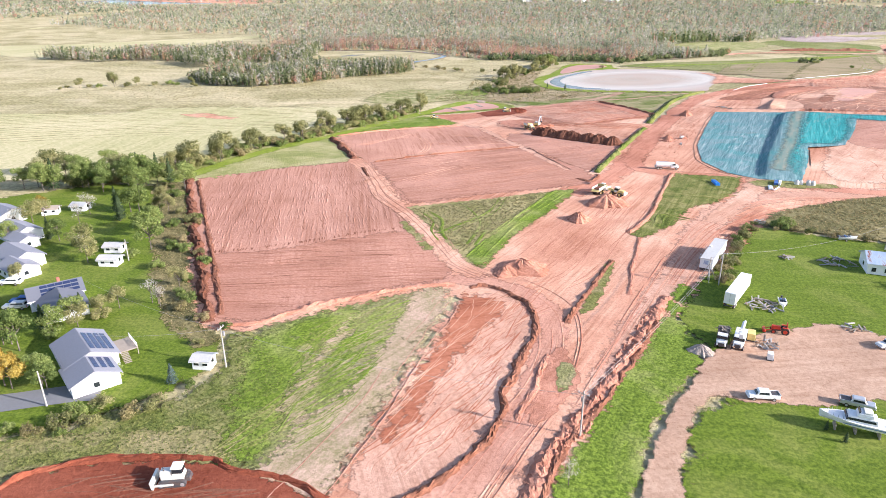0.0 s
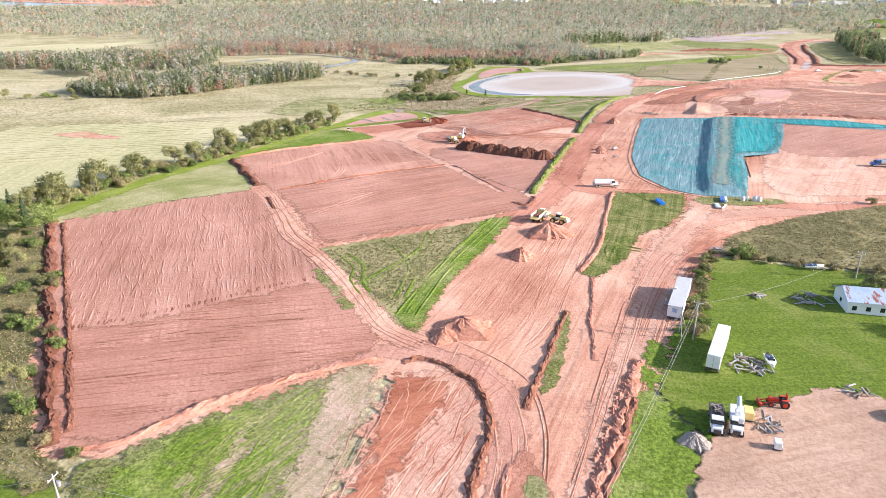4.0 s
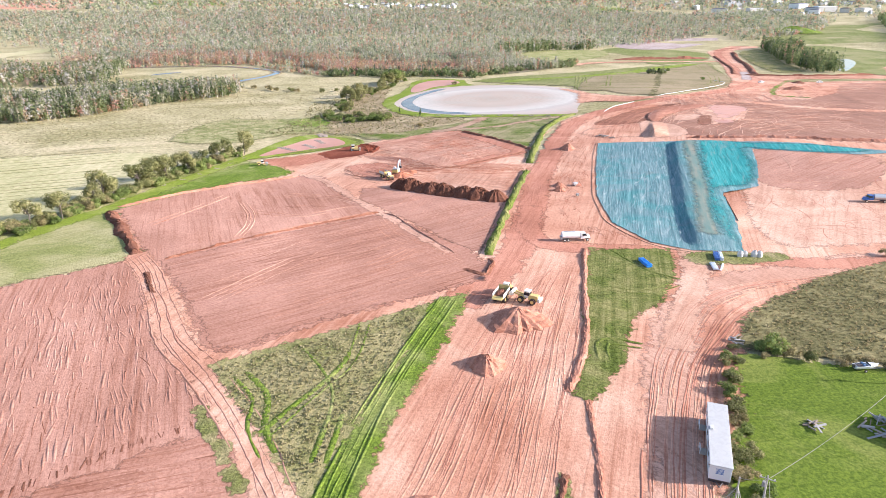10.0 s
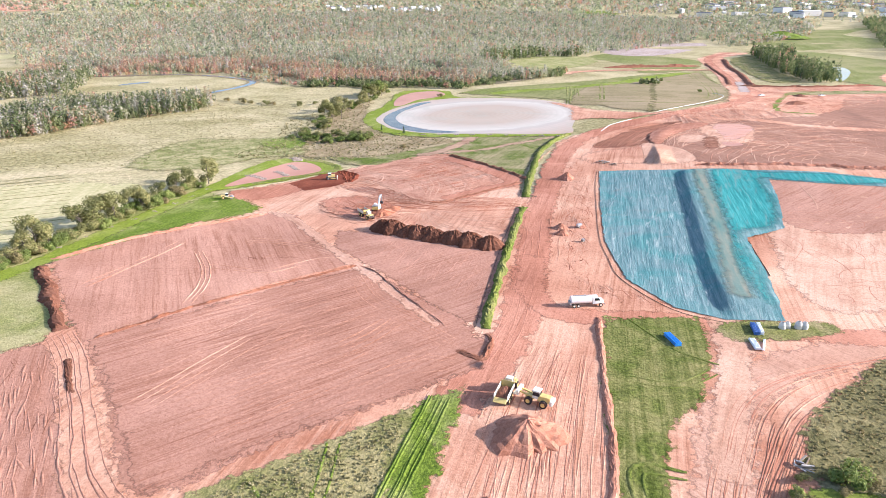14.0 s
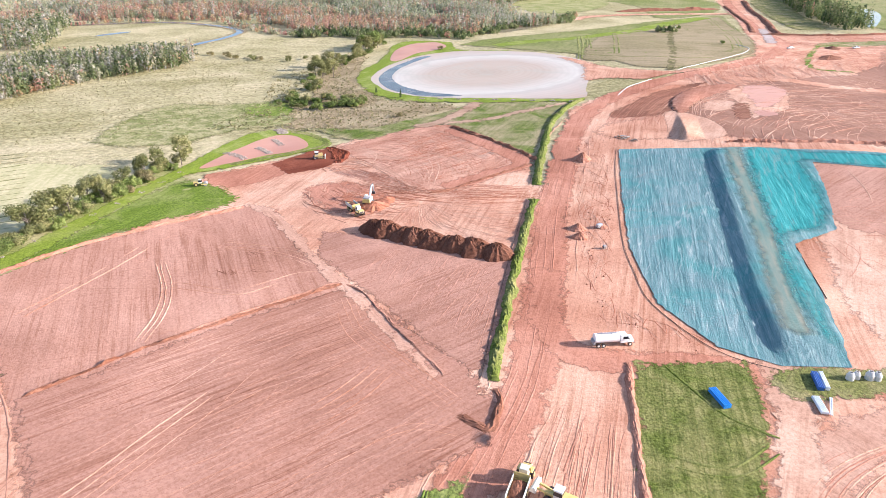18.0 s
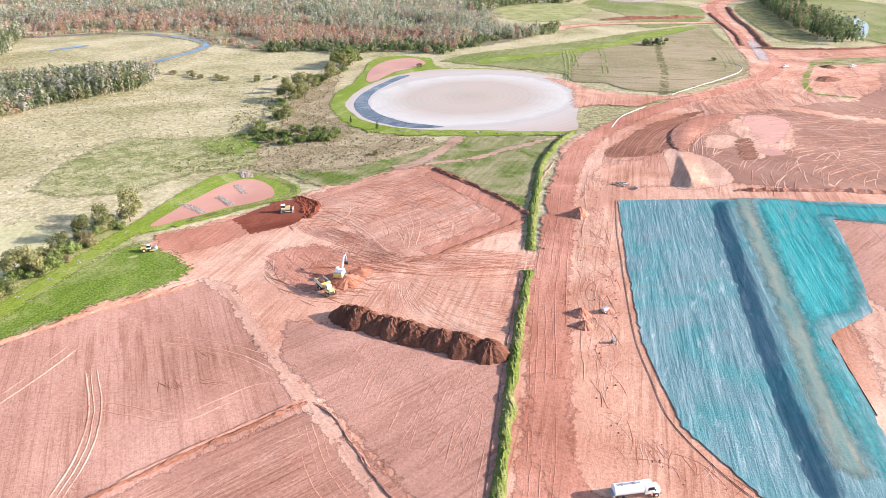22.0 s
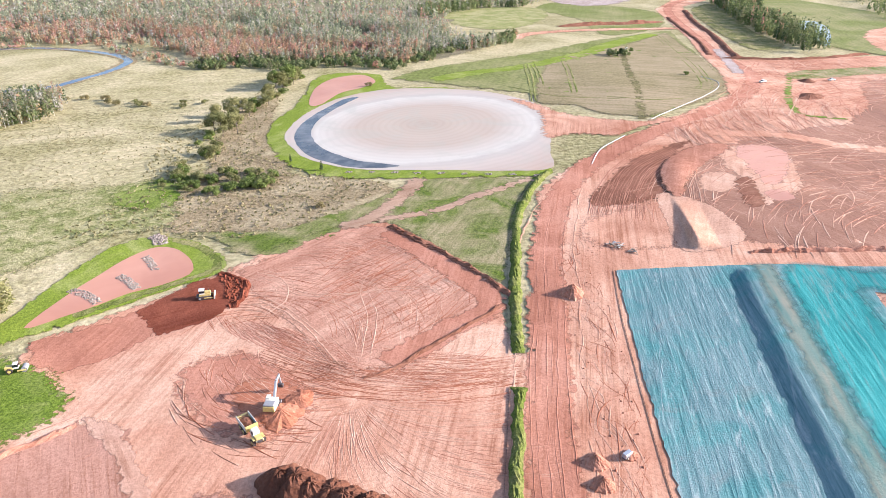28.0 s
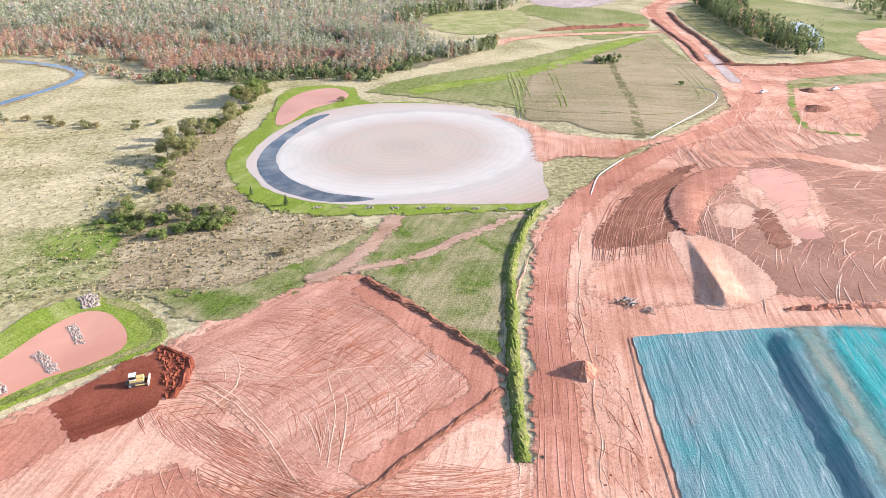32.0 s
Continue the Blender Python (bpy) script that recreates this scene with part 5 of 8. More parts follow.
ridges("pad_tracks", tracks([(-8, 392), (-6, 412), (-8, 428), (-4, 440), (2, 446)], (-1.2, 1.2), 1.5, 0.2, 21) + tracks([(-36, 438), (-24, 428), (0, 426), (18, 422)], (-1.5, 0, 1.5), 2, 0.4, 22) + tracks([(-40, 428), (-30, 418), (-20, 402), (-14, 390)], (-3, -1, 1, 3), 2, 0.4, 23) + tracks([(-44, 446), (-34, 438), (-32, 426), (-38, 418)], (-4, -2, 0, 2), 1.5, 0.5, 24), 0.8, 0.14, "soil_cream", 2.6, "pale looping tyre tracks on the pad")
LOOPS = [(130, 374), (150, 394), (190, 380), (230, 390), (320, 388), (319.7, 298.5), (179.8, 290.8), (112, 281.9), (103.8, 293.2), (109.9, 322.3)]
ridges("looping_tracks", hatch(LOOPS, 420, 40, 60, 16, 22, 1.6), 0.55, 0.12, "soil_road", 2.3, "curling tyre tracks on pale earth")
ridges("brown_pad_tracks", tracks([(138, 352), (146, 370), (150, 390)], (-1, 1), 2, 0.2, 25) + tracks([(126, 346), (150, 346), (176, 360)], (-1, 1), 2, 0.2, 26), 0.6, 0.15, "soil_cream", 3, "pale single tyre lines")
EASTPAD = [(110, 456), (128, 500), (160, 526), (230, 548), (320, 545), (360, 470), (300, 412), (160, 430)]
ridges("pad_curves", hatch(EASTPAD, 260, 60, 50, 34, 23, 1.1, 3.0), 0.5, 0.08, "soil_pale", 2.4, "curving pale tracks on the brown pad")
ridges("raked_lines", [c for o in np.linspace(-9, 13, 34) for c in tracks([(90, 462), (102, 486), (120, 512), (146, 532)], (o,), 3.0, 0.5, int(o * 7) + 80)], 0.5, 0.14, "soil_heap", 2.9, "combed blade lines on the dark slope")
ridges("raked_lines_pale", [c for o in np.linspace(-6, 6, 11) for c in tracks([(118, 466), (126, 484), (134, 504), (150, 520)], (o,), 3.0, 0.5, int(o * 7) + 60)], 0.5, 0.14, "soil_cream", 2.9, "combed pale blade lines on the mound")
MULCH = [(74, 420), (108, 417), (140, 404), (128, 355), (104, 333), (95.7, 303.7), (85.1, 276.4), (72.1, 277), (61.9, 284.7), (53.7, 302.3), (56, 333), (63, 373)]
ridges("mulch_ruts", hatch(MULCH, 240, 74, 5, 20, 24, 0.15), 0.4, 0.1, "seed_mulch", 5.2, "drag lines in the seeding mulch")
BASE = [(39.7, 300.1), (58, 370), (66, 420), (76, 446), (66, 450), (56, 440), (46, 380), (33.8, 310), (35.9, 285.1), (62, 277.8), (55.8, 290.5)]
ridges("shoulder_marks", hatch(BASE, 130, 75, 25, 9, 25, 0.5), 0.45, 0.18, "soil_cream", 1.3, "scuffed pale earth beside the haul road")
ridges("shoulder_marks_red", hatch(BASE, 110, 75, 30, 8, 26, 0.5), 0.45, 0.18, "soil_rust", 1.3, "scuffed red earth beside the haul road")
ridges("far_tracks", hatch([(130, 560), (226, 632), (262, 714), (300, 750), (400, 760), (420, 660), (330, 600), (230, 575), (150, 545)], 120, 35, 28, 40, 27, 0.6, 4.0), 1.3, 0.2, "soil_road", 2.4, "red tracks at the far road junction")
ridges("far_tracks_pale", hatch([(130, 560), (226, 632), (262, 714), (300, 750), (400, 760), (420, 660), (330, 600), (230, 575), (150, 545)], 90, 35, 28, 40, 28, 0.6, 4.0), 1.3, 0.2, "soil_cream", 2.4, "pale tracks at the far road junction")
ridges("pasture_lines", tracks([(130, 776), (118, 710), (103, 640)], (-4, -1, 2, 5), 4, 0.4, 41) + tracks([(165, 795), (150, 730), (131, 655)], (-1.5, 1.5), 4, 0.4, 42) + tracks([(304, 919), (265, 773), (228, 670), (216, 650), (233, 670)], (-2, 2, 5), 4, 0.4, 43) + tracks([(94, 691), (117, 653), (146, 637), (171, 624), (196, 626)], (-2, 2), 4, 0.4, 44), 2.2, 0.4, "turf_rows", 3.6, "green tyre lines through the pasture")
ridges("hay_rows", [c for o in np.linspace(-60, 60, 19) for c in tracks([(-399.7, 264.5), (-300, 329.7), (-170, 400)], (o,), 8.0, 0.6, int(o + 70))], 2.2, 0.22, "turf_weedy", 1.4, "faint mown rows in the hay field")


def strokes(ring, count, way, length, seed, spread=6.0, step=1.2):
    """Short scuffs inside an outline that follow a field of directions way(x, y)."""
    rng = np.random.default_rng(seed)
    ring = np.array(ring, float)
    p = rng.uniform(ring.min(0), ring.max(0), (count * 4, 2))
    p = p[inside(p[:, 0], p[:, 1], ring)][:count]
    out = []
    for q in p:
        line, off = [q], radians(rng.normal(0, spread))
        for _ in range(int(length * rng.uniform(0.4, 1.5) / step) + 3):
            a = way(line[-1][0], line[-1][1]) + off
            line.append(line[-1] + step * np.array((math.cos(a), math.sin(a))))
        out.append(np.array(line))
    return out


def circling(cx, cy, squash=1.0):
    return lambda x, y: math.atan2((y - cy) * squash, x - cx) + math.pi / 2


def radiating(cx, cy, curl=0.0):
    return lambda x, y: math.atan2(y - cy, x - cx) + curl * math.hypot(x - cx, y - cy)


DIG_ZONE = [(-58, 394), (-40, 402), (-20, 386), (-16, 370), (-38, 358), (-55, 372)]
SUN_ZONE = [(-24, 384), (-4, 390), (28, 386), (30, 350), (20, 338), (-20, 350), (-26, 366)]
SWEEP = [(-58, 416), (-34, 410), (-10, 396), (20, 388), (32, 384), (32, 374), (8, 376), (-14, 382), (-32, 400)]
for material, count, seed, shade in (("soil_rust", 70, 1, "rust-red"), ("soil_pale", 110, 2, "pale"), ("soil_dark", 14, 3, "dark")):
    ridges("digging_scuffs", strokes(DIG_ZONE, count, circling(-18, 404), 6, seed, 12), 0.45, 0.14, material, 2.4, shade + " scuffs circling the excavator")
for material, count, seed, shade in (("soil_pale", 300, 4, "pale"), ("soil_cream", 300, 5, "cream"), ("soil_road", 140, 6, "red")):
    ridges("sunburst_scuffs", strokes(SUN_ZONE, count, radiating(-10, 374, 0.012), 5, seed), 0.42, 0.11, material, 1.4, shade + " scuffs fanning over pale earth")
for material, count, seed, shade in (("soil_rust", 300, 7, "rust-red"), ("soil_cream", 260, 8, "cream"), ("soil_heap", 120, 9, "dark")):
    ridges("sweep_scuffs", strokes(SWEEP, count, lambda x, y: radians(172 - 0.7 * max(0, 20 - x)), 7, seed), 0.42, 0.12, material, 1.6, shade + " sweeping scuffs of the pad entry")
PAD_ZONE = [(-38, 434), (-14, 461), (2, 465), (31, 418), (8, 397), (-12, 393), (-24, 410), (-52, 420)]
for material, count, seed, shade in (("soil_cream", 260, 10, "cream"), ("soil_rust", 140, 11, "rust-red"), ("soil_pale", 260, 12, "pale")):
    ridges("pad_scuffs", strokes(PAD_ZONE, count, circling(-44, 400), 9, seed, 14), 0.42, 0.08, material, 2.4, shade + " curving tyre scuffs on the pad")
EAST_ZONE = [(112, 436), (100, 470), (126, 512), (160, 534), (215, 548), (245, 520), (240, 460), (180, 430)]
for material, count, seed, shade in (("soil_cream", 200, 13, "cream"), ("soil_dark", 16, 14, "dark"), ("soil_heap", 120, 15, "red")):
    ridges("east_scuffs", strokes(EAST_ZONE, count, circling(205, 400, 1.0), 11, seed, 12, 1.6), 0.7, 0.15, material, 2.9, shade + " curving machine tracks on the pad")
ridges("junction_scuffs", strokes([(140, 560), (226, 625), (262, 690), (330, 700), (380, 640), (300, 600), (230, 570), (160, 545)], 320, circling(330, 540), 22, 16, 10, 3.0), 0.8, 0.12, "soil_road", 2.6, "red sweeping tracks at the far junction")
ridges("junction_scuffs_pale", strokes([(140, 560), (226, 625), (262, 690), (330, 700), (380, 640), (300, 600), (230, 570), (160, 545)], 320, circling(330, 540), 22, 17, 10, 3.0), 0.8, 0.12, "soil_cream", 2.6, "cream sweeping tracks at the far junction")
LANE_L, LANE_R = [(-16, 62), (-9, 84), (-3, 104), (-2, 120), (-6, 134), (-16, 145), (-30, 150)], [(-6, 62), (0, 84), (6, 104), (8, 126), (4, 142), (-10, 154), (-24, 160)]
ridges("lane_scuffs", fan(LANE_L, LANE_R, 12, 18), 0.5, 0.08, "soil_road", 2.6, "wheel scuffs along the site lane")
ridges("lane_scuffs_pale", fan(LANE_L, LANE_R, 10, 19), 0.5, 0.07, "soil_pale", 2.6, "pale wheel scuffs along the site lane")
CUT_ZONE = [(-31.7, 68.1), (-24.9, 108.3), (-21.8, 140.4), (-10.9, 141.7), (-4.7, 135.9), (-7.9, 108.8), (-8.3, 88.8), (-17.7, 70.5)]
for material, count, seed, shade in (("soil_cream", 110, 23, "cream"), ("soil_rust", 90, 24, "rust-red")):
    ridges("cut_scuffs", strokes(CUT_ZONE, count, lambda x, y: radians(70), 7, seed, 9), 0.34, 0.06, material, 2.8, shade + " machine scuffs in cut earth")


def clods(name, ring, count, size, material, seed, layer=2, label="scattered earth clods"):
    rng = np.random.default_rng(seed)
    ring = np.array(ring, float)
    lo, hi = ring.min(0), ring.max(0)
    verts, faces = [], []
    base = np.array([(1, 0, 0), (-1, 0, 0), (0, 1, 0), (0, -1, 0), (0, 0, 1), (0, 0, -0.4)], float)
    tri = [(0, 2, 4), (2, 1, 4), (1, 3, 4), (3, 0, 4)]
    while count:
        p = rng.uniform(lo, hi)
        if not inside(p[0], p[1], ring):
            continue
        count -= 1
        s = size * rng.uniform(0.4, 1.5)
        o = len(verts)
        for b in base * rng.uniform(0.6, 1.3, (6, 1)) * s:
            verts.append((p[0] + b[0], p[1] + b[1], height_at(p[0], p[1]) + layer * 0.05 + b[2] * 0.8))
        faces += [tuple(o + k for k in f) for f in tri]
    return tagged(mesh_object(name, verts, faces, material), label, "clods", kind="stuff")


clods("clods_plot", A_UP + A_LOW[::-1], 500, 0.16, "soil_plot_low", 1)
clods("clods_plot_b", B_SOUTH, 400, 0.13, "soil_plot_south", 2, 3)
clods("clods_fill", [(-57, 448), (-46, 441), (-45, 430), (-49, 423), (-53, 436)], 160, 0.6, "soil_wet", 3, 3, "wet lumps of pushed earth")
clods("clods_shoulder", BASE, 150, 0.28, "soil_heap", 4, 1)
clods("clods_lane", [(20.3, 137.7), (27.8, 151.9), (16.6, 125.6), (7.5, 95.3), (2, 79.1), (9.7, 91.3)], 300, 0.5, "soil_heap", 5, 2)
clods("pond_rocks", band([(-103.5, 443.5), (-97.6, 440.4), (-91, 434)], 3), 300, 0.32, "rubble", 6, 5, "pale brown stone check dam in the pond")
clods("pond_rocks_mid", band([(-90.7, 451.5), (-87, 448.4), (-82, 442)], 3), 280, 0.32, "rubble", 7, 5, "pale brown stone check dam in the pond")
clods("pond_rocks_north", band([(-86, 465.6), (-83, 461), (-79.4, 454.2)], 2.6), 240, 0.32, "rubble", 8, 5, "pale brown stone check dam in the pond")
clods("pond_inlet_rocks", band([(-88, 483), (-84.5, 479.4), (-83, 475)], 5), 220, 0.5, "rubble", 9, 4, "pale stone inlet of the pond")

# ---------- plants ----------


def through_light(n, col, share=0.35):
    """Light that passes through thin leaves."""
    thin, mixer = n.t.nodes.new("ShaderNodeBsdfTranslucent"), n.t.nodes.new("ShaderNodeMixShader")
    n.link(col, thin.inputs[0])
    mixer.inputs[0].default_value = share
    n.link(n.bsdf.outputs[0], mixer.inputs[1])
    n.link(thin.outputs[0], mixer.inputs[2])
    n.link(mixer.outputs[0], n.t.nodes["Material Output"].inputs["Surface"])


def leaf(name, *stops, rough=0.8):
    n = Nodes(name, rough, spec=0.2)
    col = n.ramp(n.math("ADD", n.math("MULTIPLY", n.island(), 0.55), n.math("MULTIPLY", n.random(), 0.45)), *stops)
    through_light(n, col)
    return n.done(col)


leaf("leaf_gold", (0.2, (0.26, 0.17, 0.03)), (0.5, (0.40, 0.28, 0.05)), (0.8, (0.50, 0.38, 0.10)))
leaf("leaf_bare", (0.2, (0.34, 0.31, 0.26)), (0.5, (0.47, 0.43, 0.36)), (0.8, (0.60, 0.56, 0.48)))
leaf("leaf_spruce", (0.2, (0.06, 0.09, 0.075)), (0.5, (0.12, 0.17, 0.15)), (0.8, (0.22, 0.28, 0.26)))
leaf("weed_mix", (0.2, (0.24, 0.215, 0.10)), (0.5, (0.40, 0.345, 0.19)), (0.8, (0.58, 0.47, 0.29)))
leaf("grass_mix", (0.2, (0.13, 0.16, 0.04)), (0.5, (0.24, 0.26, 0.08)), (0.8, (0.42, 0.38, 0.18)))
leaf("tree_green", (0.2, (0.10, 0.14, 0.035)), (0.5, (0.19, 0.245, 0.065)), (0.8, (0.31, 0.35, 0.11)))
leaf("tree_olive", (0.2, (0.13, 0.14, 0.05)), (0.5, (0.235, 0.235, 0.09)), (0.8, (0.37, 0.34, 0.15)))
leaf("tree_dark", (0.2, (0.04, 0.065, 0.03)), (0.5, (0.075, 0.11, 0.045)), (0.8, (0.12, 0.16, 0.065)))
leaf("shrub_weedy", (0.2, (0.17, 0.15, 0.06)), (0.5, (0.28, 0.24, 0.11)), (0.8, (0.43, 0.34, 0.18)))
n = Nodes("bark", 0.9)
n.bump(n.noise(6, 4), 0.05, 0.8)
n.done(n.ramp(n.noise(2.5, 5), (0.35, (0.09, 0.07, 0.055)), (0.65, (0.24, 0.20, 0.165))))


def leaves_mesh(name, centres, size, rng, material, flat=0.35, out=None):
    """Small bent leaf sprays at the given places."""
    m = len(centres)
    u = rng.normal(size=(m, 3)) if out is None else np.cross(out + rng.normal(0, 0.4, (m, 3)), rng.normal(size=(m, 3)))
    u /= np.linalg.norm(u, axis=1)[:, None]
    v = np.cross(u, rng.normal(size=(m, 3)) if out is None else out + rng.normal(0, 0.3, (m, 3)))
    v /= np.linalg.norm(v, axis=1)[:, None]
    s = size * rng.uniform(0.6, 1.35, (m, 1))
    w = np.cross(u, v) * s * flat
    verts = np.stack([centres - u * s, centres + v * s * 0.7 + w, centres + u * s, centres - v * s * 0.7 + w], 1).reshape(-1, 3)
    me = bpy.data.meshes.new(name)
    me.from_pydata(verts.tolist(), [], [(4 * i, 4 * i + 1, 4 * i + 2, 4 * i + 3) for i in range(m)])
    me.materials.append(MATS[material])
    return me


def stick_mesh(name, segments, material="bark", sides=5):
    """Tapered limbs: (start, end, start radius, end radius)."""
    verts, faces = [], []
    for a, b, ra, rb in segments:
        a, b = Vector(a), Vector(b)
        q = (b - a).to_track_quat("Z", "Y")
        o = len(verts)
        for p, r in ((a, ra), (b, rb)):
            for k in range(sides):
                t = 2 * math.pi * k / sides
                verts.append(tuple(p + q @ Vector((r * math.cos(t), r * math.sin(t), 0))))
        faces += [(o + k, o + (k + 1) % sides, o + sides + (k + 1) % sides, o + sides + k) for k in range(sides)]
    me = bpy.data.meshes.new(name)
    me.from_pydata(verts, [], faces)
    me.materials.append(MATS[material])
    return me


def make_tree(name, height, spread, material, label, seed, kind="round", count=420, leaf_size=0.42):
    rng = np.random.default_rng(seed)
    root = new(name)
    segs = [((0, 0, -0.2), (0.05, 0, height * 0.45), 0.035 * height * 0.55, 0.02 * height * 0.55), ((0.05, 0, height * 0.45), (0, 0.1, height * 0.9), 0.02 * height * 0.55, 0.01)]
    lobes = []
    if kind == "cone":
        z = rng.uniform(0.06, 1.0, count) ** 0.9
        r = spread * (1 - z) ** 0.85 * rng.uniform(0.45, 1.0, count) * (0.8 + 0.35 * np.sin(z * 38))
        a = rng.uniform(0, 2 * np.pi, count)
        c = np.column_stack([r * np.cos(a), r * np.sin(a), z * height])
        d = np.column_stack([np.cos(a), np.sin(a), 0.5 + 0 * a])
    else:
        for k in range(8):
            a, e = rng.uniform(0, 6.28), rng.uniform(0.42, 0.88)
            tip = (spread * 0.62 * math.cos(a), spread * 0.62 * math.sin(a), height * e)
            segs.append(((0, 0, height * (0.22 + 0.3 * e)), tip, 0.012 * height, 0.02))
            lobes.append((*tip, spread * rng.uniform(0.34, 0.55)))
        lobes.append((0, 0, height * 0.86, spread * 0.45))
        pick = rng.integers(0, len(lobes), count)
        lb = np.array(lobes)[pick]
        d = rng.normal(size=(count, 3))
        d /= np.linalg.norm(d, axis=1)[:, None]
        c = lb[:, :3] + d * (lb[:, 3:] * rng.uniform(0.55, 1.05, (count, 1))) * (1, 1, 0.8)
        if kind == "shrub":
            c[:, 2] = np.abs(c[:, 2] - height * 0.25)
    for part_name, me in (("trunk", stick_mesh(name + "_trunk", segs)), ("crown", leaves_mesh(name + "_crown", c, leaf_size, rng, material, out=d + (0, 0, 0.2)))):
        ob = new(part_name, me)
        ob.parent = root
    return tagged(root, label, "tree" if kind != "shrub" else "shrub")


KINDS = {
    "green": make_tree("tree", 9, 3.8, "tree_green", "leafy green broadleaf tree on the grass", 1, count=1500, leaf_size=0.26),
    "olive": make_tree("tree", 8, 3.5, "tree_olive", "olive-green early autumn tree on the grass", 2, count=1200, leaf_size=0.26),
    "gold": make_tree("tree", 8, 3.4, "leaf_gold", "yellow-orange autumn tree on the lawn", 3, count=1200, leaf_size=0.26),
    "bare": make_tree("tree", 8, 2.8, "leaf_bare", "half-bare grey tree with thin twigs", 4, count=300, leaf_size=0.16),
    "cone": make_tree("conifer", 9, 2.6, "tree_dark", "dark green conifer on the grass", 5, "cone", 1500, 0.26),
    "blue": make_tree("conifer", 4.2, 1.5, "leaf_spruce", "small blue-green spruce on the lawn", 6, "cone", 800, 0.16),
    "shrub": make_tree("shrub", 3.4, 2.6, "tree_olive", "olive bushy shrub in the hedge row", 7, "shrub", 900, 0.22),
    "shrub_green": make_tree("shrub", 3.2, 2.5, "tree_green", "green bushy shrub in the hedge row", 8, "shrub", 900, 0.22),
    "shrub_brown": make_tree("shrub", 2.8, 2.3, "shrub_weedy", "straw-brown weedy shrub on rough ground", 9, "shrub", 800, 0.2),
}
BUILT = set()


def plant(kind, x, y, scale=1.0, label="", group=""):
    rng = np.random.default_rng(int(abs(x * 31 + y * 17)))
    m = pose(x, y, height_at(x, y) + 0.1, 0, 0, rng.uniform(0, 360)) @ Matrix.Diagonal((scale * rng.uniform(0.9, 1.1), scale * rng.uniform(0.9, 1.1), scale, 1))
    if kind not in BUILT:
        BUILT.add(kind)
        ob = KINDS[kind]
        ob.matrix_world = m
    else:
        ob = copy_thing(KINDS[kind], Matrix.Identity(4))
        ob.matrix_world = m
    return tagged(ob, label or ob["label"], group=group)


def hedge(line, gap, mix, size, seed, width=3.0, group="hedge row shrubs"):
    rng = np.random.default_rng(seed)
    for p in curve(line, gap):
        q = p + rng.normal(0, width / 2, 2)
        plant(mix[rng.integers(len(mix))], q[0], q[1], size * rng.uniform(0.65, 1.35), group=group)


hedge([(-196, 200), (-177, 216), (-169, 236), (-163, 262), (-158, 286), (-149, 303), (-143, 330), (-138, 355), (-132, 382), (-126, 408), (-120, 428)], 1.25, ["shrub", "shrub_green", "shrub", "shrub_brown", "olive", "shrub_green"], 1.2, 1, 4.5)
hedge([(-72.8, 103.9), (-85.1, 116.5), (-99.7, 136.1), (-116.5, 160.6), (-137.2, 184.9), (-157.9, 208.3)], 5.0, ["shrub_brown", "shrub", "shrub_brown", "shrub_green"], 0.75, 2, 6, "plot edge shrubs")
hedge([(-156.2, 216.4), (-169.9, 208), (-193.7, 201.2), (-213.4, 190.6), (-237.2, 181.9)], 4.0, ["green", "olive", "shrub_green", "green", "cone"], 1.15, 3, 8, "garden trees")
hedge([(99.6, 162.1), (101, 180.1), (102.5, 198.2)], 7.0, ["green", "olive"], 1.1, 21, 5, "farm trees")
hedge([(-116, 145.6), (-132.6, 163.1), (-147.2, 184.6)], 14.0, ["green", "olive", "shrub_green"], 0.9, 22, 6, "garden trees")
hedge([(-114.4, 91.6), (-130.7, 101.1), (-155.2, 116.4), (-175.7, 133.8)], 7.0, ["green", "cone", "olive"], 0.9, 23, 5, "garden trees")
hedge([(-157.4, 190.3), (-177.7, 198.7), (-203.9, 206.9), (-224, 210.3)], 9.0, ["green", "olive", "green"], 1.2, 13, 8, "garden trees")
hedge([(41.5, 162.3), (45.1, 176.4), (48.7, 188.6), (52.4, 200.7), (57.1, 210.8)], 1.9, ["shrub", "shrub_green", "shrub_brown"], 0.62, 4, 1.6, "lane hedge shrubs")
hedge([(64.1, 211), (78.2, 208.5), (94.3, 204.9), (114.4, 200.6), (142.6, 193.4)], 3.0, ["shrub_brown", "shrub_brown", "shrub"], 0.6, 5, 2, "field edge shrubs")
hedge([(-152.8, 38.4), (-123.1, 49.3), (-101.4, 60), (-85.7, 68.4), (-73.9, 76.8), (-64.2, 87.1)], 3.4, ["shrub_brown", "shrub", "shrub_brown", "shrub_green"], 0.7, 6, 4, "bank shrubs")
hedge([(-100, 540), (-84, 532), (-66, 530), (-48, 536), (-60, 545), (-80, 545), (-96, 548), (-70, 538), (-48, 530)], 3.6, ["shrub_green", "shrub_green", "shrub"], 1.15, 7, 5, "scrub shrubs")
hedge([(-86, 560), (-84, 600), (-88, 640), (-78, 672), (-66, 700), (-62, 732), (-54, 752)], 4.6, ["shrub_green", "shrub", "olive", "shrub_green"], 1.3, 8, 9, "scrub shrubs")
hedge([(-66, 724), (-60, 742), (-56, 756)], 3.0, ["green", "olive"], 1.25, 9, 5, "scrub trees")
hedge([(-200, 712), (-172, 700), (-140, 690), (-110, 690)], 8.0, ["shrub", "shrub_brown"], 1.1, 10, 8, "marsh shrubs")
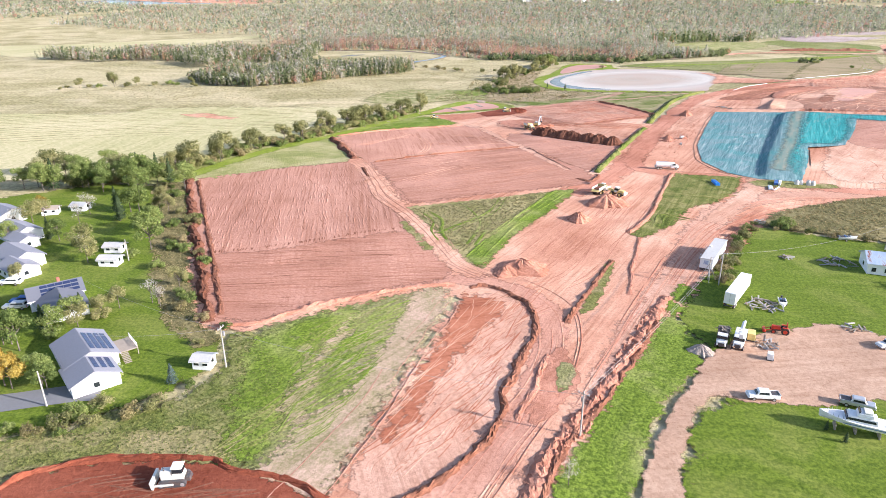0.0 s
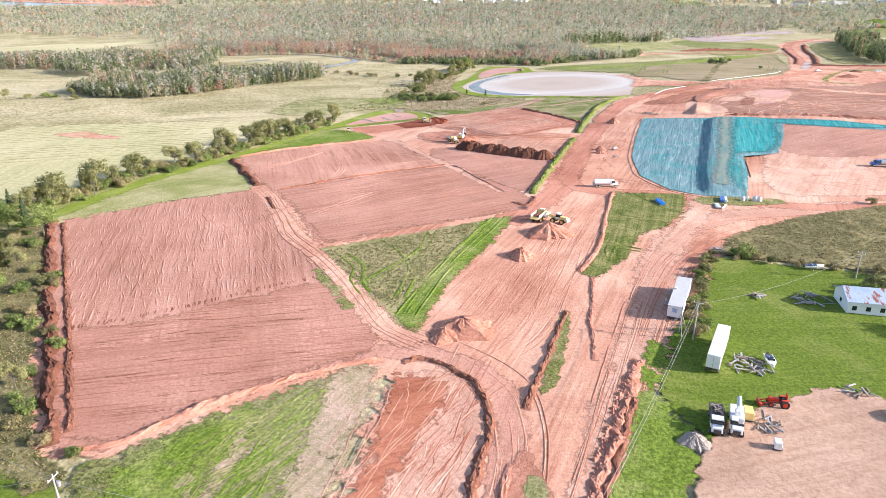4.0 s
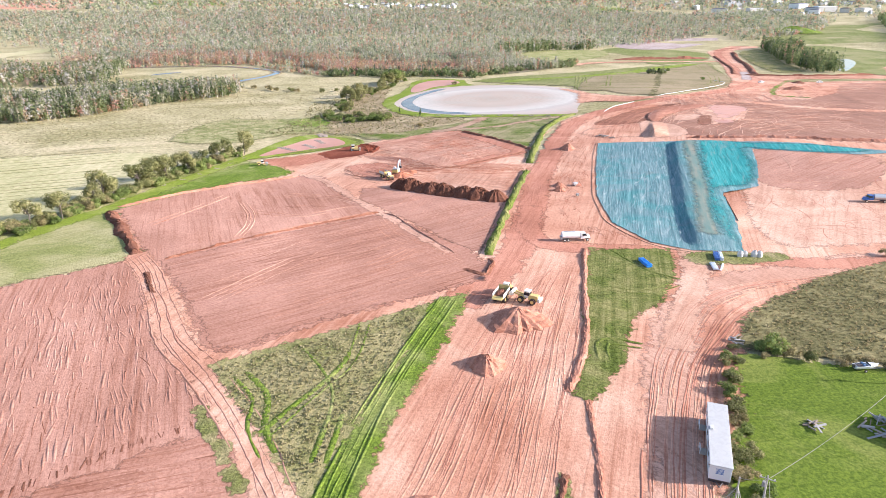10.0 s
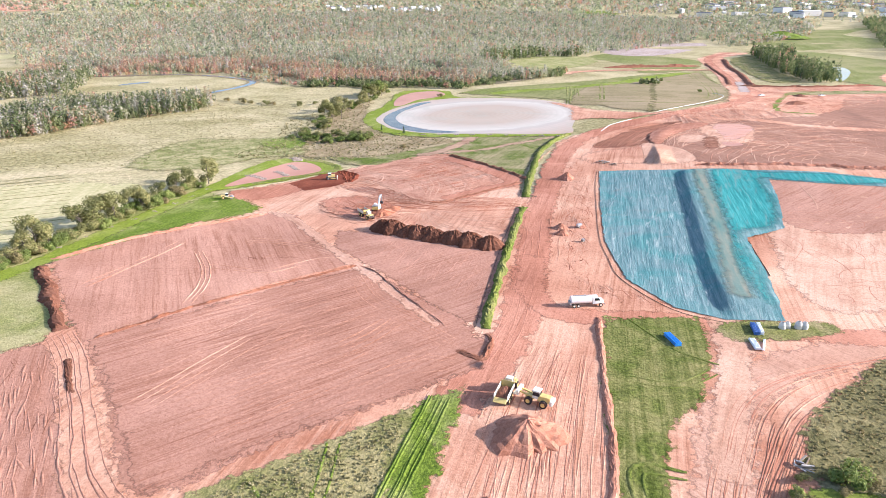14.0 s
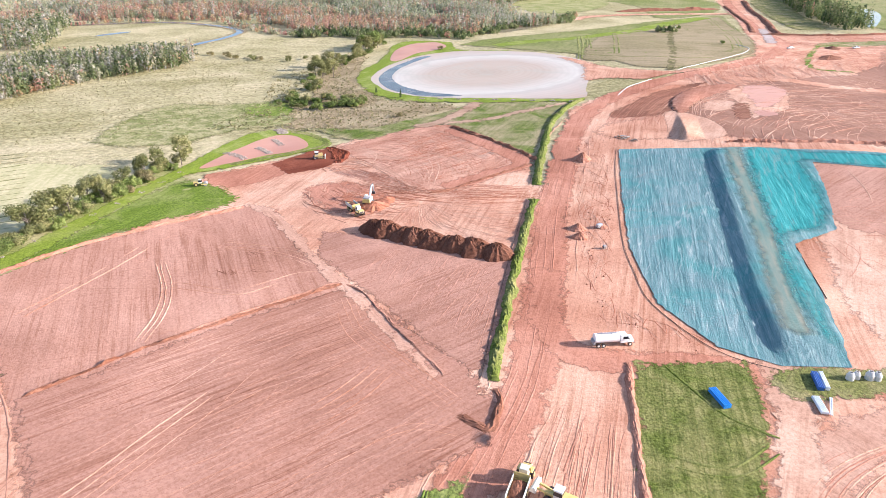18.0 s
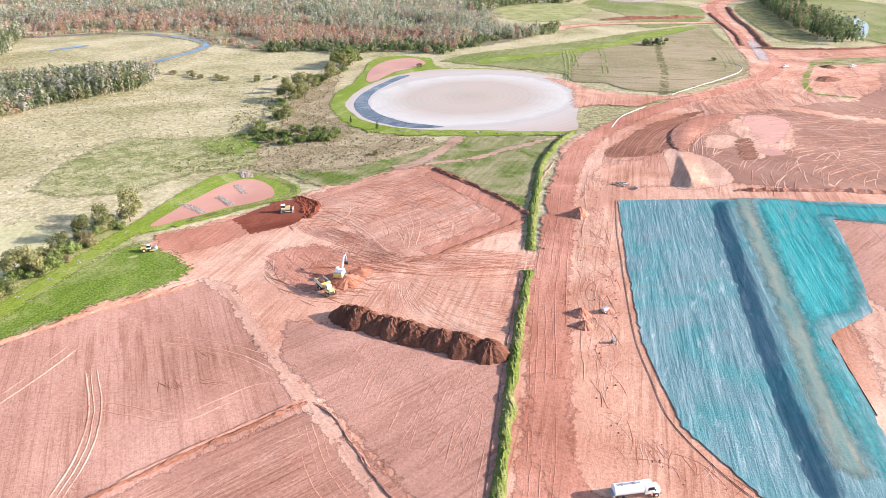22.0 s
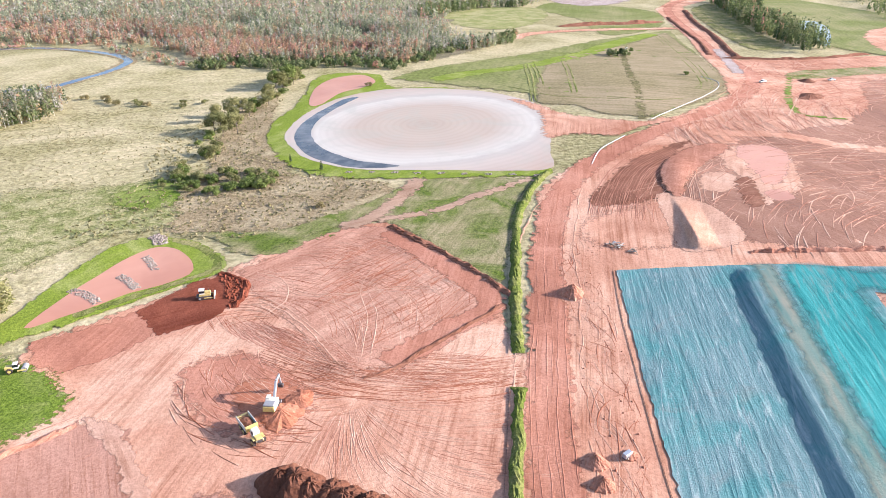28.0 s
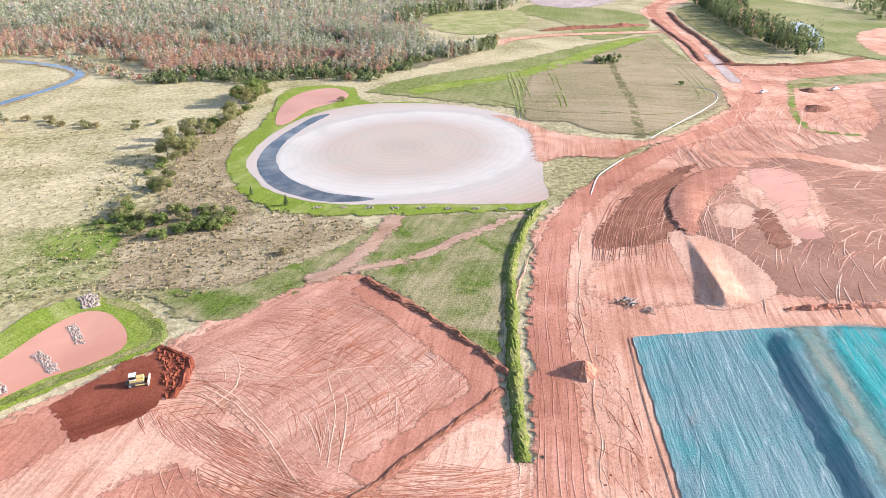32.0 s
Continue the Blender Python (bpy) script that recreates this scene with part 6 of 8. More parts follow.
hedge([(-460, 470), (-400, 508), (-340, 528)], 8.0, ["shrub_green", "shrub", "olive"], 1.2, 11, 14, "marsh shrubs")
for kind, x, y, s in [("green", -106.6, 98.8, 0.75), ("green", -111.4, 92.7, 0.85), ("gold", -102, 78, 1.0), ("green", -92.1, 81.3, 0.65), ("blue", -68.3, 88, 1.05), ("olive", -129.7, 135.1, 0.95), ("cone", -146.7, 168.7, 0.95), ("bare", -92.1, 116.3, 0.7), ("bare", -161.9, 172.2, 1.0), ("cone", -110.9, 106.7, 0.62), ("cone", -107.9, 108.8, 0.6), ("olive", -101, 113, 0.75), ("cone", -139, 144.9, 0.6), ("green", -181.8, 201.6, 1.2), ("green", -147, 178.6, 1.1), ("shrub_green", 66, 213.1, 1.3), ("bare", 7.6, 78.3, 0.55), ("shrub_green", 88.8, 187.8, 1.3), ("shrub", 92.7, 191.9, 1.4), ("shrub_green", 83, 181.6, 1.0), ("cone", -27, 544, 0.55), ("cone", -43, 560, 0.45), ("shrub_brown", -2, 716, 1.2), ("green", 235, 820, 0.6), ("shrub_green", 229, 700, 0.9), ("cone", 49.3, 102.5, 0.22), ("cone", 51.4, 99.6, 0.24), ("shrub_brown", 128.3, 270.7, 0.9), ("shrub_green", -96, 600, 0.9), ("shrub_brown", -25, 498, 0.9), ("olive", -172.6, 163.9, 0.9), ("bare", -174.3, 153.8, 0.9), ("gold", -179.8, 169.7, 0.8), ("green", -107.4, 90.8, 1.10), ("gold", -97, 79.1, 0.90), ("green", -90, 80.3, 0.60), ("shrub_green", -105.6, 97.9, 0.90), ("olive", -103.7, 102.9, 0.70), ("shrub", -101.9, 108, 0.80), ("bare", -93.2, 117.2, 0.60), ("green", -151.1, 147.5, 0.85), ("bare", -135.9, 141, 0.80), ("cone", -147.8, 170.6, 0.90), ("green", -129.4, 158.2, 0.90), ("olive", -173.5, 159.8, 1.00), ("shrub_green", -114.2, 150.6, 1.00), ("green", -165, 143.1, 0.80), ("olive", -137.3, 119.9, 0.70), ("shrub_green", -81.2, 86.6, 1.00), ("cone", -113.9, 94.5, 0.75), ("cone", -110.2, 100, 0.68), ("green", -106, 104.5, 0.75), ("olive", -101.9, 108.6, 0.7), ("cone", -154.4, 176.5, 1.0), ("cone", -155.2, 148, 0.8), ("olive", -137.8, 141.5, 1.05), ("bare", -95.3, 117.5, 0.85), ("green", -93.6, 82.4, 0.7), ("gold", -99.3, 79.6, 1.05), ("shrub", -76, 78.5, 0.8), ("shrub_green", -78.6, 74.8, 0.9), ("shrub", -79.4, 72, 0.8), ("green", -198, 194, 1.15), ("green", -196, 206, 1.3), ("green", -190, 200, 1.25), ("green", -197, 224, 1.1), ("cone", -186, 227, 0.95), ("cone", -178, 229, 0.9), ("olive", -186, 214, 1.15), ("olive", -209, 212, 1.2), ("bare", -158, 163, 0.9), ("olive", -146, 190, 0.8), ("shrub_green", -126, 168, 0.9), ("olive", -94, 126.5, 0.75)]:
    plant(kind, x, y, s)


def palette(name, autumn, *stops):
    """Mixed foliage: each tree has a tone of its own, autumn colour comes in drifts."""
    n = Nodes(name, 0.95, spec=0.05)
    tone = n.t.nodes.new("ShaderNodeAttribute")
    tone.attribute_name = "tone"
    k = tone.outputs["Fac"]
    col = n.ramp(n.math("ADD", n.math("MULTIPLY", k, 0.85), n.math("MULTIPLY", n.noise(0.02, 4, rough=0.7), 0.3)), *stops)
    pick = n.math("FRACT", n.math("MULTIPLY", k, 7.31), 0.0)
    drift = n.math("ADD", pick, n.math("MULTIPLY", n.math("SUBTRACT", n.noise(0.011, 3, warp=1.0), 0.5), 1.6))
    red = n.ramp(n.math("FRACT", n.math("MULTIPLY", k, 23.7), 0.0), (0.0, (0.54, 0.40, 0.22)), (0.35, (0.57, 0.35, 0.22)), (0.65, (0.56, 0.28, 0.21)), (1.0, (0.54, 0.33, 0.29)))
    col = n.mix(n.ramp(drift, (0.98 - autumn, BW(0)), (1.02 - autumn, BW(0.9))), col, red)
    col = n.mix(n.ramp(n.island(), (0.0, BW(0.5)), (0.5, BW(0))), col, n.mix(1.0, col, (0.6, 0.62, 0.62), "MULTIPLY"))
    through_light(n, col, 0.5)
    return n.done(col)


# Grey of half-bare trees, with every tone lifted to stand for haze.
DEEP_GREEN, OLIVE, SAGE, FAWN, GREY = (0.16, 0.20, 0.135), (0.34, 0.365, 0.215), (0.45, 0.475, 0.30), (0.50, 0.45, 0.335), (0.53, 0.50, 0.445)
palette("wood_mixed_hazed", 0.14, (0.15, DEEP_GREEN), (0.4, OLIVE), (0.6, SAGE), (0.8, FAWN), (1.0, GREY))
palette("wood_stand", 0.06, (0.1, (0.10, 0.135, 0.075)), (0.4, (0.20, 0.235, 0.105)), (0.65, (0.30, 0.315, 0.16)), (0.85, FAWN), (1.0, GREY))
palette("wood_autumn", 0.62, (0.15, DEEP_GREEN), (0.4, OLIVE), (0.6, FAWN), (0.8, SAGE), (1.0, GREY))
palette("wood_green", 0.03, (0.1, (0.08, 0.115, 0.06)), (0.45, (0.17, 0.215, 0.085)), (0.75, (0.26, 0.29, 0.13)), (1.0, (0.33, 0.31, 0.18)))
n = Nodes("pale_stems", 0.9)
n.done(n.ramp(n.island(), (0.0, (0.24, 0.21, 0.185)), (0.5, (0.42, 0.39, 0.35)), (1.0, (0.62, 0.59, 0.55))))


def quad_mesh(name, verts, materials, slots=None):
    """A mesh of loose four-cornered faces from an (m, 4, 3) array."""
    m = len(verts)
    me = bpy.data.meshes.new(name)
    me.vertices.add(4 * m)
    me.vertices.foreach_set("co", np.ascontiguousarray(verts, np.float32).ravel())
    me.loops.add(4 * m)
    me.loops.foreach_set("vertex_index", np.arange(4 * m, dtype=np.int32))
    me.polygons.add(m)
    me.polygons.foreach_set("loop_start", np.arange(0, 4 * m, 4, dtype=np.int32))
    for k in materials:
        me.materials.append(MATS[k])
    if slots is not None:
        me.polygons.foreach_set("material_index", np.asarray(slots, np.int32))
    me.update(calc_edges=True)
    return me


def woods(name, ring, count, material, seed, tall=10.0, label="", spread=1.7, sprays=18, stems=0.6, tuft=0.47):
    """Many slender trees joined into one mesh: a thin stem under a loose crown of leaf sprays."""
    rng = np.random.default_rng(seed)
    ring = np.array(ring, float)
    lo, hi = ring.min(0), ring.max(0)
    p = rng.uniform(lo, hi, (count * 5, 2))
    p = p[inside(p[:, 0], p[:, 1], ring)]
    drift = np.sin(p[:, 0] * 0.061 + 2 * np.sin(p[:, 1] * 0.023 + seed)) + np.sin(p[:, 1] * 0.052 + 2 * np.sin(p[:, 0] * 0.031))
    keep = drift + rng.normal(0, 0.5, len(p)) > -1.25
    p, drift = p[keep][:count], drift[keep][:count]
    m = len(p)
    far = np.maximum(0, p[:, 1] - 900)
    h = tall * (0.92 + 0.16 * drift) * rng.uniform(0.55, 1.35, m) * (1 + 0.0001 * far)
    wide = spread * rng.uniform(0.55, 1.3, m) * (1 + 0.0006 * far)
    z0 = land(p[:, 0], p[:, 1]) * (np.abs(p[:, 0]) < 430) + hills(p[:, 0], p[:, 1])
    f = rng.uniform(0, 1, (m, sprays))
    cone = rng.uniform(0, 1, (m, 1)) < 0.3
    r = np.where(cone, 1.05 * (1 - f) + 0.1, 0.35 + 0.95 * np.sin(np.pi * np.clip(f, 0.08, 0.97)) ** 0.7) * rng.uniform(0.3, 1.0, (m, sprays)) * wide[:, None]
    low = rng.uniform(0.05, 0.3, (m, 1))
    a = rng.uniform(0, 2 * np.pi, (m, sprays))
    c = np.stack([p[:, :1] + r * np.cos(a), p[:, 1:] + r * np.sin(a), z0[:, None] + h[:, None] * (low + (1 - low) * f)], -1).reshape(-1, 3)
    k = len(c)
    out = np.stack([np.cos(a), np.sin(a), 1.6 * f - 0.3], -1).reshape(-1, 3) + rng.normal(0, 0.38, (k, 3))
    u = np.cross(out, rng.normal(size=(k, 3)))
    u /= np.linalg.norm(u, axis=1)[:, None]
    v = np.cross(out, u)
    v /= np.linalg.norm(v, axis=1)[:, None]
    s = (np.repeat(wide, sprays) * rng.uniform(0.7, 1.3, k) * tuft)[:, None]
    leaf_quads = np.stack([c - u * s * 1.2, c + v * s * 0.8, c + u * s * 1.2, c - v * s * 0.8], 1)
    bare = rng.uniform(size=m) < stems
    q, hq, w = np.column_stack([p, z0])[bare], h[bare], (0.09 + 0.00022 * far[bare])
    t = rng.uniform(0, 3.14, len(q))
    side = np.column_stack([np.cos(t) * w, np.sin(t) * w, 0 * w])
    top = q + np.column_stack([rng.normal(0, 0.4, len(q)), rng.normal(0, 0.4, len(q)), hq * rng.uniform(0.7, 1.12, len(q))])
    stem_quads = np.stack([q - side, q + side, top + side * 0.4, top - side * 0.4], 1)
    me = quad_mesh(name, np.concatenate([leaf_quads, stem_quads]), (material, "pale_stems"), np.r_[np.zeros(k), np.ones(len(q))])
    tone = np.r_[np.repeat(rng.uniform(0, 1, m), sprays), np.zeros(len(q))]
    me.attributes.new("tone", "FLOAT", "FACE").data.foreach_set("value", tone.astype(np.float32))
    return tagged(new(name, me), label, "woodland", kind="stuff")


STAND = [(-392, 556), (-342, 523), (-301, 522), (-273, 546), (-248, 596), (-227, 629), (-198, 664), (-196, 690), (-215, 722), (-290, 690), (-350, 640)]
STAND_WEST = [(-720, 690), (-596, 674), (-551, 703), (-487, 677), (-433, 655), (-420, 707), (-352, 735), (-365, 800), (-400, 890), (-560, 830), (-640, 760)]
FRONT = [(-500, 950), (-420, 1050), (-276, 1060), (-150, 960), (-45, 890), (60, 840), (130, 872), (90, 960), (80, 1040), (-130, 1100), (-420, 1150), (-540, 1040)]
DEEP = [(-560, 1000), (-420, 1140), (-130, 1090), (90, 1050), (130, 1180), (240, 1210), (420, 1420), (560, 1560), (800, 2100), (300, 2700), (-700, 2500), (-1500, 2100), (-1300, 1320), (-700, 1240)]
EASTW = [(560, 1400), (820, 1600), (1010, 1880), (1040, 2240), (760, 2250), (620, 1800)]
AUTUMN = [(-480, 860), (-354, 942), (-300, 925), (-264, 955), (-173, 874), (-137, 815), (-99, 818), (-40, 812), (30, 795), (60, 850), (-45, 900), (-150, 970), (-276, 1070), (-420, 1060), (-500, 960)]
woods("woodland_stand", STAND, 2600, "wood_stand", 11, 11, "mixed olive and grey trees of a small wood", 1.7, 30, 0.7, 0.36)
woods("woodland_stand_west", STAND_WEST, 3000, "wood_stand", 13, 12, "olive and pink autumn trees of a wood by hay fields", 1.9, 22, 0.8, 0.42)
woods("woodland_stand_green", [(-392, 556), (-342, 523), (-301, 522), (-273, 546), (-248, 596), (-227, 629), (-198, 664), (-204, 672), (-240, 632), (-262, 600), (-285, 556), (-330, 545)], 420, "wood_green", 12, 9, "green trees at the wood edge", 1.8, 30, 0.4, 0.36)
woods("woodland_front", FRONT, 6000, "wood_mixed_hazed", 21, 11, "mixed olive and grey wood beyond the marsh", 1.7, 28, 0.8, 0.37)
woods("woodland_autumn", AUTUMN, 4600, "wood_autumn", 22, 9, "orange, pink and rust autumn trees at the wood edge", 1.6, 28, 0.8, 0.37)
woods("woodland_deep", DEEP, 26000, "wood_mixed_hazed", 31, 12, "deep mixed olive and grey woodland", 2.2, 10, 0.7)
woods("woodland_east", EASTW, 2200, "wood_mixed_hazed", 41, 12, "distant mixed woodland beyond the pasture", 2.6, 9)
woods("woodland_west", [(-2600, 1400), (-1500, 1350), (-1500, 2050), (-2600, 2300)], 4200, "wood_mixed_hazed", 51, 12, "distant mixed woodland beyond hay fields", 3.0, 9)
woods("woodland_horizon", [(-2700, 2400), (-800, 2500), (300, 2700), (900, 2500), (2500, 2700), (2500, 4000), (-2700, 4000)], 9000, "wood_mixed_hazed", 61, 13, "far woodland on the skyline", 3.6, 9)
woods("woodland_brush", [(-150, 802), (-137, 790), (-99, 800), (-69, 777), (-25, 791), (16, 771), (50, 778), (60, 830), (105, 868), (140, 888), (165, 955), (110, 915), (40, 830), (-50, 840), (-130, 835)], 850, "wood_green", 71, 5.5, "dark green brush at the wood edge", 2.2, 30, 0.1, 0.34)
woods("woodland_brush_west", [(-480, 800), (-380, 925), (-260, 945), (-140, 800), (-150, 790), (-265, 925), (-370, 905), (-470, 785)], 500, "wood_autumn", 72, 4, "low autumn brush at the wood edge", 1.6, 16, 0.2)
woods("tree_row", [(392, 802), (424, 946), (470, 1080), (525, 1230), (590, 1262), (505, 1033), (440, 840), (420, 800)], 1000, "wood_green", 81, 16, "dense row of tall trees beside the far road", 2.2, 34, 0.4, 0.38)
woods("woodland_east_row", [(640, 1010), (740, 1200), (965, 1589), (1100, 1850), (1212, 2029), (1260, 2000), (1088, 1637), (822, 1230), (700, 1000)], 1600, "wood_green", 82, 14, "dark green far tree belt", 2.4, 16)
woods("conifer_row", [(70, 1085), (110, 1130), (170, 1190), (240, 1200), (238, 1215), (160, 1210), (95, 1150), (60, 1100)], 260, "wood_green", 83, 14, "dark conifer row behind the round field", 2.0, 20, 0.3)
woods("field_bush", [(205, 800), (216, 822), (232, 818), (228, 800)], 16, "wood_green", 84, 6, "dark green bushes on the pasture", 2.4, 30, 0)


def tufts(name, ring, count, size, material, seed, layer=3, label="tall weeds"):
    rng = np.random.default_rng(seed)
    ring = np.array(ring, float)
    p = rng.uniform(ring.min(0), ring.max(0), (count * 4, 2))
    p = p[inside(p[:, 0], p[:, 1], ring)][:count]
    c = np.column_stack([p, land(p[:, 0], p[:, 1]) + layer * 0.05 + size * 0.4])
    c = np.concatenate([c, c + rng.normal(0, size * 0.5, c.shape) * (1, 1, 0.4)])
    return tagged(new(name, leaves_mesh(name, c, size, rng, material, 0.6)), label, "weeds", kind="stuff")


tufts("bank_weeds", [(-152.7, 34.4), (-84.6, 66.5), (-76, 76.8), (-66, 82), (-62, 94.2), (-67.8, 105), (-60.9, 108.2), (-48.3, 95), (-43, 71), (-57, 69.4), (-75, 62), (-112.5, 27.6)], 5200, 0.17, "grass_mix", 1, label="tall straw and green grass on a bank")
tufts("hedge_weeds", [(-67.8, 105), (-76.9, 109.7), (-93.5, 129.2), (-121.7, 168.4), (-155.2, 216.4), (-164, 209.1), (-136.8, 171), (-107.7, 133.8), (-86.9, 109.4), (-72.7, 100.9)], 4200, 0.19, "shrub_weedy", 2, label="tall brown weeds along the plot edge")
tufts("field_weeds", [(60, 213.9), (70.4, 232.2), (95.9, 251), (132.4, 266.9), (150.4, 265.5), (191.9, 218.9), (142.6, 193.4), (91.2, 206.9)], 4200, 0.3, "shrub_weedy", 3, 4, "brown and straw weeds of an overgrown field")
tufts("scrub_weeds", [(-126, 482), (-90, 486), (-60, 473), (-30, 482), (-8, 502), (6, 520), (-24, 538), (-52, 566), (-68, 610), (-60, 690), (-70, 735), (-94, 680), (-118, 600), (-110, 540)], 1700, 0.6, "weed_mix", 4, 1, "brown tussocks on wet scrub ground")
tufts("triangle_weeds", [(-55.8, 203.4), (-28.3, 222.3), (-12.7, 234.7), (-16, 212.6), (-23.3, 188.4), (-28.7, 168.2), (-43.2, 185.8)], 2200, 0.26, "weed_mix", 5, 4, "weedy grass tufts")
tufts("verge_grass", band(VERGE_S, 2.2), 700, 0.17, "tree_olive", 8, 15, "green grass tufts of the verge")
tufts("verge_grass_north", band(VERGE_N, 2.2), 900, 0.17, "tree_olive", 9, 15, "green grass tufts of the verge")
tufts("marsh_weeds", [(-420, 420), (-150, 470), (-118, 560), (-110, 640), (-100, 720), (-200, 690), (-270, 590), (-420, 520)], 2600, 0.4, "weed_mix", 10, 0, "straw tussocks of open marshland")

# ---------- machines, buildings and stored goods ----------
paint("white_paint", (0.80, 0.80, 0.78), 0.4, dirt=0.18)
paint("cream_yellow", (0.74, 0.56, 0.20), 0.45, dirt=0.35)
paint("machine_yellow", (0.60, 0.46, 0.17), 0.5, dirt=0.5)
paint("pale_cab", (0.72, 0.70, 0.62), 0.4, dirt=0.3)
paint("machine_grey", (0.30, 0.30, 0.31), 0.5, dirt=0.3)
paint("dark_steel", (0.06, 0.06, 0.065), 0.5, dirt=0.4)
paint("chrome", (0.6, 0.6, 0.6), 0.25, 0.9, dirt=0.2)
paint("blue_paint", (0.04, 0.14, 0.42), 0.4, dirt=0.15)
paint("blue_pipe", (0.03, 0.28, 0.75), 0.35, dirt=0.08)
paint("white_pipe", (0.78, 0.80, 0.82), 0.4, dirt=0.1)
paint("red_paint", (0.55, 0.045, 0.02), 0.4, dirt=0.2)
paint("silver_paint", (0.52, 0.54, 0.56), 0.3, 0.5, dirt=0.12)
paint("roof_shingle", (0.27, 0.27, 0.30), 0.85, dirt=0.3, dirt_color=(0.16, 0.16, 0.17), scale=3)
paint("roof_dark", (0.15, 0.155, 0.18), 0.85, dirt=0.3, dirt_color=(0.09, 0.09, 0.10), scale=3)
paint("siding", (0.80, 0.80, 0.80), 0.6, dirt=0.1, dirt_color=(0.5, 0.5, 0.5))
paint("trailer_roof", (0.50, 0.49, 0.47), 0.7, dirt=0.4, dirt_color=(0.30, 0.28, 0.26))
paint("concrete", (0.60, 0.58, 0.55), 0.9, dirt=0.3, dirt_color=(0.4, 0.36, 0.32))
paint("rubber", (0.03, 0.03, 0.032), 0.9, dirt=0.5)
paint("timber", (0.36, 0.30, 0.24), 0.85, dirt=0.4, dirt_color=(0.2, 0.17, 0.14))
paint("pole_wood", (0.42, 0.39, 0.36), 0.9, dirt=0.3, dirt_color=(0.25, 0.22, 0.2))
paint("dull_wood", (0.24, 0.19, 0.14), 0.9, dirt=0.4)
paint("brick_red", (0.35, 0.13, 0.09), 0.9, dirt=0.3)
paint("solar_blue", (0.03, 0.045, 0.10), 0.15, dirt=0.05)
paint("asphalt", (0.20, 0.20, 0.205), 0.9, dirt=0.3, dirt_color=(0.12, 0.12, 0.12))
paint("black_fabric", (0.03, 0.03, 0.03), 0.9, dirt=0.1)
paint("hull_blue", (0.10, 0.18, 0.32), 0.3, dirt=0.05)
n = Nodes("rusty_roof", 0.5, 0.4)
n.done(n.ramp(n.noise(0.5, 4, n.turned(0, (1, 0.15, 1))), (0.45, (0.42, 0.50, 0.60)), (0.56, (0.50, 0.58, 0.66)), (0.62, (0.34, 0.13, 0.09))))
n = Nodes("glass", 0.08, spec=0.6)
n.done((0.02, 0.025, 0.03))
bpy.data.objects["house_drive"].data.materials[0] = MATS["asphalt"]


def add(name, me, material, parent, label=""):
    me.materials.append(MATS[material])
    ob = new(name, me)
    ob.parent = parent
    return tagged(ob, label)


def block(name, size, at, material, parent, label="", top=(1.0, 1.0), shift=(0.0, 0.0), turn=(0, 0, 0), edge=0.06):
    """A bevelled box resting at its base; top: how far its upper face narrows, shift: how far that face is moved."""
    bm = bmesh.new()
    bmesh.ops.create_cube(bm, size=1)
    for v in bm.verts:
        up = v.co.z > 0
        v.co = Vector((v.co.x * size[0] * (top[0] if up else 1) + (shift[0] if up else 0), v.co.y * size[1] * (top[1] if up else 1) + (shift[1] if up else 0), (v.co.z + 0.5) * size[2]))
    if edge:
        bmesh.ops.bevel(bm, geom=bm.edges[:], offset=min(edge, min(size) * 0.3), segments=1, affect="EDGES")
    me = bpy.data.meshes.new(name)
    bm.to_mesh(me)
    bm.free()
    ob = add(name, me, material, parent, label)
    ob.matrix_local = pose(*at, *turn)
    return ob


def rod(name, a, b, r, material, parent, label="", r2=None, sides=10):
    """A closed round bar from a to b."""
    a, b = Vector(a), Vector(b)
    bm = bmesh.new()
    bmesh.ops.create_cone(bm, cap_ends=True, segments=sides, radius1=r, radius2=r if r2 is None else r2, depth=(b - a).length)
    bmesh.ops.transform(bm, verts=bm.verts, matrix=Matrix.Translation((a + b) / 2) @ (b - a).to_track_quat("Z", "Y").to_matrix().to_4x4())
    me = bpy.data.meshes.new(name)
    bm.to_mesh(me)
    bm.free()
    return add(name, me, material, parent, label)


def beam(name, a, b, w, h, material, parent, label="", narrow=1.0):
    """A bevelled box girder from a to b."""
    a, b = Vector(a), Vector(b)
    ob = block(name, (w, h, (b - a).length), (0, 0, 0), material, parent, label, (narrow, narrow))
    ob.matrix_local = Matrix.Translation(a) @ (b - a).to_track_quat("Z", "Y").to_matrix().to_4x4()
    return ob


def wheel(parent, x, y, r, w, rim="pale_cab"):
    tyre = rod("tyre", (x, y - w / 2, r), (x, y + w / 2, r), r, "rubber", parent, sides=16)
    side = 1 if y > 0 else -1
    rod("rim", (x, y + side * w * 0.42, r), (x, y + side * w * 0.56, r), r * 0.55, rim, tyre, sides=12)
    return tyre


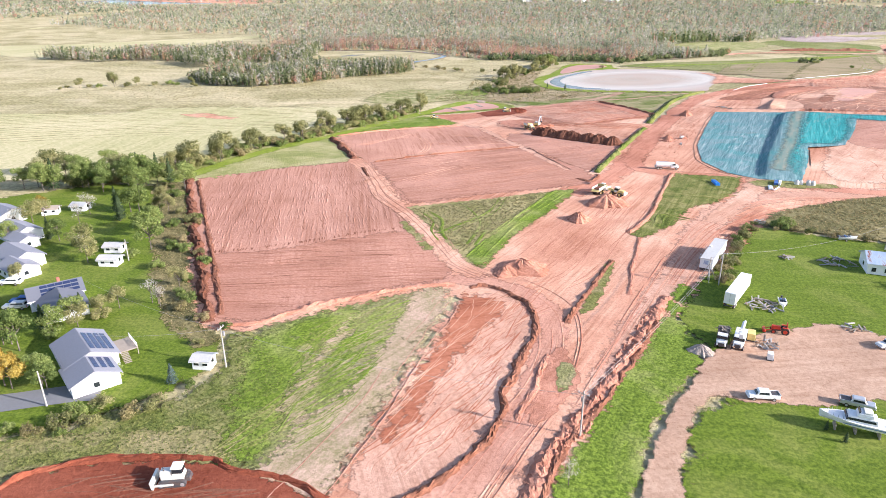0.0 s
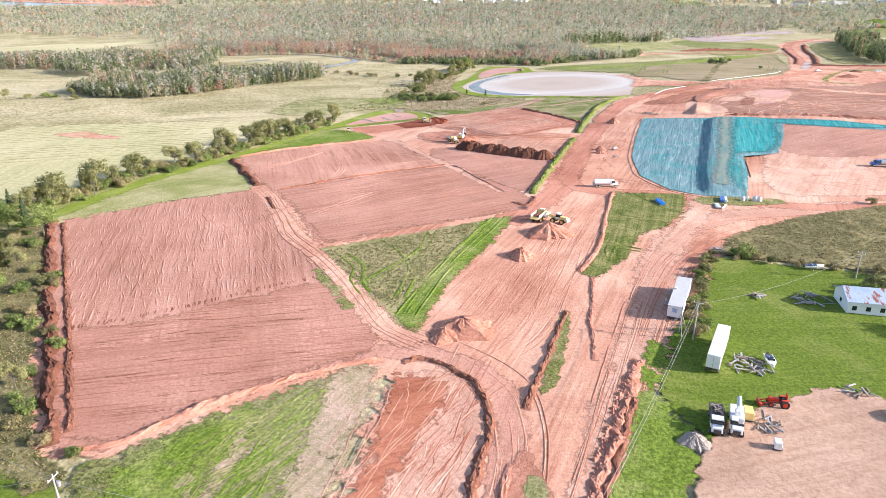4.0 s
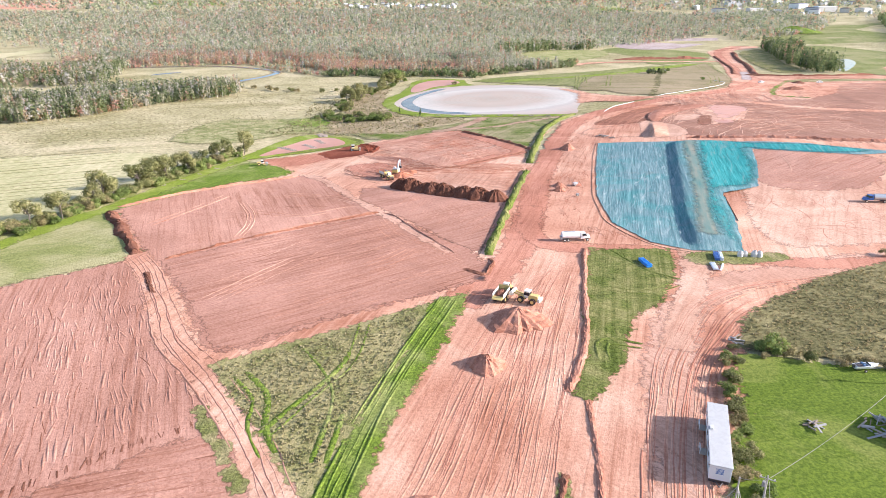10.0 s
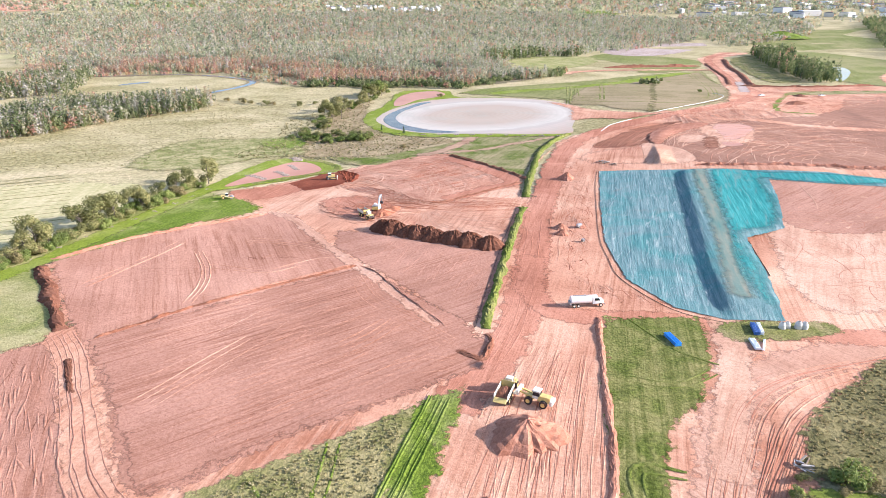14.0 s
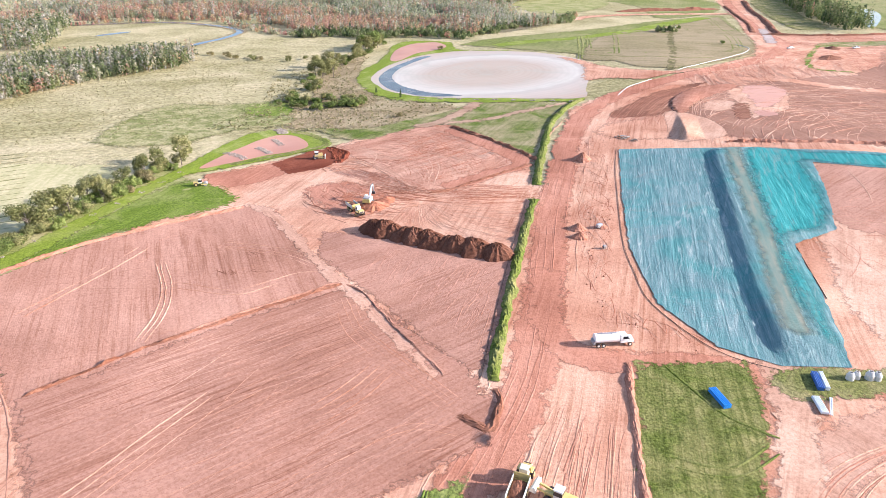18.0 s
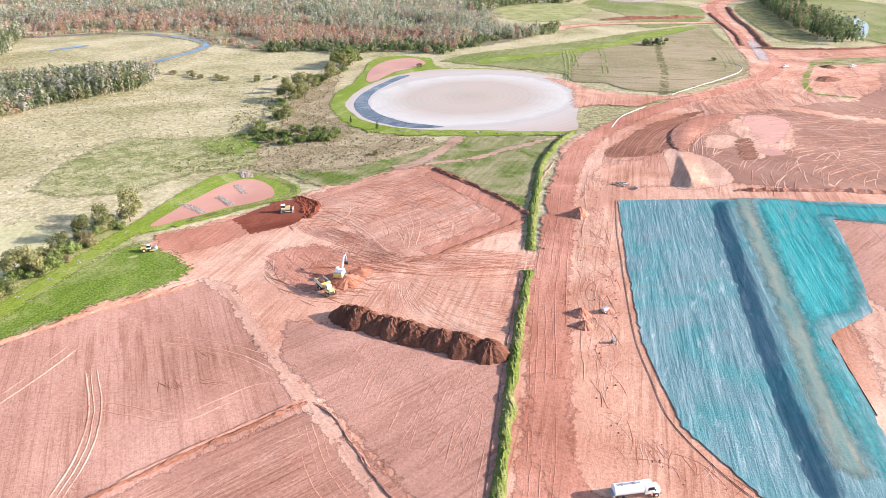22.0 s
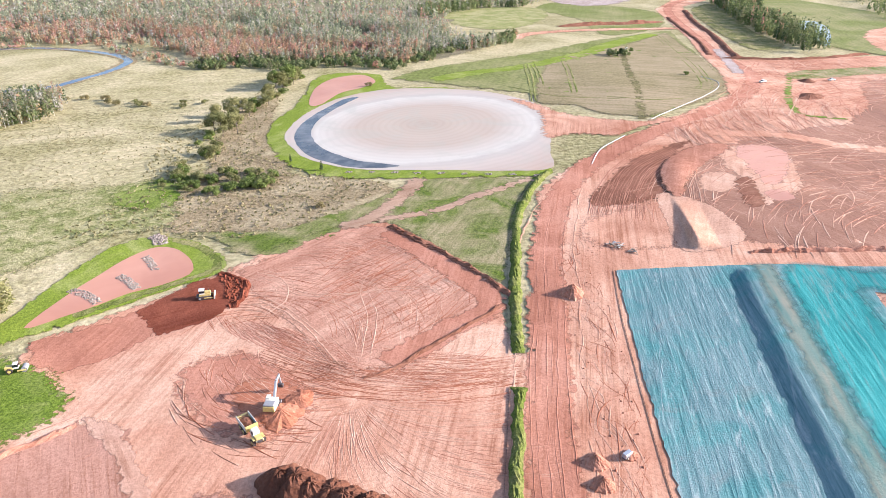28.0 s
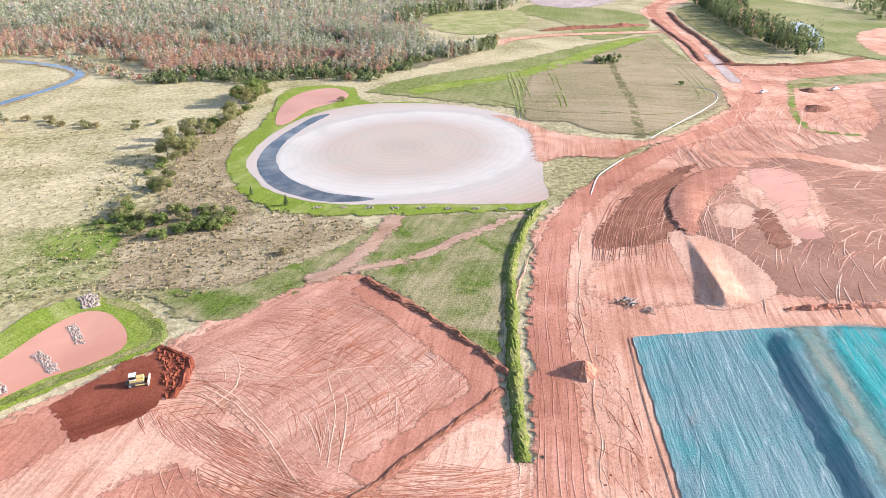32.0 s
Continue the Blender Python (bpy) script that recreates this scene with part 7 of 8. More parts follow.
def crawler(parent, y, length, height, w):
    """One rounded crawler track with its rollers."""
    bm = bmesh.new()
    k, r = 8, height / 2
    ring = [(length / 2 - r + r * math.sin(math.pi * i / k), r - r * math.cos(math.pi * i / k)) for i in range(k + 1)] + [(-length / 2 + r - r * math.sin(math.pi * i / k), r + r * math.cos(math.pi * i / k)) for i in range(k + 1)]
    front = [bm.verts.new((x, y - w / 2, z)) for x, z in ring]
    back = [bm.verts.new((x, y + w / 2, z)) for x, z in ring]
    bm.faces.new(front)
    bm.faces.new(back[::-1])
    for i in range(len(ring)):
        j = (i + 1) % len(ring)
        bm.faces.new((front[i], back[i], back[j], front[j]))
    me = bpy.data.meshes.new("track")
    bm.to_mesh(me)
    bm.free()
    t = add("track", me, "dark_steel", parent, "muddy steel crawler track")
    rod("sprocket", (-length / 2 + r, y - w * 0.56, r), (-length / 2 + r, y + w * 0.56, r), r * 0.6, "machine_grey", t)
    rod("idler", (length / 2 - r, y - w * 0.56, r), (length / 2 - r, y + w * 0.56, r), r * 0.6, "machine_grey", t)


def thing(name, x, y, heading, label, category, group="", up=0.15):
    """An empty at the foot of a thing; its +x is the thing's front."""
    ob = new(name)
    ob.matrix_world = pose(x, y, height_at(x, y) + up, 0, 0, heading)
    return tagged(ob, label, category, group)


def excavator(x, y, heading, swing):
    e = thing("excavator", x, y, heading, "white and yellow crawler excavator digging red earth", "excavator")
    for s in (-1, 1):
        crawler(e, s * 1.25, 4.6, 1.0, 0.6)
    block("undercarriage", (2.6, 2.0, 0.5), (0, 0, 0.6), "dark_steel", e)
    h = block("house", (3.6, 2.9, 1.5), (-0.9, 0, 1.2), "pale_cab", e, "pale painted engine house", (0.96, 0.95))
    block("engine_cover", (1.9, 2.4, 0.3), (-1.0, 0, 1.5), "machine_grey", h)
    block("counterweight", (0.8, 2.8, 1.3), (-2.7, 0, 1.25), "machine_yellow", e, "yellow counterweight", (0.8, 0.95))
    cab = block("cab", (1.7, 1.05, 1.75), (0.45, 0.95, 1.3), "pale_cab", e, "", (0.85, 0.9))
    block("cab_window", (1.3, 1.08, 0.8), (0.08, 0, 0.75), "glass", cab, "dark tinted cab glass", (0.85, 0.9))
    beam("boom", (0.6, -0.3, 1.7), (3.6, -0.3, 5.2), 0.55, 0.75, "silver_paint", e, "grey box-section boom")
    beam("boom_tip", (3.6, -0.3, 5.2), (6.0, -0.3, 5.0), 0.5, 0.65, "silver_paint", e, "", 0.8)
    beam("arm", (5.8, -0.3, 5.3), (6.6, -0.3, 2.2), 0.4, 0.5, "silver_paint", e, "", 0.8)
    rod("boom_cylinder", (1.0, -0.3, 1.4), (3.2, -0.3, 4.4), 0.12, "chrome", e)
    rod("arm_cylinder", (3.8, -0.3, 5.7), (5.9, -0.3, 5.6), 0.1, "chrome", e)
    b = block("bucket", (1.1, 1.3, 1.0), (6.4, -0.3, 1.3), "dark_steel", e, "dark toothed bucket", (0.7, 1.0), (-0.2, 0))
    for k in range(5):
        block("tooth", (0.25, 0.12, 0.15), (0.55, -0.5 + 0.25 * k, 0.02), "chrome", b, edge=0.02)
    return e


def dump_truck(x, y, heading, label):
    d = thing("dump_truck", x, y, heading, label, "dump truck", "articulated dump trucks")
    block("rear_frame", (5.4, 1.0, 0.5), (-2.2, 0, 1.0), "dark_steel", d)
    block("front_frame", (3.0, 1.4, 0.6), (2.7, 0, 0.9), "dark_steel", d)
    bed = block("bed", (5.4, 2.9, 0.25), (-2.4, 0, 1.6), "cream_yellow", d, "dusty yellow tipping bed")
    for s in (-1, 1):
        block("side_wall", (5.4, 0.14, 1.15), (0, s * 1.45, 0.2), "pale_cab", bed)
    block("headboard", (0.16, 3.0, 1.5), (2.7, 0, 0.2), "machine_yellow", bed)
    block("tail_chute", (1.3, 2.8, 0.14), (-3.1, 0, 0.3), "cream_yellow", bed, turn=(0, -25, 0))
    rng = np.random.default_rng(4)
    me = bpy.data.meshes.new("load")
    k = 9
    vs = [(-2.4 + 4.9 * i / k, -1.3 + 2.6 * j / k, (0.25 + 0.95 * math.sin(math.pi * i / k) ** 0.6 * math.sin(math.pi * j / k) ** 0.6) + rng.normal(0, 0.06)) for j in range(k + 1) for i in range(k + 1)]
    me.from_pydata(vs, [], [(j * (k + 1) + i, j * (k + 1) + i + 1, (j + 1) * (k + 1) + i + 1, (j + 1) * (k + 1) + i) for j in range(k) for i in range(k)])
    add("load", me, "soil_dark", bed, "heaped dark red earth load")
    cab = block("cab", (1.7, 1.7, 1.7), (2.0, 0, 1.5), "pale_cab", d, "", (0.82, 0.9))
    block("windscreen", (1.2, 1.74, 0.75), (0.18, 0, 0.75), "glass", cab, "dark cab glass", (0.8, 0.9))
    block("hood", (2.0, 1.7, 1.0), (3.5, 0, 1.2), "machine_yellow", d, "dusty yellow sloping hood", (0.75, 0.85), (-0.2, 0))
    block("grille", (0.12, 1.3, 0.7), (4.5, 0, 1.25), "dark_steel", d)
    for s in (-1, 1):
        block("fender", (1.5, 0.5, 0.2), (3.2, s * 1.15, 1.7), "cream_yellow", d)
        block("headlight", (0.1, 0.25, 0.18), (4.45, s * 0.75, 1.6), "white_paint", d)
        for wx in (3.2, -1.4, -3.3):
            wheel(d, wx, s * 1.2, 0.85, 0.65, "cream_yellow")
    return d


def loader(x, y, heading):
    d = thing("wheel_loader", x, y, heading, "pale dusty wheel loader beside a dump truck", "wheel loader")
    block("rear_body", (3.0, 1.7, 1.3), (-1.6, 0, 1.1), "cream_yellow", d, "", (0.85, 0.9))
    block("counterweight", (0.6, 2.2, 1.0), (-3.2, 0, 0.9), "pale_cab", d)
    cab = block("cab", (1.6, 1.6, 1.8), (0.2, 0, 1.5), "pale_cab", d, "", (0.85, 0.88))
    block("cab_glass", (1.64, 1.64, 0.9), (0, 0, 0.65), "glass", cab, "", (0.88, 0.9))
    block("cab_roof", (1.7, 1.7, 0.18), (0, 0, 1.75), "white_paint", cab, "white cab roof")
    block("front_frame", (1.8, 1.2, 0.9), (1.7, 0, 0.9), "cream_yellow", d)
    for s in (-1, 1):
        beam("lift_arm", (1.4, s * 0.55, 1.7), (4.0, s * 0.6, 2.2), 0.3, 0.45, "cream_yellow", d)
        for wx in (1.7, -1.6):
            wheel(d, wx, s * 1.15, 0.85, 0.65, "cream_yellow")
    block("bucket", (1.3, 3.0, 1.1), (4.5, 0, 1.6), "pale_cab", d, "worn open bucket", (0.5, 1.0), (-0.3, 0))
    return d


def dozer(x, y, heading, label, body="machine_yellow"):
    d = thing("bulldozer", x, y, heading, label, "bulldozer", "bulldozers")
    for s in (-1, 1):
        crawler(d, s * 1.15, 4.2, 1.1, 0.6)
        beam("push_arm", (-0.3, s * 1.55, 0.7), (2.5, s * 1.5, 0.6), 0.25, 0.3, body, d)
    block("hull", (3.4, 1.7, 1.0), (0, 0, 0.7), body, d)
    block("hood", (1.9, 1.4, 0.9), (0.9, 0, 1.5), body, d, "", (0.92, 0.85))
    cab = block("cab", (1.6, 1.6, 1.4), (-0.8, 0, 1.6), "pale_cab", d, "", (0.86, 0.88))
    block("cab_glass", (1.64, 1.64, 0.75), (0, 0, 0.45), "glass", cab, "", (0.9, 0.9))
    block("cab_roof", (1.75, 1.75, 0.14), (0, 0, 1.36), "white_paint", cab, "white cab roof")
    block("blade", (0.35, 3.6, 1.3), (2.75, 0, 0.1), "pale_cab", d, "broad worn steel blade", (1.3, 1.0), (0.18, 0))
    block("ripper", (0.9, 1.6, 0.7), (-2.2, 0, 0.6), "dark_steel", d, "", (0.7, 0.8))
    rod("exhaust", (1.2, 0.35, 2.3), (1.2, 0.35, 3.1), 0.08, "dark_steel", d)
    return d


def roller(x, y, heading):
    d = thing("soil_compactor", x, y, heading, "pale yellow soil compactor on the grass edge", "road roller")
    rod("drum", (1.9, -1.05, 0.75), (1.9, 1.05, 0.75), 0.75, "machine_grey", d, "smooth steel drum", sides=20)
    for s in (-1, 1):
        beam("drum_arm", (0.3, s * 1.25, 0.8), (2.4, s * 1.25, 0.8), 0.2, 0.4, "cream_yellow", d)
        wheel(d, -1.6, s * 0.9, 0.75, 0.55, "cream_yellow")
    block("engine_hood", (2.2, 1.5, 0.9), (-1.7, 0, 0.95), "cream_yellow", d, "", (0.85, 0.9))
    cab = block("cab", (1.3, 1.4, 1.5), (-0.1, 0, 1.1), "pale_cab", d, "", (0.88, 0.9))
    block("cab_glass", (1.34, 1.44, 0.8), (0, 0, 0.5), "glass", cab, "", (0.9, 0.92))
    return d


def tank_truck(x, y, heading, label, cab_paint, tank_paint):
    d = thing("tank_truck", x, y, heading, label, "tank truck", "tank trucks")
    block("chassis", (8.6, 0.9, 0.3), (-0.4, 0, 0.75), "dark_steel", d)
    t = rod("tank", (-4.6, 0, 2.0), (1.2, 0, 2.0), 1.15, tank_paint, d, "long rounded tank", sides=20)
    for k in (-3.0, -0.6):
        rod("hatch", (k, 0, 3.1), (k, 0, 3.3), 0.3, "machine_grey", t)
    block("catwalk", (4.6, 0.4, 0.06), (-1.7, 0, 3.16), "machine_grey", t)
    cab = block("cab", (1.9, 2.2, 1.9), (2.4, 0, 0.9), cab_paint, d, "", (0.85, 0.9), (-0.12, 0))
    block("windscreen", (1.4, 2.24, 0.75), (0.3, 0, 0.95), "glass", cab, "", (0.86, 0.9), (-0.1, 0))
    block("hood", (1.5, 1.9, 1.0), (4.0, 0, 0.9), cab_paint, d, "", (0.85, 0.85), (-0.1, 0))
    block("bumper", (0.25, 2.3, 0.35), (4.8, 0, 0.55), "chrome", d)
    block("rear_box", (0.5, 2.0, 0.9), (-4.8, 0, 0.7), "machine_grey", d)
    for s in (-1, 1):
        for wx in (3.8, -2.6, -3.8):
            wheel(d, wx, s * 1.05, 0.52, 0.4)
        block("mirror", (0.1, 0.25, 0.5), (3.3, s * 1.35, 1.9), "dark_steel", d)
        block("fender", (1.3, 0.35, 0.15), (3.8, s * 1.05, 1.1), cab_paint, d)
    return d


def pickup(x, y, heading, label, color="white_paint", bed=True):
    d = thing("pickup_truck" if bed else "suv", x, y, heading, label, "pickup" if bed else "car", "parked cars")
    block("body", (5.7, 1.9, 0.75), (0, 0, 0.45), color, d, "", (0.98, 0.94), edge=0.14)
    cab = block("cab", (2.7 if bed else 3.9, 1.75, 0.75), (0.15 if bed else -0.6, 0, 1.18), color, d, "", (0.72, 0.84), (-0.1, 0), edge=0.12)
    block("windscreen", (2.76 if bed else 3.96, 1.5, 0.48), (0, 0, 0.1), "glass", cab, "dark glass", (0.76, 0.9), (-0.08, 0))
    block("side_glass", (2.0 if bed else 3.0, 1.8, 0.42), (0, 0, 0.14), "glass", cab, "dark glass", (0.84, 0.88), (-0.06, 0))
    if bed:
        block("bed_floor", (1.9, 1.5, 0.05), (-1.8, 0, 1.2), "dark_steel", d, "dark open cargo bed")
        block("tailgate", (0.08, 1.7, 0.3), (-2.78, 0, 1.1), color, d)
        for s in (-1, 1):
            block("bed_rail", (1.95, 0.12, 0.16), (-1.8, s * 0.85, 1.18), color, d)
    block("bumper", (0.2, 1.9, 0.25), (2.8, 0, 0.45), "chrome", d)
    for s in (-1, 1):
        block("headlight", (0.1, 0.35, 0.2), (2.8, s * 0.68, 0.82), "white_pipe", d, edge=0.02)
        block("tail_light", (0.08, 0.16, 0.35), (-2.84, s * 0.82, 0.75), "red_paint", d, edge=0.02)
        for wx in (1.8, -1.7):
            wheel(d, wx, s * 0.86, 0.38, 0.26, "silver_paint")
    return d


def work_truck(x, y, heading, label, kind):
    d = thing("work_truck", x, y, heading, label, "truck", "parked work trucks")
    block("chassis", (7.6, 0.9, 0.3), (0, 0, 0.7), "dark_steel", d)
    cab = block("cab", (1.7, 2.2, 1.7), (1.5, 0, 0.9), "white_paint", d, "", (0.85, 0.9))
    block("windscreen", (1.3, 2.24, 0.7), (0.3, 0, 0.85), "glass", cab, "", (0.85, 0.9))
    block("hood", (1.5, 1.9, 0.9), (3.0, 0, 0.9), "white_paint", d, "", (0.82, 0.85))
    block("grille", (0.1, 1.2, 0.6), (3.78, 0, 0.95), "dark_steel", d)
    for s in (-1, 1):
        for wx in (2.8, -2.4):
            wheel(d, wx, s * 1.0, 0.5, 0.4, "white_paint")
        block("headlight", (0.1, 0.28, 0.2), (3.76, s * 0.72, 1.2), "white_pipe", d, edge=0.02)
    if kind == "dump":
        bed = block("bed", (4.4, 2.3, 0.9), (-1.7, 0, 1.1), "dark_steel", d, "dark open tipper body")
        rng = np.random.default_rng(2)
        for k in range(14):
            block("branch", (rng.uniform(1.2, 2.6), 0.14, 0.14), (rng.uniform(-1.3, 1.0), rng.uniform(-0.8, 0.8), 0.9 + 0.12 * (k % 5)), "timber", bed, turn=(0, rng.uniform(-15, 15), rng.uniform(0, 180)), edge=0.03)
        for s in (-1, 1):
            beam("side_stake", (-0.2, s * 1.1, 1.9), (-0.2, s * 1.1, 3.4), 0.12, 0.12, "dark_steel", d)
    else:
        block("service_body", (4.2, 2.3, 1.0), (-1.7, 0, 1.0), "white_paint", d, "white tool lockers")
        block("turret", (0.9, 0.9, 0.9), (-0.6, 0, 2.0), "white_paint", d)
        beam("lower_boom", (-0.6, 0, 2.7), (-4.2, 0.1, 3.3), 0.5, 0.5, "white_paint", d)
        beam("upper_boom", (-4.2, 0.3, 3.5), (2.6, 0.4, 3.4), 0.42, 0.42, "white_paint", d)
        block("basket", (0.9, 0.8, 1.0), (3.0, 0.4, 2.9), "white_paint", d, "white lift basket", (1.1, 1.1))
    return d


def tractor(x, y, heading):
    d = thing("tractor", x, y, heading, "red farm tractor with a front loader", "tractor")
    block("hood", (1.9, 0.8, 0.8), (0.9, 0, 0.9), "red_paint", d, "", (0.9, 0.8))
    block("body", (2.6, 0.7, 0.5), (0.2, 0, 0.6), "dark_steel", d)
    block("seat", (0.5, 0.5, 0.6), (-0.8, 0, 1.1), "dark_steel", d)
    for s in (-1, 1):
        wheel(d, -0.9, s * 0.85, 0.8, 0.45, "red_paint")
        wheel(d, 1.4, s * 0.7, 0.5, 0.3, "red_paint")
        block("fender", (1.3, 0.45, 0.12), (-0.9, s * 0.75, 1.6), "red_paint", d)
        beam("loader_arm", (0.3, s * 0.6, 1.4), (3.0, s * 0.6, 0.5), 0.16, 0.22, "red_paint", d)
    block("bucket", (0.7, 1.9, 0.6), (3.2, 0, 0.15), "red_paint", d, "", (0.6, 1.0))
    block("roll_bar", (0.12, 1.0, 1.3), (-1.2, 0, 1.3), "red_paint", d)


def boat_mesh(length, beam_w, depth, deck=0.0):
    """A hull with a pointed bow, flared sides and a rising sheer."""
    verts, faces, n = [], [], 14
    for i in range(n + 1):
        s = i / n
        w = beam_w / 2 * (1 - max(0, (s - 0.45) / 0.55) ** 2.2) * (0.92 + 0.08 * min(1, s * 4))
        top = depth * (1 + 0.35 * s ** 2)
        keel = 0.15 * depth * s ** 3 * 3
        x = -length / 2 + length * s
        verts += [(x, -w, top), (x * 0.985, -w * 0.72, keel + depth * 0.35), (x * 0.97, 0, keel), (x * 0.985, w * 0.72, keel + depth * 0.35), (x, w, top), (x, 0, top + 0.06 - deck * (s < 0.3))]
    for i in range(n):
        a, b = i * 6, i * 6 + 6
        faces += [(a + k, a + k + 1, b + k + 1, b + k) for k in range(4)] + [(a + 4, a + 5, b + 5, b + 4), (a + 5, a, b, b + 5)]
    faces += [(0, 5, 4, 3, 2, 1)]
    me = bpy.data.meshes.new("hull")
    me.from_pydata(verts, [], faces)
    return me


def cruiser(x, y, heading):
    d = thing("motor_cruiser", x, y, heading, "white motor cruiser with a blue stripe stored on the lawn", "boat")
    h = add("hull", boat_mesh(11.5, 3.6, 1.5), "white_paint", d)
    h.location.z = 0.9
    for s in (-1, 1):
        beam("hull_stripe", (-5.6, s * 1.74, 2.05), (2.2, s * 1.72, 2.2), 0.06, 0.16, "hull_blue", d, "blue hull stripe")
    cabin = block("cabin", (5.0, 2.7, 1.1), (-0.4, 0, 2.4), "white_paint", d, "", (0.84, 0.86), (-0.25, 0), edge=0.12)
    block("cabin_glass", (4.5, 2.74, 0.42), (0.1, 0, 0.4), "glass", cabin, "dark cabin windows", (0.92, 0.93))
    fly = block("flybridge", (2.6, 2.3, 0.7), (-0.9, 0, 3.5), "white_paint", d, "", (0.85, 0.85), edge=0.12)
    block("flybridge_seat", (1.2, 1.8, 0.3), (-0.3, 0, 0.65), "pale_cab", fly)
    block("flybridge_screen", (0.2, 1.9, 0.45), (1.05, 0, 0.6), "glass", fly, "", (0.6, 0.9), (-0.2, 0))
    block("foredeck", (2.6, 2.0, 0.2), (3.2, 0, 2.55), "white_paint", d, "", (0.7, 0.6))
    for k in range(6):
        rod("rail_post", (1.6 + k * 0.7, 1.5 - 0.06 * k * k, 2.5), (1.6 + k * 0.7, 1.5 - 0.06 * k * k, 3.3), 0.03, "chrome", d, sides=6)
        rod("rail_post", (1.6 + k * 0.7, -1.5 + 0.06 * k * k, 2.5), (1.6 + k * 0.7, -1.5 + 0.06 * k * k, 3.3), 0.03, "chrome", d, sides=6)
    block("outboard", (0.7, 0.6, 1.0), (-5.9, 0.4, 2.2), "dark_steel", d)
    for k in (-3.5, 0, 3):
        block("cradle", (0.3, 2.2, 1.0), (k, 0, 0), "timber", d)


def small_boat(x, y, heading, label, rig=True):
    d = thing("small_boat", x, y, heading, label, "boat", "small boats")
    h = add("hull", boat_mesh(5.2, 1.9, 0.8, 0.25), "white_paint", d)
    h.location.z = 0.45
    block("cockpit", (2.2, 1.3, 0.08), (-1.1, 0, 1.3), "dark_steel", d)
    for s in (-1, 1):
        block("seat", (0.5, 0.45, 0.4), (-0.8, s * 0.4, 1.32), "hull_blue", d)
        wheel(d, -0.6, s * 1.0, 0.3, 0.2)
    block("windscreen", (0.15, 1.5, 0.45), (0.4, 0, 1.3), "glass", d, "", (0.6, 0.9), (-0.15, 0))
    block("outboard", (0.5, 0.4, 0.8), (-2.8, 0, 0.8), "dark_steel", d)
    beam("trailer_rail", (-2.2, 0, 0.35), (3.4, 0, 0.4), 0.2, 0.14, "machine_grey", d)


def box_trailer(x, y, heading):
    d = thing("box_trailer", x, y, heading, "white dry-van semi-trailer parked on the grass", "semi-trailer")
    b = block("box", (14.6, 2.55, 2.85), (0, 0, 1.15), "white_paint", d, "plain white box body", edge=0.04)
    for k in range(19):
        for s in (-1, 1):
            block("side_rib", (0.06, 0.04, 2.7), (-6.9 + k * 0.76, s * 1.285, 0.08), "white_paint", b, edge=0)
    block("roof_sheet", (14.4, 2.4, 0.05), (0, 0, 2.85), "white_pipe", b, edge=0)
    block("door_seam", (0.04, 0.05, 2.6), (-7.31, 0, 0.1), "machine_grey", b, edge=0)
    block("bumper", (0.2, 2.3, 0.2), (-7.1, 0, 0.5), "dark_steel", d)
    for s in (-1, 1):
        for wx in (-5.2, -6.4):
            wheel(d, wx, s * 1.0, 0.5, 0.45, "white_paint")
        beam("landing_leg", (4.0, s * 0.8, 0), (4.0, s * 0.8, 1.2), 0.16, 0.16, "machine_grey", d)
        block("rear_light", (0.05, 0.15, 0.15), (-7.32, s * 1.1, 0.95), "red_paint", d, edge=0.01)


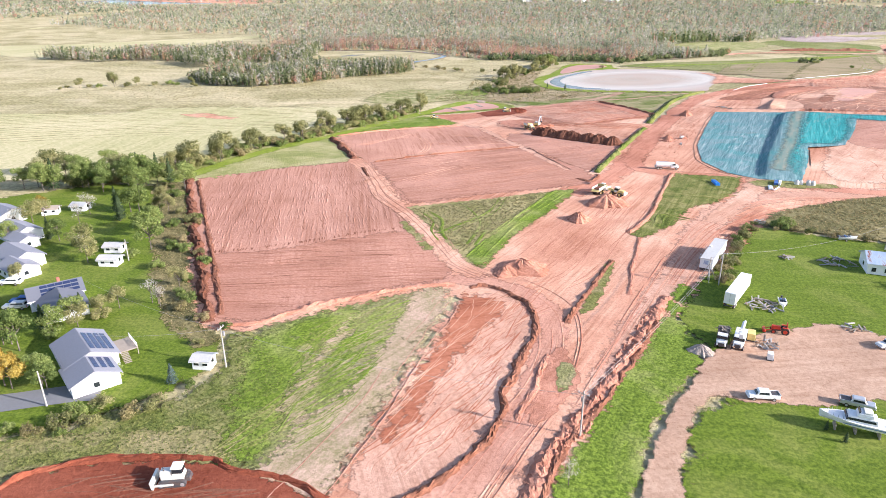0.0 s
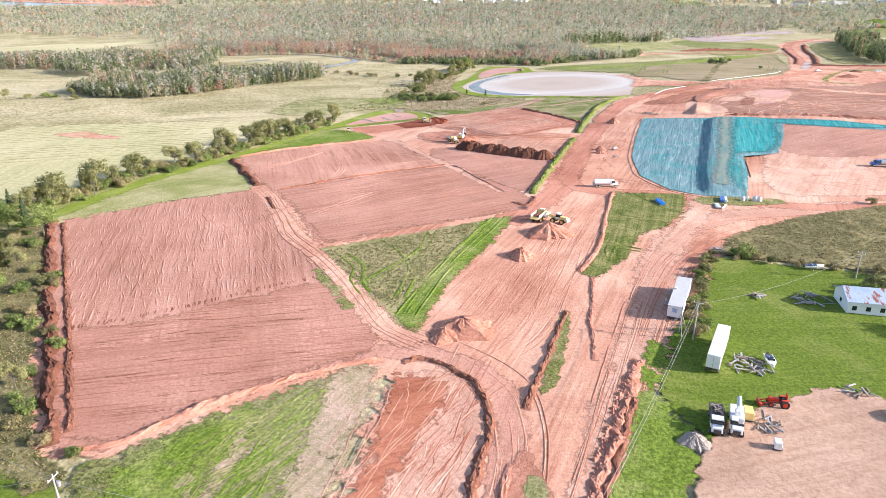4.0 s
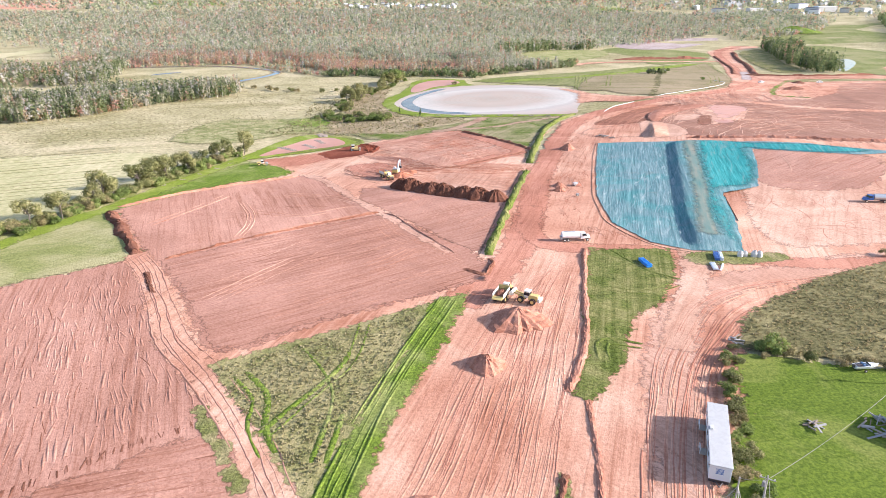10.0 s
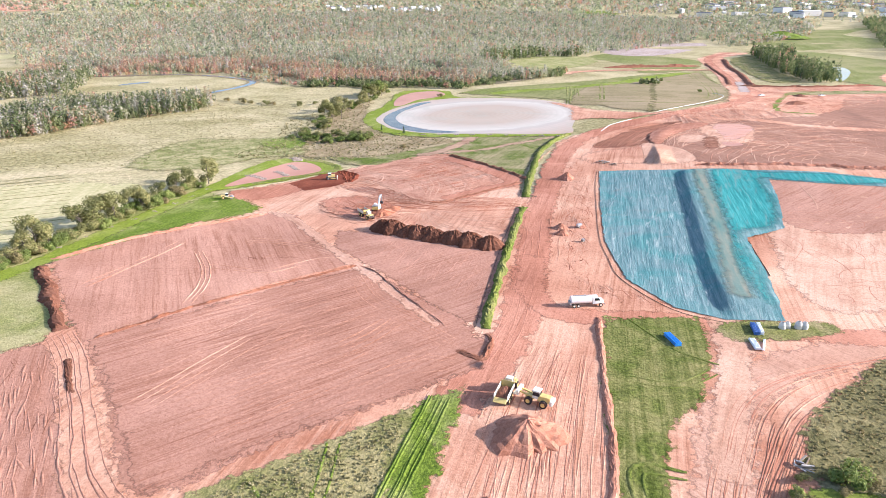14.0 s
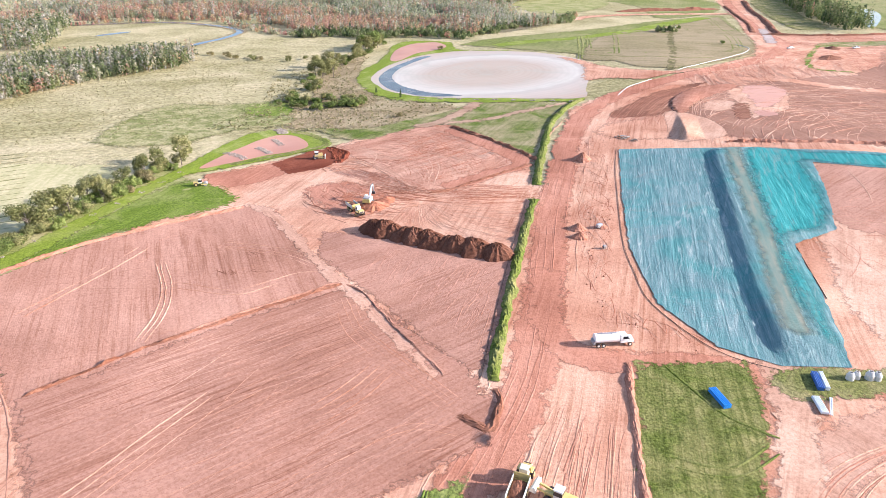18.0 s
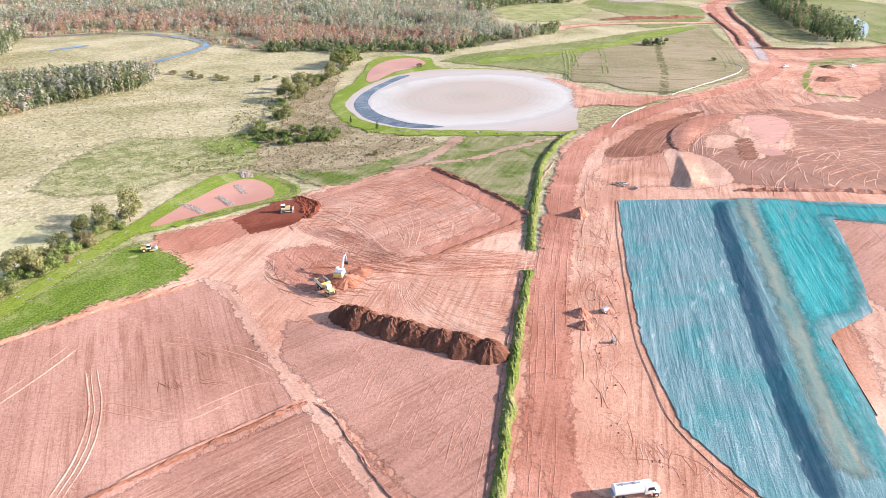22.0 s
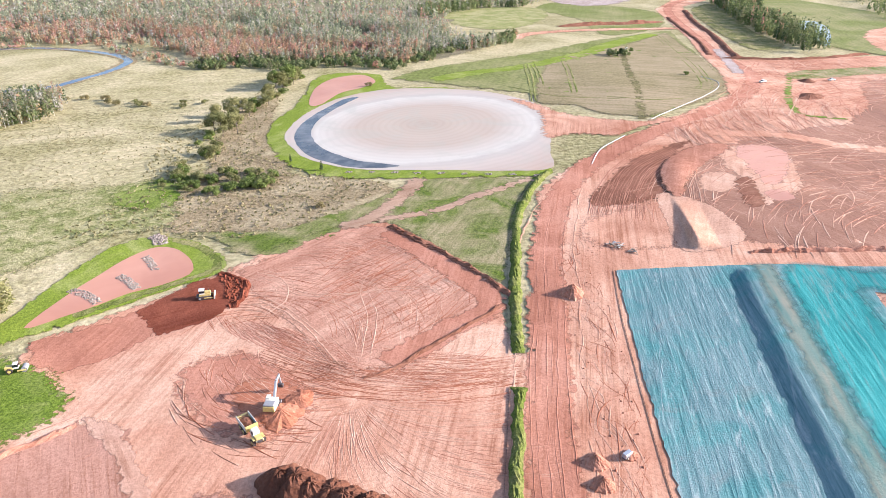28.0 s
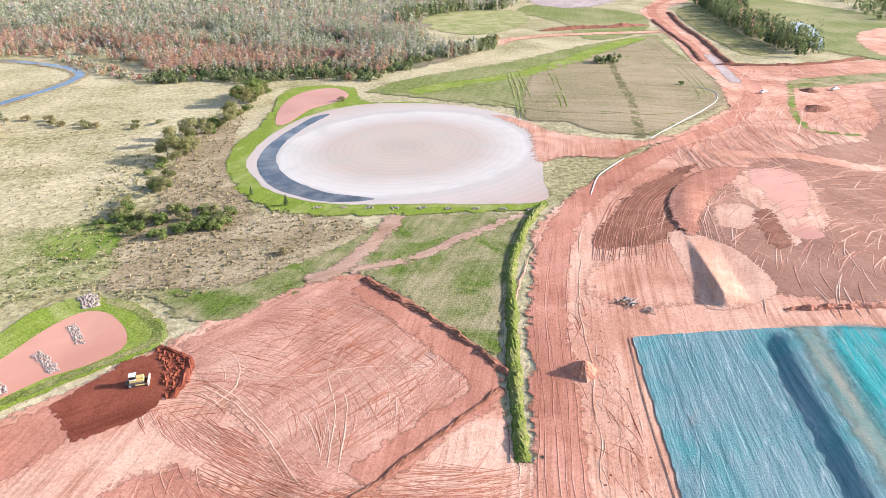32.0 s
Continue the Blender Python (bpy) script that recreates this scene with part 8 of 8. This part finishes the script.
def office_trailer(x, y, heading):
    d = thing("site_office", x, y, heading, "white site office trailer with wooden entry steps", "office trailer")
    b = block("body", (18.0, 3.3, 2.7), (0, 0, 0.75), "siding", d, "white metal-clad body", edge=0.03)
    block("roof", (18.3, 3.5, 0.14), (0, 0, 3.47), "trailer_roof", d, "weathered grey flat roof")
    block("skirt", (17.6, 3.1, 0.7), (0, 0, 0.05), "dark_steel", d)
    ac = block("air_conditioner", (0.5, 1.4, 1.5), (9.3, -0.6, 1.6), "white_paint", d, "white end-wall air conditioner")
    block("ac_grille", (0.04, 1.1, 0.9), (0.27, 0, 0.3), "machine_grey", ac, edge=0)
    block("roof_vent", (0.9, 0.6, 0.35), (1.0, 1.2, 3.6), "white_paint", d)
    for k in range(6):
        w = block("window", (1.1, 0.06, 0.9), (-7.5 + 3.0 * k, 1.66, 1.2), "glass", b, "dark window", edge=0.01)
        for z in (-0.06, 0.9):
            block("window_frame", (1.25, 0.1, 0.07), (0, 0, z), "white_paint", w, edge=0)
    for k, sx in enumerate((-2.6, 4.4)):
        block("door", (0.95, 0.07, 2.0), (sx, 1.66, 0.2), "machine_grey", b, "grey entry door", edge=0.02)
        st = block("stairs", (1.8, 1.2, 0.1), (sx, 2.35, 0.95), "timber", d, "weathered timber landing")
        for i in range(4):
            block("step", (0.32, 1.1, 0.06), (1.05 + 0.3 * i, 0, -0.2 - 0.2 * i), "timber", st, edge=0.01)
        for px in (-0.8, 0.8, 2.0):
            block("rail_post", (0.08, 0.08, 1.1), (px, 0.55, 0.0 if px < 1 else -0.75), "white_paint", st, edge=0.01)
        block("handrail", (1.7, 0.08, 0.08), (0, 0.55, 1.0), "white_paint", st, edge=0.01)
    for i in range(5):
        block("sign_bar", (0.04, 1.2 - 0.12 * (i % 2), 0.08), (-9.02, 0.1, 2.1 - 0.22 * i), "blue_paint", b, "blue lettering bar", edge=0)
    beam("hitch", (-9.0, 0.6, 0.5), (-10.4, 0, 0.5), 0.15, 0.2, "dark_steel", d)
    beam("hitch", (-9.0, -0.6, 0.5), (-10.4, 0, 0.5), 0.15, 0.2, "dark_steel", d)


def gable_house(x, y, heading, size, label, roof="roof_shingle", wing=None, panels=0, eave=3.0, chimney=False, group="row houses", name="house", rise=0.42):
    """A house with a pitched roof; its ridge runs along +x."""
    ln, wd = size
    d = thing(name, x, y, heading, label, name.replace("_", " "), group, 0.05)

    def wing_part(cx, cy, ln, wd, eave, turn):
        top = wd / 2 * rise * 2 * 0.5 + eave
        up = top - eave
        me = bpy.data.meshes.new("wall")
        a, b = ln / 2, wd / 2
        me.from_pydata([(-a, -b, 0), (a, -b, 0), (a, b, 0), (-a, b, 0), (-a, -b, eave), (a, -b, eave), (a, b, eave), (-a, b, eave), (-a, 0, top), (a, 0, top)], [],
                       [(0, 1, 5, 4), (1, 2, 6, 9, 5), (2, 3, 7, 6), (3, 0, 4, 8, 7)])
        w = add("wall", me, "siding", d, "white clapboard wall")
        w.matrix_local = pose(cx, cy, 0, 0, 0, turn)
        slope = math.degrees(math.atan2(up, b))
        reach = math.hypot(b, up) + 0.45
        for s in (-1, 1):
            r = block("roof", (ln + 0.9, reach, 0.16), (0, 0, 0), roof, w, "grey shingle roof slope", edge=0.03)
            r.matrix_local = Matrix.Translation((0, s * (b + 0.42 * math.cos(radians(slope))) / 2, (eave + top) / 2 - 0.18 * math.sin(radians(slope)) + 0.02)) @ pose(0, 0, 0, -s * slope, 0, 0)
            block("fascia", (ln + 0.9, 0.08, 0.2), (0, s * (b + 0.4), eave - 0.32), "white_paint", w, edge=0.01)
        count = max(2, int(ln / 3))
        for s in (-1, 1):
            for k in range(count):
                win = block("window", (1.0, 0.08, 1.1), (-a + (k + 0.5) * ln / count, s * (b + 0.01), 1.0), "glass", w, "dark window pane", edge=0.01)
                block("window_sill", (1.2, 0.16, 0.08), (0, 0, -0.1), "white_paint", win, edge=0)
                block("window_head", (1.2, 0.12, 0.08), (0, 0, 1.12), "white_paint", win, edge=0)
            block("window", (0.08, 1.0, 1.0), (s * (a + 0.01), 0.0, 1.1), "glass", w, "dark window pane", edge=0.01)
        return w, slope, eave, top, b

    w, slope, ev, top, b = wing_part(0, 0, ln, wd, eave, 0)
    block("foundation", (ln - 0.1, wd - 0.1, 0.35), (0, 0, -0.3), "concrete", d)
    if chimney:
        block("chimney", (0.7, 0.7, 1.8), (ln * 0.1, 0.6, top - 0.7), "brick_red", d, "red brick chimney")
    second = wing_part(*wing) if wing else None
    for side, rows, cols, cx, *on_wing in (panels or ()):
        if on_wing:
            w, slope, ev, top, b = second
        for i in range(rows):
            for j in range(cols):
                t = (i + 0.6) / (rows + 0.3)
                p = block("solar_panel", (1.55, 0.9, 0.05), (0, 0, 0), "solar_blue", w, "dark blue solar panel", edge=0.01)
                p.matrix_local = Matrix.Translation((cx + 1.65 * (j - (cols - 1) / 2), side * b * (1 - t), ev + (top - ev) * t + 0.26)) @ pose(0, 0, 0, -side * slope, 0, 0)
    return d


def shed(x, y, heading, size, label, roof="trailer_roof"):
    return gable_house(x, y, heading, size, label, roof, eave=2.1, group="garden sheds", name="shed", rise=0.35)


def pole(x, y, h, label="weathered wooden utility pole", arm=True, heading=0):
    d = thing("utility_pole", x, y, heading, label, "utility pole", "utility poles", 0)
    rod("shaft", (0, 0, -0.3), (0, 0, h), 0.17, "pole_wood", d, "", 0.11)
    if arm:
        block("crossarm", (0.12, 2.2, 0.14), (0, 0, h - 0.6), "pole_wood", d, edge=0.02)
        for s in (-0.9, 0, 0.9):
            rod("insulator", (0, s, h - 0.46), (0, s, h - 0.2), 0.06, "white_paint", d, sides=6)
        rod("transformer", (0.35, 0.3, h - 2.2), (0.35, 0.3, h - 1.4), 0.25, "machine_grey", d)


def cable(a, b, sag=1.2, r=0.025):
    a, b = Vector((a[0], a[1], height_at(a[0], a[1]) + a[2])), Vector((b[0], b[1], height_at(b[0], b[1]) + b[2]))
    cu = bpy.data.curves.new("cable", "CURVE")
    cu.dimensions, cu.bevel_depth, cu.bevel_resolution = "3D", r, 0
    sp = cu.splines.new("POLY")
    sp.points.add(12)
    for i in range(13):
        s = i / 12
        p = a.lerp(b, s) - Vector((0, 0, 4 * sag * s * (1 - s)))
        sp.points[i].co = (*p, 1)
    cu.materials.append(MATS["pole_wood"])
    tagged(new("overhead_cable", cu), "thin grey overhead power cable", "cable", "overhead cables")


def pipe_stack(x, y, heading, cols, rows, length, r, material, label):
    d = thing("pipe_bundle", x, y, heading, label, "pipes", "stored pipes")
    for k in range(rows):
        for j in range(cols - k % 2):
            rod("pipe", (-length / 2, (j - (cols - 1) / 2 + 0.5 * (k % 2)) * 2.05 * r, r + k * 1.75 * r + 0.1), (length / 2, (j - (cols - 1) / 2 + 0.5 * (k % 2)) * 2.05 * r, r + k * 1.75 * r + 0.1), r, material, d, sides=8)
    for k in (-length * 0.3, length * 0.3):
        block("bearer", (0.15, cols * 2.1 * r, 0.12), (k, 0, 0), "timber", d, edge=0.02)


def manhole(x, y, s=1.0):
    d = thing("manhole_ring", x, y, 20, "pale concrete manhole cone standing on grass", "concrete ring", "manhole rings")
    rod("barrel", (0, 0, 0), (0, 0, 1.2 * s), 0.95 * s, "concrete", d, sides=18)
    rod("cone", (0, 0, 1.2 * s), (0, 0, 2.0 * s), 0.95 * s, "concrete", d, "", 0.5 * s, 18)
    # Dark disc on the closed cone, in place of a shaded hole.
    rod("opening", (0, 0, 2.0 * s), (0, 0, 2.02 * s), 0.35 * s, "dark_steel", d, sides=14)


def silt_fence(line, label, tall=0.3):
    d = thing("silt_fence", line[0][0], line[0][1], 0, label, "fence", "silt fences", 0)
    c = curve(line, 2.5)
    x0, y0, z0 = d.matrix_world.translation
    for p, q in zip(c[:-1], c[1:]):
        a = (p[0] - x0, p[1] - y0, height_at(*p) - z0 + 0.16)
        b = (q[0] - x0, q[1] - y0, height_at(*q) - z0 + 0.16)
        beam("fabric", a, b, 0.05, tall, "black_fabric", d)
        rod("post", (a[0], a[1], a[2] - 0.7), (a[0], a[1], a[2] + 0.3), 0.04, "timber", d, sides=5)


excavator(-30.5, 375, 80, 0)
dump_truck(-34, 366, -58, "white and yellow articulated dump truck with a red earth load")
dump_truck(8.6, 240.2, 68, "pale yellow articulated dump truck beside an earth heap")
loader(14.7, 236.8, 150)
dozer(-58, 432, 8, "yellow bulldozer with a pale blade on wet fill")
dozer(-51, 64.6, 200, "pale grey-cream bulldozer in a wet red pit", "pale_cab")
roller(-100, 400.5, 10)
tank_truck(35.4, 283.4, 6, "white water truck with a long tank on the haul road", "white_paint", "white_pipe")
tank_truck(156.9, 322.4, 176, "silver tank truck with a blue cab on pale earth", "blue_paint", "silver_paint")
pickup(40.7, 109.9, 188, "white extended-cab pickup parked on dirt")
pickup(56.6, 111.3, -12, "silver pickup with a dark bed beside a boat", "silver_paint")
pickup(70.3, 136.2, 205, "white sport utility car parked on grass", bed=False)
pickup(-124.9, 106.8, 200, "pale silver-blue car parked by a house", "silver_paint", bed=False)
pickup(-126, 109.8, 200, "blue car parked by a house", "blue_paint", bed=False)
pickup(-138.2, 117.9, 195, "white car parked by a house", bed=False)
pickup(267, 664, 20, "white pickup at the far road junction")
pickup(318, 664, 10, "white pickup at the far site pad")
pickup(240, 842, 70, "white work pickup on the far road")
pickup(338, 840, 80, "dark work pickup on the far road", "machine_grey")
work_truck(36.5, 130.2, -103, "white tipper truck loaded with branches", "dump")
work_truck(39.9, 130.3, -106, "white bucket truck with a folded boom", "bucket")
tractor(49.3, 137.2, 175)
cruiser(53.8, 103.2, 170)
small_boat(52.9, 151.7, -96, "small white motorboat on a trailer by the debris")
small_boat(82.3, 204.6, 4, "small white boat on the lawn edge")
box_trailer(43.1, 154, 67)
office_trailer(40.7, 178.3, 70.8)
gable_house(-90.4, 90.8, -35, (12, 9.5), "white house with grey roof and solar panels", wing=(9.4, -1.2, 7.8, 8.4, 2.7, 0), panels=((1, 4, 5, 0.6), (1, 3, 3, 0.0, True)))
gable_house(-119, 113, 50, (11.5, 8), "white house with dark roof and solar panels", "roof_dark", wing=(0.5, -8.4, 9, 9.5, 2.7, -88), panels=((-1, 3, 5, 1.0),), chimney=True)
gable_house(-148.6, 130.6, -22, (13, 8.5), "white house with grey roof beside trees", wing=(9, -3.5, 9, 7, 2.7, 0))
gable_house(-166.1, 147.6, -20, (13, 8.5), "white house with pale grey roof", wing=(9, -3, 8, 6, 2.7, 0))
gable_house(-186.5, 161.4, -20, (13, 8), "white house half hidden by trees")
shed(-66, 95.1, 8, (3.6, 3.0), "small white garden shed beside a utility pole")
shed(-122.7, 135.9, 12, (5.2, 3.6), "white garden shed with a grey roof")
shed(-128.5, 144.7, 12, (5.0, 3.6), "white garden shed with a pale blue roof")
shed(-175.8, 169.8, 30, (5, 4), "small brown-roofed garden shed", "timber")
shed(-169, 176, 10, (5, 4), "small white garden shed among trees")
gable_house(87, 181.7, -6, (15, 9), "white barn with a rusty blue metal roof", "rusty_roof", eave=3.2, group="farm barns", name="barn")


def deck(x, y, heading):
    d = thing("garden_deck", x, y, heading, "grey timber deck with stairs behind a house", "deck", up=0.0)
    block("floor", (6.0, 4.0, 0.15), (0, 0, 1.5), "timber", d)
    for i in range(7):
        block("stair_tread", (0.4, 1.4, 0.06), (3.2 + 0.35 * i, -0.8, 1.35 - 0.2 * i), "timber", d, edge=0.01)
    for px in (-2.9, 0, 2.9):
        for py in (-1.9, 1.9):
            block("post", (0.14, 0.14, 2.5), (px, py, 0), "timber", d, edge=0.01)
    for s in (-1, 1):
        block("handrail", (6.0, 0.1, 0.1), (0, s * 1.9, 2.5), "white_paint", d, edge=0.01)
        for k in range(12):
            block("baluster", (0.05, 0.05, 0.9), (-2.7 + 0.5 * k, s * 1.9, 1.6), "white_paint", d, edge=0)


deck(-85.7, 96.1, -35)
pole(-61.5, 95.7, 9.5)
pole(39.9, 160.8, 9.5, heading=60)
pole(8.7, 90.8, 9.0, heading=65)
pole(-85.9, 75.9, 7.5, "grey lamp pole beside the drive", False)
pole(90.5, 198.8, 8, heading=30)
pole(36.2, 75.1, 6.0, "thin grey pole on the lawn", False)
pole(-119.8, 139.4, 6.5, "thin garden pole near the sheds", False)


def tripod(x, y):
    d = thing("braced_pole", x, y, 0, "grey service pole with angled braces", "utility pole", "utility poles", 0)
    rod("mast", (0, 0, -0.2), (0, 0, 6.5), 0.12, "pole_wood", d)
    for a in (30, 150, 270):
        rod("brace", (2.2 * math.cos(radians(a)), 2.2 * math.sin(radians(a)), 0), (0, 0, 4.8), 0.07, "pole_wood", d, sides=6)
    block("meter_box", (0.4, 0.3, 0.6), (0.2, 0, 1.4), "machine_grey", d)


tripod(37.7, 164)
for dy in (-0.6, 0.6):
    cable((39.9, 160.8 + dy, 9.0), (8.7, 90.8 + dy, 8.5), 1.6)
cable((39.9, 160.8, 8.8), (37.7, 164, 6.3), 0.2)
cable((39.9, 160.8, 8.8), (90.5, 198.8, 7.8), 2.0)
cable((90.5, 198.8, 7.8), (141.9, 218.4, 8), 1.5)
cable((-61.5, 95.7, 9), (-88.4, 92.4, 5.5), 0.8)
cable((-61.5, 95.7, 9), (-111.1, 114.7, 5.5), 1.2)
cable((-61.5, 95.7, 8.6), (8.7, 90.8, 8.4), 2.0)
pipe_stack(52.5, 263.2, 100, 5, 3, 5.8, 0.17, "blue_pipe", "stack of bright blue plastic pipes on grass")
pipe_stack(75.5, 268.3, 76, 4, 3, 5.8, 0.16, "blue_paint", "stack of blue pipes with white ends")
pipe_stack(76.9, 268.3, 76, 3, 3, 5.8, 0.16, "white_pipe", "stack of white plastic pipes")
pipe_stack(72.1, 260.8, 82, 6, 2, 5.2, 0.14, "white_pipe", "stack of white plastic pipes on dirt")
pipe_stack(74.2, 260.5, 62, 2, 1, 6.0, 0.14, "white_pipe", "loose white pipes on dirt")
for x, y, s in ((83.3, 269.5, 0.9), (84.9, 269.9, 0.85), (87.6, 269.6, 1.0), (89.1, 269.4, 0.95)):
    manhole(x, y, s)
silt_fence([(3.6, 271), (9.2, 298), (16.6, 331.6), (22.6, 355.6), (27, 373.5)], "black silt fence along the verge ditch")
silt_fence([(29.6, 387), (33.2, 404.3), (38.8, 430.6), (46.8, 464.4), (53.8, 484), (63.6, 503.8)], "black silt fence along the verge ditch")
silt_fence([(72, 424), (65, 398), (59.5, 373), (55, 352), (51.5, 333), (50.3, 318.1), (50.2, 301.3), (58.5, 280.7), (70.2, 272.6)], "dark silt fence round the seeded slope", 0.14)
silt_fence([(96.7, 302.8), (103, 331.1)], "dark silt fence beside the seeded slope")


def debris(x, y, r, count, seed, label):
    rng = np.random.default_rng(seed)
    d = thing("debris_pile", x, y, 0, label, "debris pile", "debris piles")
    for k in range(count):
        a, q = rng.uniform(0, 6.28), r * math.sqrt(rng.uniform(0, 1))
        block("plank", (rng.uniform(1.0, 3.6), rng.uniform(0.15, 0.4), rng.uniform(0.1, 0.3)), (q * math.cos(a), q * math.sin(a), 0.05 + rng.uniform(0, 0.7) * (1 - q / r * 0.7)), ["timber", "dull_wood", "machine_grey", "pole_wood"][rng.integers(4)], d, turn=(0, rng.uniform(-12, 12), rng.uniform(0, 180)), edge=0.02)


debris(48.4, 151, 3.6, 34, 1, "pile of grey planks and scrap beside a trailer")
debris(73.9, 184.3, 4.2, 30, 2, "pile of scrap boards beside a barn")
debris(60.9, 184.9, 1.4, 10, 3, "small brush pile on the lawn")
debris(66.1, 143.6, 2.2, 12, 4, "pile of old boards on the grass")
debris(45.5, 131.4, 2.6, 18, 5, "scrap and tyres in the farm yard")
debris(79, 441, 2.4, 18, 6, "pale pump parts and pipes on bare earth")
debris(83.5, 435.5, 1.3, 8, 7, "dark pump unit parts on bare earth")
debris(106, 434, 1.6, 9, 8, "dark pump gear at the ramp foot")
debris(59.9, 216.9, 1.8, 10, 9, "grey scrap pile beside the lane")


def machine_box(x, y, heading, size, material, label, name):
    d = thing(name, x, y, heading, label, name.replace("_", " "))
    block("housing", size, (0, 0, 0.35), material, d, "", (0.94, 0.92))
    block("base_frame", (size[0] * 1.05, size[1] * 0.9, 0.2), (0, 0, 0.15), "dark_steel", d)
    for s in (-1, 1):
        wheel(d, -size[0] * 0.2, s * size[1] * 0.5, 0.35, 0.22)


machine_box(42.7, 132.9, 80, (2.6, 1.6, 1.5), "cream_yellow", "small yellow wood chipper in the yard", "wood_chipper")
machine_box(44.9, 124.9, 80, (1.6, 1.2, 1.3), "white_paint", "white plastic tank on a frame in the yard", "yard_tank")
machine_box(47, 347.5, 30, (2.2, 1.2, 1.0), "silver_paint", "small silver pump unit beside the road", "pump_unit")
machine_box(45.3, 333, 20, (1.0, 0.8, 0.7), "machine_grey", "small grey box on bare earth", "utility_box")
for k in range(9):
    s = k / 8
    x, y = -142 + 28 * s, 322 + 95 * s
    clods("check_dam", [(x - 1.3, y - 1), (x + 1.3, y - 1), (x + 1.3, y + 1), (x - 1.3, y + 1)], 9, 0.3, "rubble", 80 + k, 3, "small pale stone check dam in a grass ditch")
for k in range(9):
    s = k / 8
    x, y = -14 + 84 * s, 538 - 24 * s
    clods("check_dam", [(x - 1.5, y - 1), (x + 1.5, y - 1), (x + 1.5, y + 1), (x - 1.5, y + 1)], 22, 0.4, "rubble", 90 + k, 4, "small stone check dam at the basin bank")


def far_town():
    rng = np.random.default_rng(9)
    walls, roofs = ["siding", "concrete", "silver_paint", "pale_cab"], ["roof_shingle", "white_pipe", "roof_dark", "trailer_roof"]
    spots = [(rng.uniform(850, 1950), rng.uniform(2100, 3150), 1) for _ in range(95)] + [(rng.uniform(-470, 20), rng.uniform(2550, 2950), 0) for _ in range(34)]
    for x, y, big in spots:
        w, dp, h = (rng.uniform(20, 70), rng.uniform(15, 40), rng.uniform(7, 16)) if big and rng.uniform() < 0.5 else (rng.uniform(12, 18), rng.uniform(9, 13), rng.uniform(5, 8))
        d = new("town_building")
        d.matrix_world = pose(x, y, float(hills(x, y)) + (6.0 if big else 15.0), 0, 0, rng.uniform(0, 90))
        tagged(d, "pale distant town building among trees", "building", "town buildings")
        block("wall", (w, dp, h), (0, 0, -6), walls[rng.integers(4)], d, edge=0)
        block("roof", (w * 1.04, dp * 1.04, 2.5), (0, 0, h - 6), roofs[rng.integers(4)], d, "", (0.95, 0.35), edge=0)


far_town()
woods("town_trees", [(850, 2050), (1400, 1950), (2000, 2700), (1900, 3200), (1000, 3150)], 1100, "wood_mixed_hazed", 91, 9, "scattered trees of a far town", 2.4, 9, 0.2)


def sock(line, r, label):
    """A long fabric-wrapped roll lying on the ground."""
    c = curve(line, 4.0)
    d = thing("erosion_sock", c[0][0], c[0][1], 0, label, "erosion sock", "erosion socks", 0)
    z0 = d.matrix_world.translation.z
    for p, q in zip(c[:-1], c[1:]):
        rod("roll", (p[0] - c[0][0], p[1] - c[0][1], height_at(*p) - z0 + r + 0.1), (q[0] - c[0][0], q[1] - c[0][1], height_at(*q) - z0 + r + 0.1), r, "siding", d, sides=7)


sock([(153, 584), (180, 607), (208, 631), (228, 652), (238, 672), (236, 690)], 0.15, "long white fabric sock along the field edge")
sock([(98, 522), (108, 540), (120, 552), (128, 559)], 0.15, "white fabric sock beside the basin corner")
berm("cross_ridge", [(220, 1002), (262, 1010), (324, 1016), (357, 1030)], 12, 2.5, "soil_dark", "dark earth ridge along the side road", 0.5, 4.0)
berm("road_ditch_east", [(316, 779), (358, 895), (396, 1021), (440, 1140)], 9, 1.6, "soil_dark", "dark cut edge of the far road", 0.4, 4.0)
berm("road_ditch_west", [(300, 800), (330, 876), (352, 960), (384, 1070)], 6, 1.0, "soil_dark", "dark earth windrow along the far road", 0.4, 4.0)
berm("far_trench", [(302, 782), (340, 768), (381, 768), (444, 790)], 7, 1.2, "soil_dark", "dark trench spoil beside the far road", 0.5, 3.0)
heap(274, 622, 7, 2.2, "soil_dark", "dark earth heap on the far pad", stretch=1.6, turn=0.6)
heap(300, 664, 6, 2.0, "soil_dark", "dark earth heap on the far pad")
heap(760, 1600, 50, 14, "turf_lush", "terraced green spoil hill beyond the pasture", stretch=1.5)
